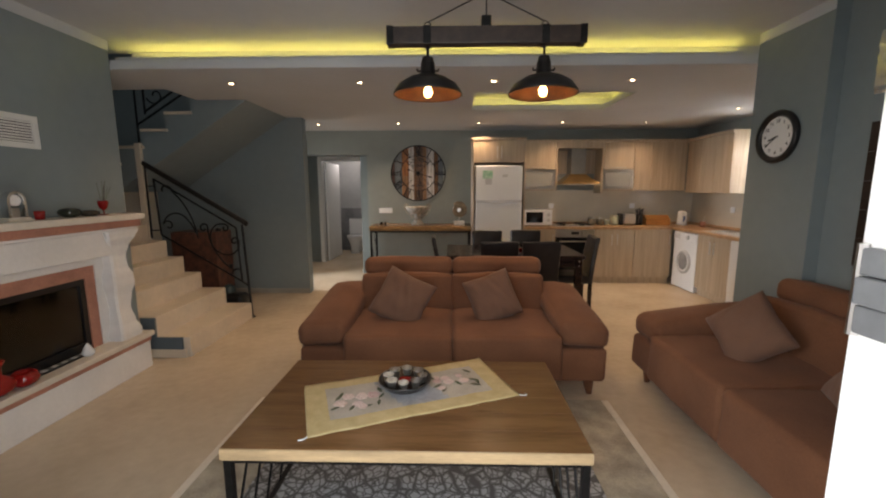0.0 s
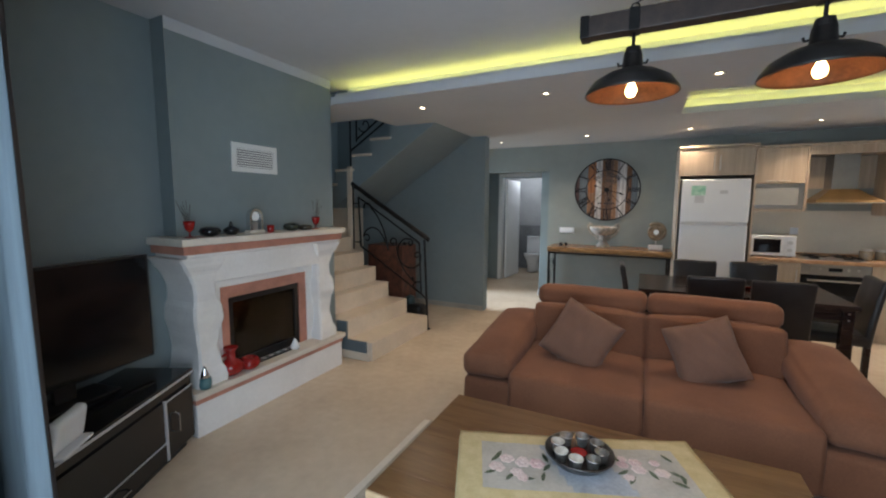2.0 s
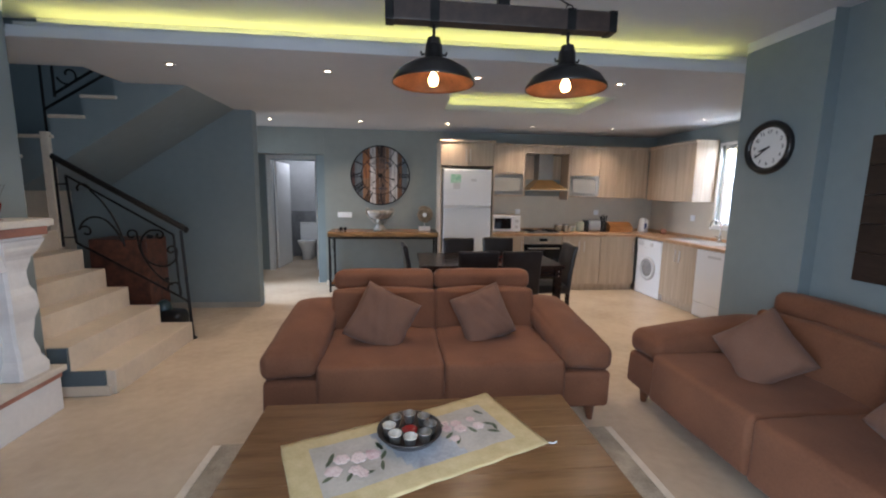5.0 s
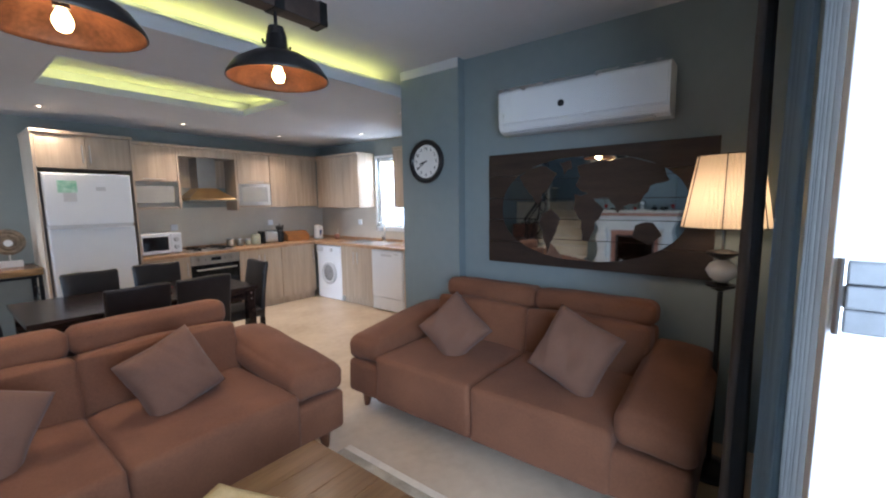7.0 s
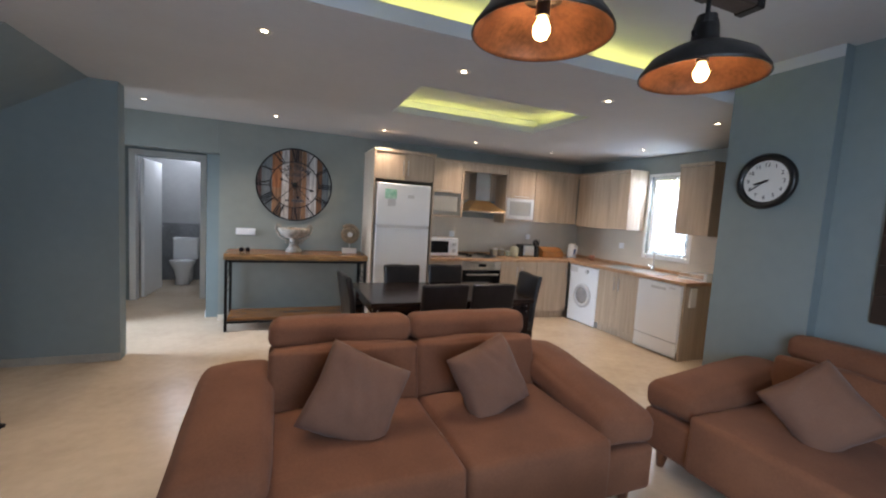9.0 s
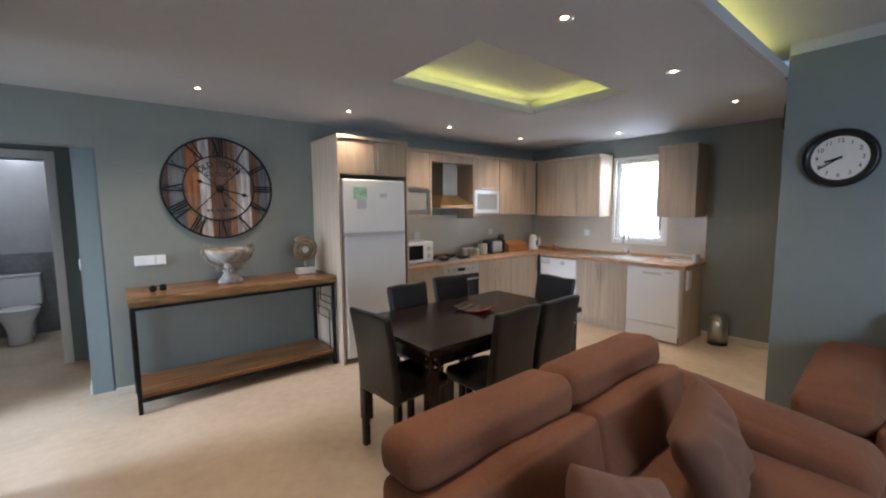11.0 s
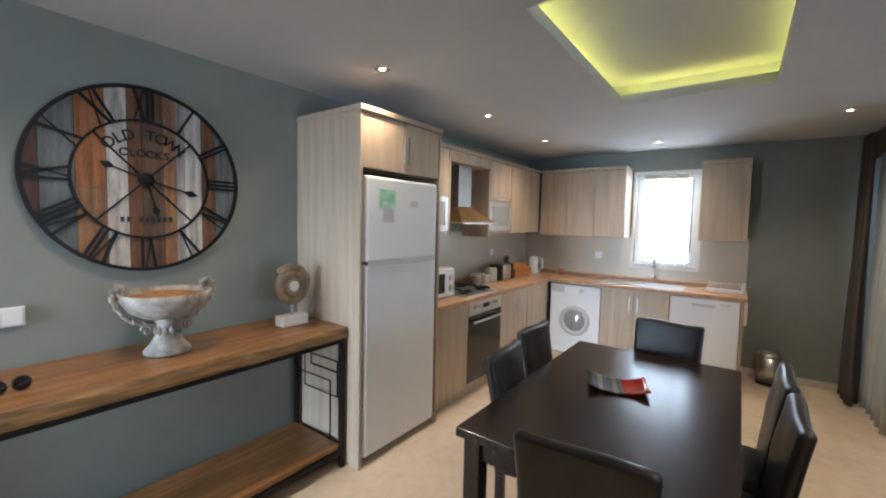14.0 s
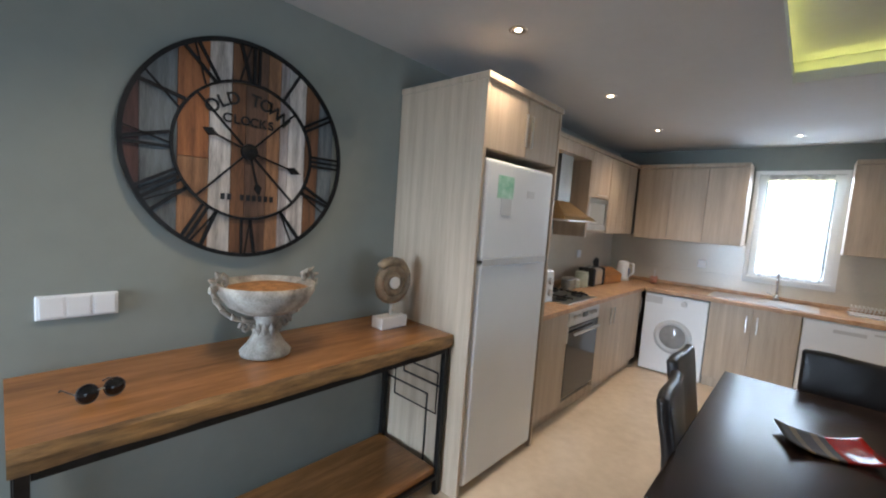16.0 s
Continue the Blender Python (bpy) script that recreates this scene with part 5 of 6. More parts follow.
pot("dark_bowl", (-2.44, 2.775, MZ), [(0.04, 0.0), (0.06, 0.012), (0.058, 0.03), (0.03, 0.042), (0.001, 0.044)], mat("brown_glaze", (0.05, 0.038, 0.025), 0.2), "brown glazed flat dish on the mantel")
pot("candle_cup", (-2.42, 2.40, MZ), [(0.024, 0.0), (0.028, 0.055), (0.025, 0.055), (0.022, 0.02), (0.001, 0.018)], M_red, "small red candle cup on the mantel")
mc = thing("mantel_clock", (-2.45, 2.285, MZ), "arched silver mantel clock on a stone foot", "clock")
part("foot", bx(-0.03, 0.03, -0.065, 0.065, 0, 0.022, 0.003), M_slab, mc)
arch = [(-0.055, 0.0225), (-0.055, 0.12)] + [(0.055 * math.cos(a), 0.12 + 0.06 * math.sin(a)) for a in np.linspace(math.pi, 0, 15)] + [(0.055, 0.0225), (0.040, 0.0225), (0.040, 0.12)] + [(0.040 * math.cos(a), 0.12 + 0.045 * math.sin(a)) for a in np.linspace(0, math.pi, 15)] + [(-0.040, 0.0225)]
part("arch", prism(arch, 0.045, "x", -0.0225), M_chrome, mc)
part("dial", moved(lathe([(0.034, 0), (0.034, 0.01)], 24), pose(0.0, 0, 0.125, 0, 90)), M_ceramic, mc)
part("pendulum", bx(-0.008, 0.008, -0.022, 0.022, 0.0225, 0.08, 0.004), M_steel, mc)

HZ = 0.3055
rv = thing("red_jug", (-2.425, 2.02, HZ), "glossy red ceramic jug on the hearth", "jug", "hearth ornaments")
part("body", lathe([(0.04, 0.0), (0.075, 0.03), (0.085, 0.065), (0.06, 0.10), (0.028, 0.12), (0.03, 0.17), (0.05, 0.20), (0.046, 0.20), (0.024, 0.165), (0.02, 0.12)], 28), M_red, rv, smooth=True)
part("handle", tube([(0, -0.03, 0.16), (0, -0.085, 0.15), (0, -0.09, 0.10), (0, -0.07, 0.08)], 0.008, 8), M_red, rv)
rb = thing("red_bowl", (-2.405, 2.15, HZ), "round red glass bowl on the hearth", "bowl", "hearth ornaments")
part("body", lathe([(0.035, 0.0), (0.065, 0.02), (0.075, 0.05), (0.06, 0.08), (0.045, 0.088), (0.042, 0.085), (0.002, 0.03)], 26), M_red, rb, smooth=True)
bo = thing("silver_bottle", (-2.385, 1.80, HZ), "small silver and teal bottle on the hearth", "bottle", "hearth ornaments")
part("body", lathe([(0.034, 0.0), (0.04, 0.03), (0.036, 0.07)], 20), mat("teal_glaze", (0.09, 0.20, 0.22), 0.15), bo, smooth=True)
part("neck", lathe([(0.0355, 0.0705), (0.022, 0.10), (0.010, 0.13), (0.006, 0.15)], 20), M_chrome, bo, smooth=True)
sh = thing("shell", (-2.42, 2.60, HZ), "white sea shell on the hearth slab", "shell", "hearth ornaments")
part("body", lathe([(0.03, 0.0), (0.042, 0.02), (0.03, 0.045), (0.008, 0.085), (0.001, 0.09)], 14), M_ceramic, sh, smooth=True)
ash = thing("vent_strip", (-2.455, 2.38, HZ), "black cast-iron vent strip with pale slots", "vent")
part("plate", bx(-0.03, 0.03, -0.26, 0.26, 0.0, 0.012, 0.002), M_black, ash)
for k in range(7):
    part("slot", bx(-0.014, 0.014, -0.22 + k * 0.07, -0.19 + k * 0.07, 0.0122, 0.014, 0), M_ceramic, ash)

# ---- stair details ----
side = tagged(new("stair_skirting"), "dark blue-grey stepped skirting on the stair side", "skirting", kind="structure")
M_skirt = mat("blue_grey_paint", (0.10, 0.135, 0.155), 0.5, vary=0.06)
part("riser_board", bx(-2.56, -2.20, 3.265, 3.2845, 0.075, 0.185, 0.002), M_skirt, side)
part("riser_board", bx(-2.56, -2.43, 3.265, 3.2845, 0.186, 0.36, 0.002), M_skirt, side)
part("foot_block", bx(-2.56, -2.17, 3.262, 3.2845, 0.0, 0.074, 0.003), M_step, side)


def spiral(cx, cz, r0, r1, a0, a1, n=22):
    return [(cx + (r0 + (r1 - r0) * i / n) * math.cos(a0 + (a1 - a0) * i / n), 0, cz + (r0 + (r1 - r0) * i / n) * math.sin(a0 + (a1 - a0) * i / n)) for i in range(n + 1)]


def railing():
    rl = thing("stair_railing", (0, 4.43, 0), "black wrought-iron stair railing with scrolls and a wooden handrail", "railing")
    lo, hi = (-2.185, 1.10), (-3.265, 1.76)
    part("handrail", tube([(hi[0] - 0.02, 0, hi[1] + 0.02), (lo[0] + 0.02, 0, lo[1] + 0.01)], 0.028, 12), M_rail, rl, "near-black wooden handrail")
    part("knob", lathe([(0.012, -0.03), (0.03, 0.0), (0.012, 0.03)], 14, (lo[0] + 0.03, 0, lo[1])), M_iron, rl)
    part("post", tube([(-2.155, 0, 0.0), (-2.20, 0, 1.09)], 0.014, 8), M_iron, rl)
    part("foot_plate", lathe([(0.035, 0), (0.035, 0.01), (0.015, 0.02)], 14, (-2.155, 0, 0)), M_iron, rl)
    part("post", tube([(-3.255, 0, 0.93), (-3.255, 0, 1.75)], 0.011, 8), M_iron, rl)
    A, B, C, D = (-3.17, 1.60), (-2.27, 1.05), (-2.245, 0.43), (-3.14, 0.97)
    for p, q in ((A, B), (B, C), (C, D), (D, A)):
        part("bar", tube([(p[0], 0, p[1]), (q[0], 0, q[1])], 0.011, 8), M_iron, rl)
    part("bar", tube([(C[0], 0, C[1]), (-2.165, 0, 0.37)], 0.011, 8), M_iron, rl)
    for z, x in ((1.52, -3.21), (1.02, -3.20)):
        part("bar", tube([(x - 0.05, 0, z), (x + 0.05, 0, z)], 0.007, 6), M_iron, rl)
    scrolls = [
        spiral(-3.055, 1.465, 0.022, 0.085, 9.6, 6.3)[:-1] + bend([(-2.97, 1.46), (-2.88, 1.36), (-2.79, 1.20), (-2.735, 1.03), (-2.72, 0.93)]),
        spiral(-3.045, 1.075, 0.018, 0.062, -2.6, 3.0)[:-1] + bend([(-3.105, 1.09), (-3.06, 1.17), (-2.97, 1.215), (-2.87, 1.19), (-2.79, 1.10), (-2.74, 1.0)]),
        spiral(-2.40, 1.045, 0.014, 0.045, -4.2, 1.6)[:-1] + bend([(-2.40, 1.092), (-2.49, 1.085), (-2.56, 1.01), (-2.575, 0.90), (-2.53, 0.80), (-2.44, 0.745), (-2.34, 0.745), (-2.265, 0.81), (-2.25, 0.90)]) + spiral(-2.30, 0.895, 0.05, 0.014, 0.1, 6.2)[1:],
        spiral(-2.645, 1.045, 0.014, 0.055, 6.0, 0.6)[:-1] + bend([(-2.60, 1.07), (-2.595, 0.98), (-2.57, 0.86), (-2.50, 0.73), (-2.41, 0.62), (-2.31, 0.555)]),
        bend([(-2.36, 0.50), (-2.345, 0.55), (-2.29, 0.575), (-2.25, 0.545), (-2.24, 0.45)]),
    ]
    for line in scrolls:
        part("scroll", tube(line, 0.0095, 7), M_iron, rl)
    for x, z in ((-2.735, 1.0), (-2.36, 0.61)):
        part("clasp", lathe([(0.010, -0.02), (0.020, -0.012), (0.020, 0.012), (0.010, 0.02)], 10, (x, 0, z)), M_iron, rl)
    up = thing("upper_railing", (0, 4.45, 0), "black wrought-iron railing of the upper flight", "railing")
    part("post", tube([(-3.30, 0, 1.99), (-3.30, 0, 2.75)], 0.011, 8), M_iron, up)
    part("post", tube([(-3.20, 0, 2.30), (-3.20, 0, 2.75)], 0.012, 8), M_iron, up)
    part("bar", tube([(-3.20, 0, 2.33), (-2.70, 0, 2.65)], 0.012, 8), M_iron, up)
    part("bar", tube([(-3.30, 0, 2.19), (-2.62, 0, 2.60)], 0.012, 8), M_iron, up)
    part("scroll", tube(spiral(-3.07, 2.50, 0.10, 0.02, 3.4, 9.5), 0.009, 7), M_iron, up)


railing()

# things stored under the upper flight
bxs = thing("storage_box", (-3.0, 4.75, 0), "dark red-brown patterned storage box under the stairs", "box")
M_boxp = mat("red_brown_patterned_board", (0.12, 0.04, 0.022), 0.55, vary=0.4, scale=14, second=(0.03, 0.012, 0.008))
part("box", bx(-0.16, 0.38, -0.15, 0.20, 0, 0.98, 0.006), M_boxp, bxs)
vc = thing("floor_cleaner", (-2.50, 4.70, 0), "black upright vacuum cleaner with a grey tube", "vacuum cleaner")
part("body", moved(cushion(0.30, 0.22, 0.20, 0.06, 0.01), Matrix.Translation((0, 0, 0.02))), M_black, vc, smooth=True)
part("canister", lathe([(0.07, 0.215), (0.075, 0.24), (0.06, 0.30), (0.02, 0.33)], 18, (-0.06, 0, 0)), mat("teal_plastic", (0.02, 0.05, 0.06), 0.3), vc, smooth=True)
part("tube", tube([(-0.18, 0.02, 0.02), (-0.22, 0.03, 0.45), (-0.17, 0.03, 0.95)], 0.018, 10), M_steel, vc)
part("grip", tube([(-0.17, 0.03, 0.92), (-0.15, 0.03, 1.02)], 0.028, 10), M_black, vc)

# ---- big plank clock ----


def plank_clock():
    pc = thing("plank_clock", (-0.385, YB - 0.001, 1.742), "large round plank clock with iron Roman numerals", "clock")
    R = 0.462
    face = pose(0, -0.006, 0, 90)
    paints = {"grey": (0.16, 0.19, 0.21), "rust": (0.42, 0.165, 0.06), "white": (0.70, 0.68, 0.66), "streak": (0.50, 0.46, 0.46), "brown": (0.20, 0.092, 0.040), "umber": (0.155, 0.085, 0.052), "dark": (0.11, 0.055, 0.05), "tan": (0.38, 0.20, 0.10)}
    mats = {k: mat("weathered_%s_board" % k, c, 0.6, vary=0.3, scale=5, stretch=(7, 7, 0.7), bump=0.2, bump_scale=60) for k, c in paints.items()}
    order = [("dark", 0.065), ("grey", 0.135), ("rust", 0.125), ("white", 0.095), ("brown", 0.065), ("umber", 0.105), ("tan", 0.065), ("streak", 0.045), ("white", 0.095), ("brown", 0.08), ("grey", 0.09)]
    x1 = -R + 0.010
    for c, share in order:
        x0 = x1 + 0.002
        x1 = x0 + 2 * (R - 0.012) * share - 0.002
        xs = np.linspace(x0, x1, 6)
        rr = R - 0.008
        top = [(x, math.sqrt(max(0.0004, rr * rr - x * x))) for x in xs]
        out = top + [(x, -z) for x, z in top[::-1]]
        if c == "rust":
            cut = [p for p in out if p[1] > 0]
            part("board", prism(cut[:6] + [(x1, -0.05), (x0, -0.05)], 0.018, "y", -0.02), mats["rust"], pc)
            part("board", prism([(x0, -0.052), (x1, -0.052)] + [(x, -z) for x, z in top[::-1]], 0.018, "y", -0.02), mats["tan"], pc)
        else:
            part("board", prism(out, 0.018, "y", -0.02), mats[c], pc)

    def ring(r, t, name):
        part(name, moved(lathe([(r - t, 0.016), (r - t, 0.028), (r, 0.028), (r, 0.016), (r - t, 0.016)], 72, close=False), face), M_iron, pc, smooth=False)
    ring(R, 0.017, "rim")
    ring(0.298, 0.011, "inner_ring")
    numerals = ["XII", "I", "II", "III", "IV", "V", "VI", "VII", "VIII", "IX", "X", "XI"]
    wid = {"I": 0.022, "V": 0.050, "X": 0.050}
    for h, s in enumerate(numerals):
        total = sum(wid[c] for c in s)
        bm = bmesh.new()
        x = -total / 2
        r0, r1 = 0.297, 0.447

        def bar(xa, ra, xb, rb, t):
            d = Vector((xb - xa, rb - ra))
            nrm = Vector((-d.y, d.x)).normalized() * t / 2
            lo = [bm.verts.new((xa + k * nrm.x, ra + k * nrm.y, 0.020)) for k in (-1, 1)] + [bm.verts.new((xb + k * nrm.x, rb + k * nrm.y, 0.020)) for k in (1, -1)]
            up = [bm.verts.new((v.co.x, v.co.y, 0.026)) for v in lo]
            bm.faces.new(lo), bm.faces.new(up[::-1])
            for k in range(4):
                bm.faces.new((lo[k], up[k], up[(k + 1) % 4], lo[(k + 1) % 4]))
        for c in s:
            q = wid[c]
            m = x + q / 2
            if c == "I":
                bar(m, r0, m, r1, 0.012)
            elif c == "V":
                bar(x + 0.004, r1, m, r0, 0.014), bar(x + q - 0.004, r1, m, r0, 0.006)
            else:
                bar(x + 0.004, r1, x + q - 0.004, r0, 0.014), bar(x + q - 0.004, r1, x + 0.004, r0, 0.006)
            x += q
        bmesh.ops.recalc_face_normals(bm, faces=bm.faces)
        part("numeral", moved(bm, face @ pose(0, 0, 0, 0, 0, -30 * h)), M_iron, pc)
    for a in (45, 135, 225, 315):
        part("spoke", moved(bx(-0.004, 0.004, 0.02, 0.292, 0.018, 0.024, 0), face @ pose(0, 0, 0, 0, 0, -a)), M_iron, pc)
    for a, ln in ((291, 0.20), (106, 0.25), (166, 0.19)):
        bm = bx(-0.004, 0.004, -0.03, ln * 0.75, 0.026, 0.031, 0)
        bm2 = prism([(-0.004, ln * 0.72), (-0.018, ln * 0.84), (0, ln), (0.018, ln * 0.84), (0.004, ln * 0.72)], 0.005, "z", 0.026)
        part("hand", moved(bm, face @ pose(0, 0, 0, 0, 0, -a)), M_iron, pc)
        part("hand_tip", moved(bm2, face @ pose(0, 0, 0, 0, 0, -a)), M_iron, pc)
    part("hub", moved(lathe([(0.035, 0.018), (0.035, 0.034), (0.012, 0.042)], 20), face), M_iron, pc)

    def letter(ch, m, size, name="letter"):
        cu = bpy.data.curves.new("letter", "FONT")
        cu.body, cu.size, cu.align_x, cu.align_y, cu.extrude = ch, size, "CENTER", "CENTER", 0.001
        cu.offset = 0.0014
        tmp = bpy.data.objects.new("tmp", cu)
        me = bpy.data.meshes.new_from_object(tmp)
        bpy.data.objects.remove(tmp)
        me.materials.append(M_black)
        ob = new(name, me)
        ob.parent = pc
        ob.matrix_local = m
    word = "OLD TOWN"
    for i, ch in enumerate(word):
        if ch == " ":
            continue
        a = (i - (len(word) - 1) / 2) * 12.0
        letter(ch, face @ pose(0, 0, 0.0215, 0, 0, -a) @ pose(0, 0.222, 0), 0.072)
    for i, ch in enumerate("CLOCKS"):
        letter(ch, face @ pose((i - 2.5) * 0.037, 0.128, 0.0215), 0.052)
    for i in range(9):
        if i != 2:
            part("letter_bar", moved(bx(-0.008, 0.008, -0.013, 0.013, 0.020, 0.0225, 0), face @ pose((i - 4) * 0.026, -0.20, 0)), M_black, pc, "illegible small letter")


plank_clock()

# ---- console things ----


def urn():
    M_urn = mat("weathered_grey_plaster", (0.44, 0.41, 0.36), 0.8, vary=0.25, scale=18, second=(0.17, 0.15, 0.125), bump=0.6, bump_scale=50)
    u = thing("urn_bowl", (-0.385, 6.55, 0.9025), "weathered grey footed bowl with ornate scroll handles", "bowl")
    part("foot", lathe([(0.098, 0.0), (0.10, 0.012), (0.075, 0.035), (0.05, 0.07), (0.042, 0.10), (0.055, 0.13), (0.045, 0.145)], 32), M_urn, u, smooth=True)
    part("bowl", lathe([(0.045, 0.1405), (0.10, 0.145), (0.15, 0.168), (0.182, 0.208), (0.19, 0.24), (0.18, 0.24), (0.15, 0.20), (0.002, 0.18)], 40), M_urn, u, smooth=True)
    part("filling", lathe([(0.168, 0.220), (0.10, 0.232), (0.002, 0.236)], 28), mat("orange_brown_potpourri", (0.42, 0.20, 0.07), 0.8, vary=0.3, scale=25, bump=0.6), u, "orange-brown dried filling")
    for k in (-1, 1):
        line = [(k * x, 0, z) for x, _, z in bend([(0.045, 0.115), (0.075, 0.120), (0.115, 0.128), (0.155, 0.148), (0.185, 0.180), (0.205, 0.215), (0.207, 0.245), (0.190, 0.268), (0.165, 0.268), (0.158, 0.250), (0.170, 0.240)], 4)]
        part("handle", tube(line, 0.0085, 8), M_urn, u, smooth=True)
        for j, (x, y, z) in enumerate(line[3:-6:2]):
            out = 0.010 * (1 if j % 2 else -1)
            part("leaf", moved(lathe([(0.002, -0.015), (0.010, -0.004), (0.007, 0.007), (0.002, 0.015)], 8), pose(x + out * k, 0.006 * (-1) ** j, z + out * 0.6, 18, k * (20 + 25 * (j % 3)))), M_urn, u)
        part("scroll", tube([(k * (0.085 + 0.024 * math.cos(a) * (1 - i / 18)), 0.0, 0.098 + 0.022 * math.sin(a) * (1 - i / 18)) for i, a in enumerate(np.linspace(0, 8, 16))], 0.007, 8), M_urn, u, smooth=True)
    for j in range(12):
        a = j * math.pi / 6
        part("knob", moved(lathe([(0.002, -0.02), (0.014, 0), (0.002, 0.02)], 8), pose(0.05 * math.cos(a), 0.05 * math.sin(a), 0.09, 0, 0, 0)), M_urn, u)

    u.scale = (1.0, 1.0, 1.24)


urn()
am = thing("ammonite", (0.30, 6.56, 0.9025), "polished ammonite fossil on a pale block", "ornament")
part("block", bx(-0.07, 0.07, -0.035, 0.035, 0, 0.05, 0.003), M_plaster, am)
part("pin", tube([(0, 0, 0.05), (0, 0, 0.10)], 0.006, 8), M_steel, am)
M_am = mat("brown_fossil_stone", (0.30, 0.22, 0.14), 0.35, vary=0.35, scale=22, second=(0.09, 0.07, 0.045), bump=0.4)
disc = bmesh.new()
pts = []
for i in range(90):
    a = i / 90 * 2 * math.pi * 2.4
    r = 0.022 + 0.075 * (i / 90)
    pts.append((r * math.cos(a), 0, 0.195 + r * math.sin(a)))
add_tube(disc, pts, 0.02, 8)
for v in disc.verts:
    v.co.y *= 1.0 + 0.15 * math.sin(math.atan2(v.co.z - 0.195, v.co.x) * 26)
add_lathe(disc, [(0.030, -0.014), (0.088, -0.010), (0.088, 0.010), (0.030, 0.014)], 36)
for v in list(disc.verts)[-144:]:
    v.co = (v.co.x, v.co.z, 0.195 + v.co.y)
part("spiral_shell", disc, M_am, am, smooth=True)
am.scale = (1.25, 1.25, 1.25)
part("core", moved(lathe([(0.026, -0.024), (0.026, 0.024)], 16), pose(0, 0, 0.195, 90)), M_ceramic, am, "pale polished core")

sg = thing("sunglasses", (-0.93, 6.45, 0.9025), "dark round sunglasses lying on the console", "sunglasses", rz=14)
for k in (-1, 1):
    part("lens", moved(lathe([(0.026, 0), (0.024, 0.004), (0.001, 0.007)], 18), pose(k * 0.034, 0, 0.026, 78)), M_screen, sg, smooth=True)
    part("rim", moved(tube([(0.027 * math.cos(a), 0.027 * math.sin(a), 0) for a in np.linspace(0, 2 * math.pi, 22)], 0.0025, 6), pose(k * 0.034, 0, 0.027, 78)), M_darkwood, sg)
    part("temple", tube([(k * 0.062, 0, 0.032), (k * 0.062, 0.10, 0.02), (k * 0.055, 0.13, 0.003)], 0.0022, 6), M_darkwood, sg)
part("bridge", tube([(-0.008, 0, 0.03), (0, -0.003, 0.034), (0.008, 0, 0.03)], 0.002, 6), M_steel, sg)
# steel fretwork at the console ends
for x in (-0.785, 0.785):
    fret = [[(0.07, 0.80), (0.07, 0.60), (-0.235, 0.60)], [(-0.20, 0.67), (0.14, 0.67), (0.14, 0.44), (-0.20, 0.44), (-0.20, 0.67)], [(0.23, 0.53), (-0.13, 0.53), (-0.13, 0.125)]]
    for line in fret:
        part("fret_bar", tube([(x, a, b) for a, b in line], 0.006, 4), M_iron, co)

sw = thing("switch_plate", (-0.945, YB - 0.001, 1.122), "white triple light switch plate on the wall", "switch")
part("plate", bx(-0.110, 0.110, -0.012, 0, -0.042, 0.042, 0.004), M_enamel, sw)
for k in (-1, 0, 1):
    part("rocker", bx(k * 0.07 - 0.031, k * 0.07 + 0.031, -0.017, -0.0121, -0.035, 0.035, 0.003), M_enamel, sw)
sw2 = thing("switch_plate", (-1.401, 7.15, 1.10), "white light switch plate in the passage", "switch")
part("plate", bx(-0.012, 0, -0.08, 0.08, -0.045, 0.045, 0.004), M_enamel, sw2)

# fridge details
part("handle_groove", bx(-0.34, 0.34, -0.324, -0.3185, 1.276, 1.314, 0.002), M_enamel_grey, fr)
part("sticker", bx(-0.25, -0.10, -0.3205, -0.3185, 1.64, 1.76, 0), mat("green_white_sticker", (0.50, 0.66, 0.56), 0.5, vary=0.4, scale=16, second=(0.10, 0.42, 0.24)), fr, "green energy sticker")
part("sticker", bx(-0.21, -0.11, -0.3205, -0.3185, 1.55, 1.639, 0), M_enamel_grey, fr, "grey printed sticker")
part("badge", bx(0.05, 0.13, -0.3205, -0.3185, 1.66, 1.70, 0), M_enamel_grey, fr)

# table bowl
tb = thing("table_bowl", (0.95, 4.78, 0.7575), "curved square dish in red, gold and black glaze", "bowl", rz=18)
bm = bmesh.new()
g = []
N = 12
for i in range(N + 1):
    r = []
    for j in range(N + 1):
        u, v = 2 * i / N - 1, 2 * j / N - 1
        r.append(bm.verts.new((0.10 * u, 0.135 * v, 0.004 + 0.034 * (0.25 * u * u + 0.75 * v * v) ** 1.2)))
    g.append(r)
for i in range(N):
    for j in range(N):
        f = bm.faces.new((g[i][j], g[i + 1][j], g[i + 1][j + 1], g[i][j + 1]))
        f.material_index = 0 if j < 5 else (1 if j in (6, 9) else 2)
ob = part("dish", bm, [M_red, mat("gold_brown_glaze", (0.16, 0.10, 0.03), 0.5, vary=0.3), mat("matt_black_glaze", (0.014, 0.012, 0.010), 0.55, vary=0.2)], tb, smooth=True)
ob.modifiers.new("thickness", "SOLIDIFY").thickness = 0.006

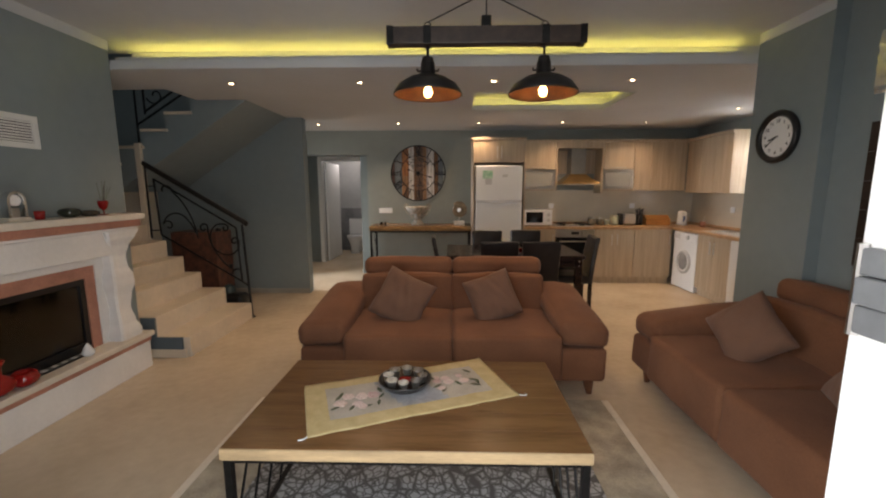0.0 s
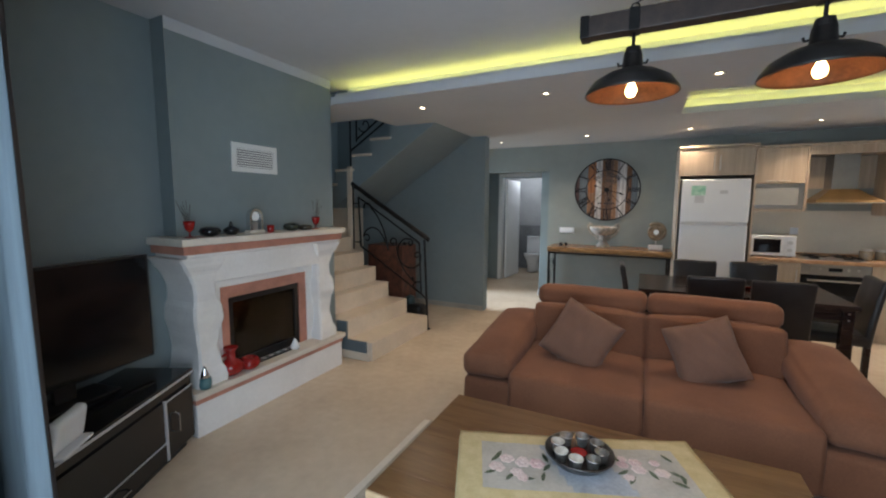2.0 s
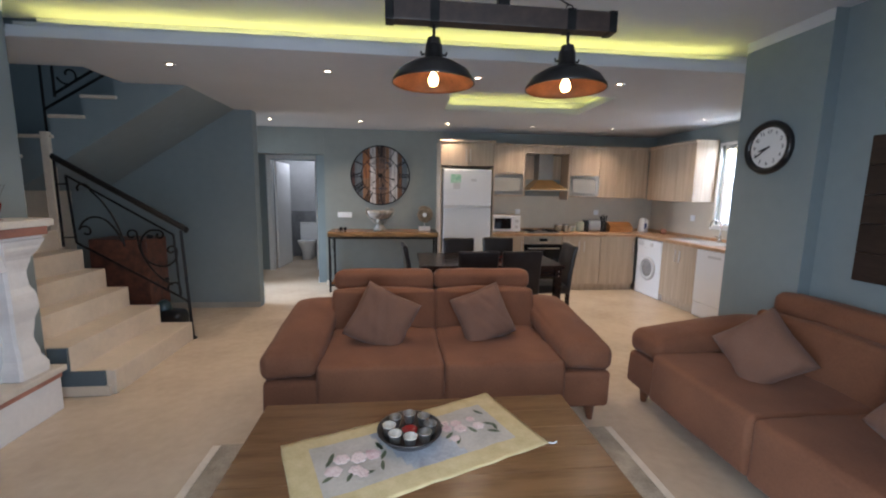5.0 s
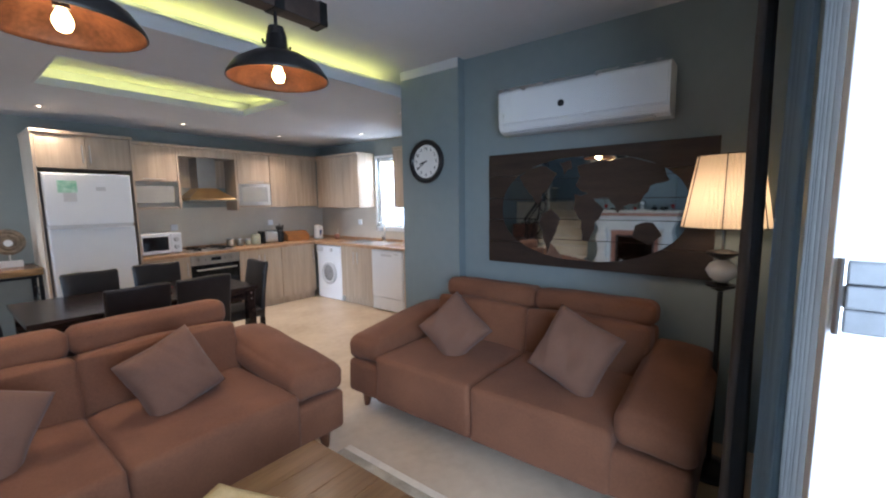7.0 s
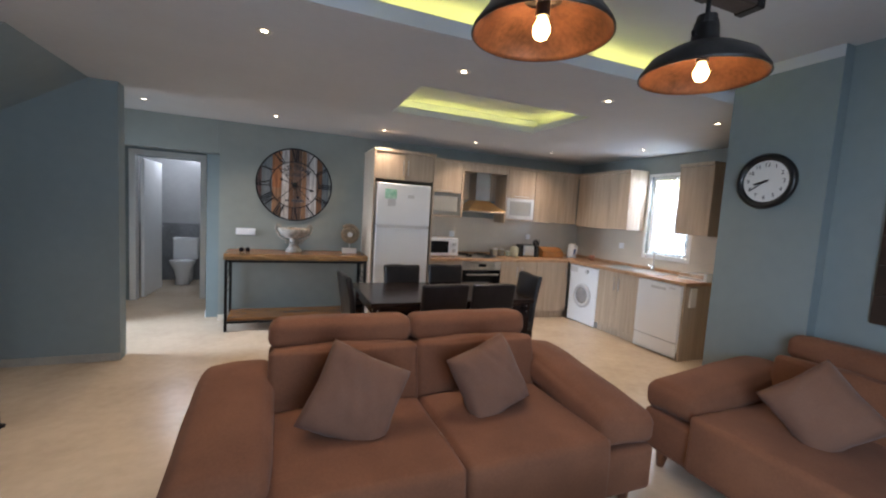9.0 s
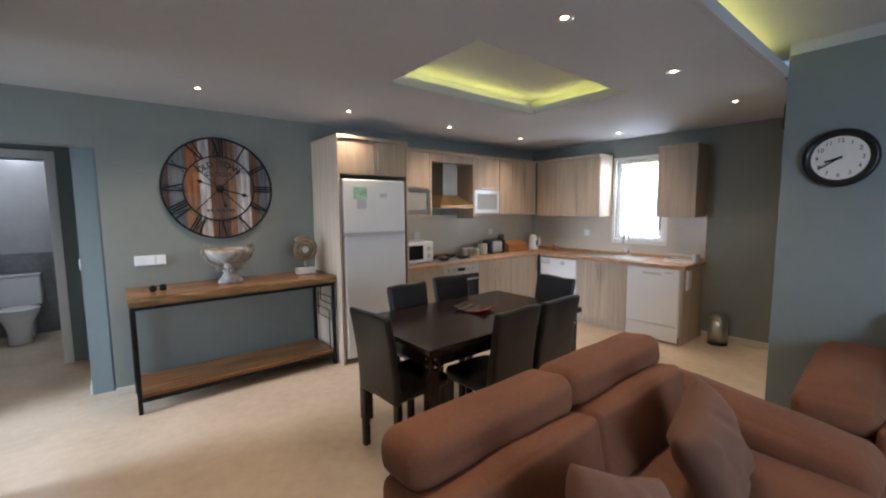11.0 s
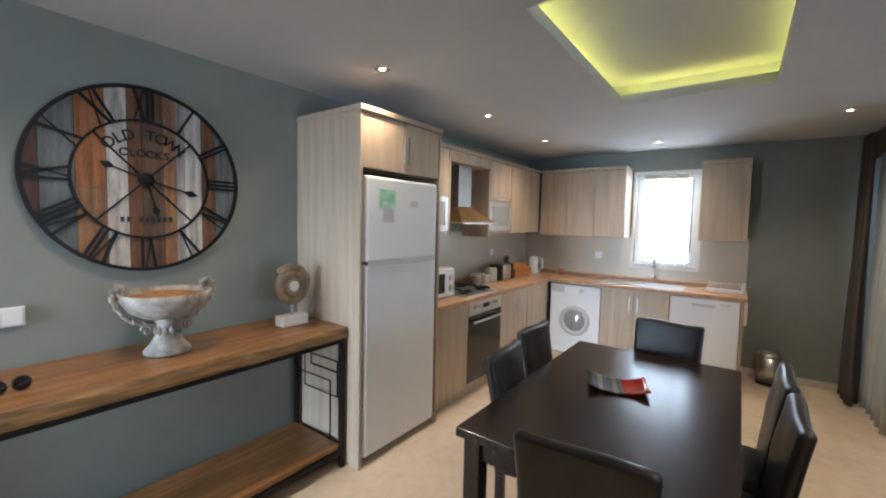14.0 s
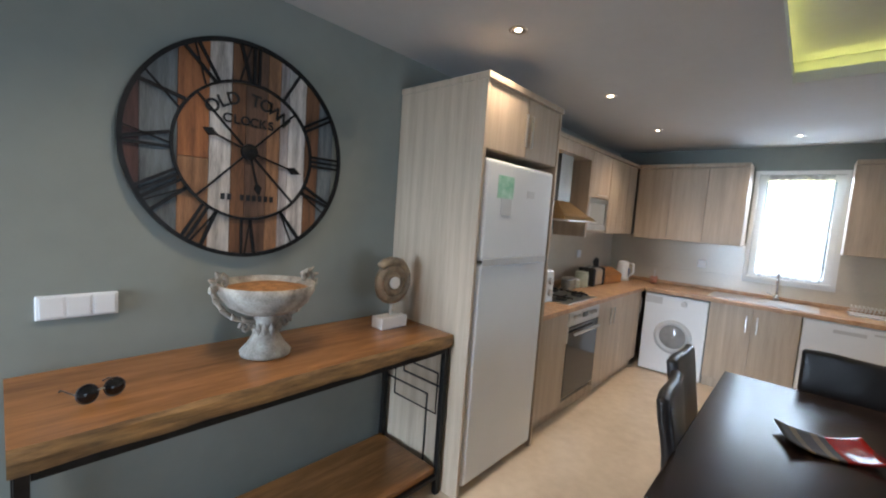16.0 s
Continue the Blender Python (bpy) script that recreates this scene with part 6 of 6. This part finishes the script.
# ---- kitchen fittings ----
structure("tiles_north", bx(1.30, XR - 0.008, YB - 0.008, YB - 0.0005, 0.935, 1.46, 0), M_splash, "cream glazed wall tiles above the worktop", "wall tiles")
structure("tiles_east", bx(XR - 0.008, XR - 0.0005, 4.25, YB - 0.009, 0.935, 1.09, 0), M_splash, "cream glazed wall tiles beside the window", "wall tiles")
structure("tiles_east_b", bx(XR - 0.008, XR - 0.0005, 5.385, YB - 0.009, 1.0905, 1.45, 0), M_splash, "cream glazed wall tiles beside the window", "wall tiles")
structure("tiles_east_c", bx(XR - 0.008, XR - 0.0005, 4.25, 4.705, 1.0905, 1.45, 0), M_splash, "cream glazed wall tiles beside the window", "wall tiles")

hd = thing("cooker_hood", (2.205, 6.62, 1.56), "stainless steel chimney cooker hood in an ash surround", "cooker hood")
bm = bx(-0.30, 0.30, -0.25, 0.17, 0.0, 0.155, 0)
bmesh.ops.subdivide_edges(bm, edges=[e for e in bm.edges if abs(e.verts[0].co.z - e.verts[1].co.z) > 0.1], cuts=5)
for v in bm.verts:
    w = max(0.0, (v.co.z - 0.02) / 0.135)
    v.co.x *= 1 - 0.60 * w ** 0.8
    v.co.y = 0.17 + (v.co.y - 0.17) * (1 - 0.40 * w ** 0.8)
# reflection of the ash panels and floor put into the steel's colour
part("canopy", bm, mat("wood_reflection_tinted_steel", (0.46, 0.31, 0.15), 0.30, metal=0.85, vary=0.12, scale=5), hd, "canopy tinted golden-brown for the wood it reflects")
part("flue", bx(-0.115, 0.115, -0.08, 0.17, 0.1555, 0.56, 0.003), mat("dull_flue_steel", (0.36, 0.35, 0.33), 0.42, metal=1.0, vary=0.06, scale=8), hd)
part("lip", bx(-0.31, 0.31, -0.28, 0.17, -0.012, -0.0005, 0.003), M_steel, hd)
part("lamp", bx(-0.20, 0.20, -0.20, -0.12, -0.016, -0.0125, 0), M_grille, hd)
su = thing("hood_surround", (2.205, 6.64, 1.45), "ash laminate surround boxing in the cooker hood", "cabinet", "kitchen wall units")
part("side_panel", bx(-0.373, -0.345, -0.17, 0.158, 0.0, 0.7645, 0.002), M_ash, su)
part("side_panel", bx(0.345, 0.373, -0.17, 0.158, -0.04, 0.7645, 0.002), M_ash, su)
part("back_panel", bx(-0.344, 0.344, 0.145, 0.158, 0.28, 0.66, 0.001), M_ash, su)
part("pelmet", bx(-0.344, 0.344, -0.17, 0.158, 0.665, 0.7645, 0.002), M_ash, su)

CT = CZ + 0.0385
hb = thing("gas_hob", (2.10, 6.47, CT), "four-burner black and steel gas hob", "hob")
part("plate", bx(-0.29, 0.29, -0.24, 0.24, 0.0, 0.008, 0.003), M_steel, hb)
for x in (-0.15, 0.15):
    for y in (-0.11, 0.12):
        part("burner", lathe([(0.05, 0.0085), (0.05, 0.018), (0.03, 0.024), (0.001, 0.024)], 18, (x, y, 0)), M_black, hb)
        part("pan_support", bx(x - 0.11, x + 0.11, y - 0.005, y + 0.005, 0.028, 0.038, 0.002), M_iron, hb)
        part("pan_support", bx(x - 0.005, x + 0.005, y - 0.10, y + 0.10, 0.026, 0.0385, 0.002), M_iron, hb)
for k in range(4):
    part("knob", lathe([(0.018, 0.0085), (0.015, 0.028)], 14, (0.262, -0.12 + k * 0.07, 0)), M_black, hb)
for k in (-0.2, 0.2, 0.12, -0.12):
    part("knob", moved(lathe([(0.018, 0), (0.015, 0.022)], 16), pose(k, -0.295, 0.80, 90)), M_steel, ov)
part("display", bx(-0.06, 0.06, -0.2975, -0.2955, 0.78, 0.82, 0), M_blackgloss, ov)

mw = thing("microwave", (1.55, 6.52, CT), "white microwave oven with a dark glass door", "microwave")
part("body", bx(-0.225, 0.225, -0.16, 0.16, 0.012, 0.26, 0.006), M_enamel, mw)
part("door", bx(-0.22, 0.10, -0.175, -0.1605, 0.018, 0.255, 0.004), M_enamel, mw)
part("window", bx(-0.19, 0.075, -0.178, -0.1755, 0.055, 0.22, 0.001), M_blackgloss, mw)
part("control_panel", bx(0.105, 0.22, -0.172, -0.1605, 0.018, 0.255, 0.003), M_enamel, mw)
for z in (0.09, 0.18):
    part("knob", moved(lathe([(0.028, 0), (0.024, 0.02)], 18), pose(0.162, -0.172, z, 90)), M_enamel_grey, mw)
for x in (-0.19, 0.19):
    part("foot", bx(x - 0.015, x + 0.015, -0.12, 0.12, 0, 0.0115, 0), M_black, mw)


def canister(x, y, r, h, m, lid):
    c = thing("storage_jar", (x, y, CT), "kitchen storage jar with a metal lid on the worktop", "jar", "kitchen jars")
    part("jar", lathe([(r * 0.92, 0), (r, 0.01), (r, h * 0.8), (r * 0.93, h * 0.84)], 22), m, c, smooth=True)
    part("lid", lathe([(r * 0.95, h * 0.842), (r * 0.95, h * 0.97), (r * 0.6, h)], 22), lid, c)


M_jarglass = mat("filled_glass_jar", (0.30, 0.26, 0.20), 0.12, vary=0.2, scale=20)
M_jarwhite = mat("cream_green_jar", (0.55, 0.58, 0.45), 0.3, vary=0.12, scale=14)
for x, y, r, h, m, l in ((2.46, 6.55, 0.058, 0.125, M_jarglass, M_steel), (2.60, 6.58, 0.05, 0.115, M_jarglass, M_steel), (2.72, 6.58, 0.038, 0.09, M_jarwhite, M_enamel), (2.84, 6.58, 0.066, 0.155, M_jarwhite, M_jarwhite)):
    canister(x, y, r, h, m, l)

ts = thing("toaster", (3.05, 6.56, CT), "steel and black two-slot toaster", "toaster")
part("body", moved(cushion(0.20, 0.17, 0.18, 0.03, 0.005), Matrix.Translation((0, 0, 0.008))), M_steel, ts, smooth=True)
for k in (-1, 1):
    part("end_cap", moved(cushion(0.045, 0.18, 0.185, 0.018, 0.002), Matrix.Translation((k * 0.125, 0, 0.006))), M_black, ts, smooth=True)
    part("slot", bx(-0.08, 0.08, k * 0.03 - 0.012, k * 0.03 + 0.012, 0.189, 0.194, 0), M_black, ts)
part("lever", bx(0.148, 0.165, -0.015, 0.015, 0.10, 0.115, 0.002), M_black, ts)
kb = thing("utensil_pot", (3.25, 6.60, CT), "dark pot of knives and utensils", "utensil pot")
part("pot", lathe([(0.05, 0), (0.055, 0.14), (0.05, 0.14), (0.045, 0.02), (0.001, 0.015)], 20), M_black, kb, smooth=True)
for k in range(5):
    part("knife", tube([(0.0, 0.0, 0.03), (0.02 * (k - 2), 0.01 * (k % 2), 0.17), (0.03 * (k - 2), 0.012, 0.25 + 0.015 * (k % 3))], 0.009, 6), M_black, kb)
bb = thing("bread_box", (3.52, 6.60, CT), "orange-brown wooden bread box", "bread box", rz=-8)
part("box", prism([(-0.11, 0), (0.11, 0), (0.11, 0.155), (0.02, 0.155), (-0.11, 0.095)], 0.36, "x", -0.18), mat("honey_pine", (0.46, 0.20, 0.06), 0.4, vary=0.2, scale=4, stretch=(1, 6, 6)), bb)
kt = thing("kettle", (3.90, 6.53, CT), "white and blue electric kettle", "kettle")
part("base", lathe([(0.08, 0), (0.08, 0.018)], 22), M_enamel_grey, kt)
part("body", lathe([(0.072, 0.0185), (0.075, 0.04), (0.062, 0.20), (0.05, 0.225), (0.001, 0.235)], 26), M_enamel, kt, smooth=True)
part("handle", tube([(0.0, -0.06, 0.21), (0.0, -0.115, 0.20), (0.0, -0.12, 0.10), (0.0, -0.075, 0.05)], 0.012, 8), M_enamel, kt, smooth=True)
part("water_gauge", bx(-0.02, 0.02, -0.078, -0.066, 0.05, 0.15, 0.004), mat("blue_plastic", (0.10, 0.16, 0.34), 0.3), kt)
cp = thing("small_pot", (4.05, 6.22, CT), "small brown pot with brushes beside the wall", "pot")
part("pot", lathe([(0.035, 0), (0.04, 0.08), (0.036, 0.08), (0.03, 0.015), (0.001, 0.01)], 18), M_pink, cp, smooth=True)
part("brush", tube([(0, 0, 0.02), (0.02, 0, 0.16)], 0.007, 6), M_steel, cp)

sk = thing("sink", (3.90, 5.20, CT), "stainless steel sink with drainer set in the worktop", "sink")
part("rim", bx(-0.24, 0.22, -0.42, 0.42, 0.0, 0.006, 0.002), M_steel, sk)
# no hollow here: a flat plate, its grey stands for the bowl's shade
part("basin_shade", bx(-0.19, 0.13, -0.36, 0.02, 0.0062, 0.0072, 0), M_enamel_grey, sk, "flat grey plate coloured as the sink bowl's shade")
for k in range(6):
    part("ridge", bx(-0.19, 0.15, 0.09 + k * 0.05, 0.10 + k * 0.05, 0.0065, 0.009, 0.001), M_steel, sk)
tp = thing("tap", (4.07, 5.10, CT + 0.006), "chrome swan-neck kitchen tap", "tap")
part("base", lathe([(0.028, 0), (0.026, 0.05), (0.018, 0.06)], 18), M_chrome, tp, smooth=True)
part("spout", tube([(0, 0, 0.06), (0, 0, 0.22)] + [(-0.075 + 0.075 * math.cos(a), 0, 0.22 + 0.075 * math.sin(a)) for a in np.linspace(0.2, math.pi, 12)] + [(-0.15, 0, 0.17)], 0.011, 10), M_chrome, tp, smooth=True)
part("lever", tube([(0, 0.02, 0.045), (0, 0.08, 0.075)], 0.008, 8), M_chrome, tp)
dk = thing("dish_rack", (4.0, 4.44, CT), "white wire dish rack on the worktop", "dish rack")
for k in range(11):
    part("wire", tube([(-0.10, -0.13 + k * 0.026, 0.03), (-0.10, -0.13 + k * 0.026, 0.075), (0.10, -0.13 + k * 0.026, 0.075), (0.10, -0.13 + k * 0.026, 0.03)], 0.003, 5), M_grille, dk)
for x in (-0.10, 0.10):
    part("rail", tube([(x, -0.15, 0.03), (x, 0.15, 0.03)], 0.004, 6), M_grille, dk)
part("tray", bx(-0.12, 0.12, -0.16, 0.15, 0.0, 0.012, 0.003), M_enamel, dk)
cpx = thing("plastic_tub", (3.98, 4.275, CT), "small white plastic tub at the worktop's end", "tub")
part("tub", bx(-0.06, 0.06, -0.02, 0.02, 0, 0.10, 0.008), M_enamel, cpx)

# appliance details
part("door_ring", moved(lathe([(0.175, 0.0), (0.178, 0.02), (0.150, 0.03), (0.125, 0.024), (0.125, 0.0)], 36, close=False), pose(-0.291, -0.01, 0.42, 0, -90)), M_enamel_grey, wm, "round porthole ring", True)
part("porthole", moved(lathe([(0.126, 0.012), (0.08, 0.03), (0.001, 0.036)], 32, close=False), pose(-0.291, -0.01, 0.42, 0, -90)), mat("grey_porthole_glass", (0.30, 0.30, 0.30), 0.12, vary=0.1, scale=12), wm, "grey glass porthole", True)
part("drawer", bx(-0.302, -0.2985, 0.12, 0.28, 0.745, 0.82, 0.002), M_enamel_grey, wm)
part("knob", moved(lathe([(0.03, 0), (0.026, 0.02)], 20), pose(-0.298, -0.08, 0.78, 0, -90)), M_enamel_grey, wm)
part("handle", bx(-0.318, -0.3125, -0.10, 0.10, 0.77, 0.80, 0.002), M_enamel_grey, dw)
part("badge", bx(-0.3135, -0.3122, -0.22, -0.14, 0.80, 0.815, 0), M_enamel_grey, dw)
tw = thing("tea_towel", (3.72, 4.2465, 0.62), "white tea towel hung on the end panel", "towel")
part("cloth", bx(-0.05, 0.05, -0.012, 0.012, 0.0, 0.22, 0.006), M_ceramic, tw)
so = thing("wall_socket", (XR - 0.009, 5.78, 1.18), "white wall socket on the tiles", "socket", "kitchen sockets")
part("plate", bx(-0.012, 0, -0.042, 0.042, -0.042, 0.042, 0.003), M_enamel, so)
copy_thing(so, pose(1.85, YB - 0.009, 1.20, 0, 0, 90))
copy_thing(so, pose(3.2, YB - 0.009, 1.20, 0, 0, 90))

# kitchen window
wd = tagged(new("window_1"), "white kitchen window with a sheer curtain", "window", kind="structure")
wd.location = (XR + 0.07, 5.045, 1.63)
part("window_frame", wall_with_hole("x", -0.03, 0.03, -0.324, 0.324, -0.539, 0.539, -0.265, 0.265, -0.475, 0.475), M_white, wd)
part("pane", bx(-0.004, 0.004, -0.264, 0.264, -0.474, 0.474, 0), M_glass, wd).visible_shadow = False
part("sill", bx(-0.11, -0.031, -0.324, 0.324, -0.539, -0.515, 0.003), M_white, wd)
part("casing", wall_with_hole("x", -0.082, -0.0705, -0.36, 0.36, -0.575, 0.575, -0.323, 0.323, -0.538, 0.538), M_white, wd)
curtain("sheer_curtain", 4.80, 5.29, XR + 0.025, 1.11, 2.165, M_sheer, "white sheer curtain across the kitchen window", 9, 0.008, axis="y", seed=8)
curtain("lace_valance", 4.80, 5.29, XR + 0.008, 2.02, 2.11, cloth_material("ochre_lace", (0.70, 0.60, 0.36), 0.7, 0.85), "ochre lace valance at the top of the window", 12, 0.005, axis="y", seed=9)

# side door curtains
curtain("curtain", 3.82, 4.13, 3.455, 0.02, 2.40, M_drape, "dark grey curtain beside the garden door", 3, 0.050, seed=11, taper=0.1)
curtain("curtain", 3.20, 4.06, 3.325, 0.02, 2.38, M_drapepale, "pale grey curtain drawn across the garden door", 6, 0.075, seed=12)
curtain("curtain_valance", 3.30, 4.14, 3.42, 2.20, 2.41, M_drape, "dark gathered valance above the garden door curtains", 9, 0.030, seed=13)
rod2 = thing("curtain_rod", (3.4, 3.31, 2.415), "dark metal curtain rod above the garden door", "curtain rod")
part("rod", tube([(-0.40, 0, 0), (0.74, 0, 0)], 0.012, 10), M_iron, rod2)
part("finial", lathe([(0.012, 0), (0.03, 0.02), (0.012, 0.04)], 12, (-0.41, 0, -0.02)), M_iron, rod2)
structure("door_frame_side", wall_with_hole("y", 3.03, 3.119, 3.301, 4.059, 0.0, 2.149, 3.36, 4.00, 0.0, 2.08), M_white, "white frame of the garden door", "door frame")

bn = thing("pedal_bin", (4.02, 4.03, 0), "brushed steel pedal bin with black base", "bin")
part("body", lathe([(0.095, 0.03), (0.098, 0.28)], 30), M_steel, bn, smooth=True)
part("base", lathe([(0.10, 0.0), (0.10, 0.0295)], 30), M_black, bn)
part("lid", lathe([(0.10, 0.2805), (0.099, 0.30), (0.07, 0.325), (0.001, 0.335)], 30), M_steel, bn, smooth=True)
part("pedal", bx(-0.13, -0.09, -0.025, 0.025, 0.005, 0.016, 0.003), M_black, bn)

# ---- passage and cloakroom ----
df = tagged(new("door_1"), "white cloakroom door frame with the door standing open", "door", kind="structure")
df.location = (-2.04, 8.10, 0)
part("door_frame", wall_with_hole("y", -0.02, 0.125, -0.47, 0.47, 0.0, 2.128, -0.395, 0.395, 0.0, 2.05), M_white, df)
lf = part("leaf", moved(bx(0.0, 0.78, -0.02, 0.02, 0.01, 2.02, 0.003), pose(-0.352, 0.125, 0, 0, 0, 87)), M_white, df)
part("handle", moved(tube([(0.70, -0.022, 1.02), (0.70, -0.06, 1.02), (0.60, -0.06, 1.02)], 0.009, 8), pose(-0.352, 0.125, 0, 0, 0, 87)), M_steel, lf)
tl = thing("toilet", (-2.10, 9.42, 0), "white ceramic toilet with a cistern", "toilet")
part("bowl", lathe([(0.11, 0), (0.10, 0.12), (0.13, 0.25), (0.185, 0.36), (0.19, 0.39), (0.001, 0.385)], 28, (0, -0.10, 0)), M_ceramic, tl, smooth=True)
part("seat", lathe([(0.195, 0.391), (0.195, 0.415), (0.12, 0.42), (0.001, 0.42)], 28, (0, -0.10, 0)), M_ceramic, tl, smooth=True)
part("cistern", bx(-0.19, 0.19, 0.12, 0.30, 0.40, 0.76, 0.02, 3), M_ceramic, tl)
part("lid", bx(-0.195, 0.195, 0.115, 0.305, 0.7605, 0.785, 0.008), M_ceramic, tl)
part("pedestal", bx(-0.10, 0.10, 0.05, 0.28, 0, 0.40, 0.02), M_ceramic, tl)
structure("bath_dado", bx(-2.849, -1.351, 9.738, 9.7495, 0, 1.03, 0), mat("grey_marble_tile", (0.25, 0.25, 0.25), 0.25, vary=0.2, scale=3), "grey marble tiles behind the toilet", "wall tiles")
pic = thing("picture", (-2.719, 7.6, 1.75), "small framed picture on the passage wall", "picture")
part("frame", wall_with_hole("x", 0.0, 0.02, -0.10, 0.10, -0.14, 0.14, -0.08, 0.08, -0.12, 0.12), M_darkwood, pic)
part("print", bx(0.004, 0.008, -0.079, 0.079, -0.119, 0.119, 0), M_rug, pic)
# bare fill light added to brighten the cloakroom, without a fitting
lamp("cloakroom_fill_light", "POINT", pose(-2.1, 9.0, 2.3), 17, (0.85, 0.92, 1.0), 0.08)
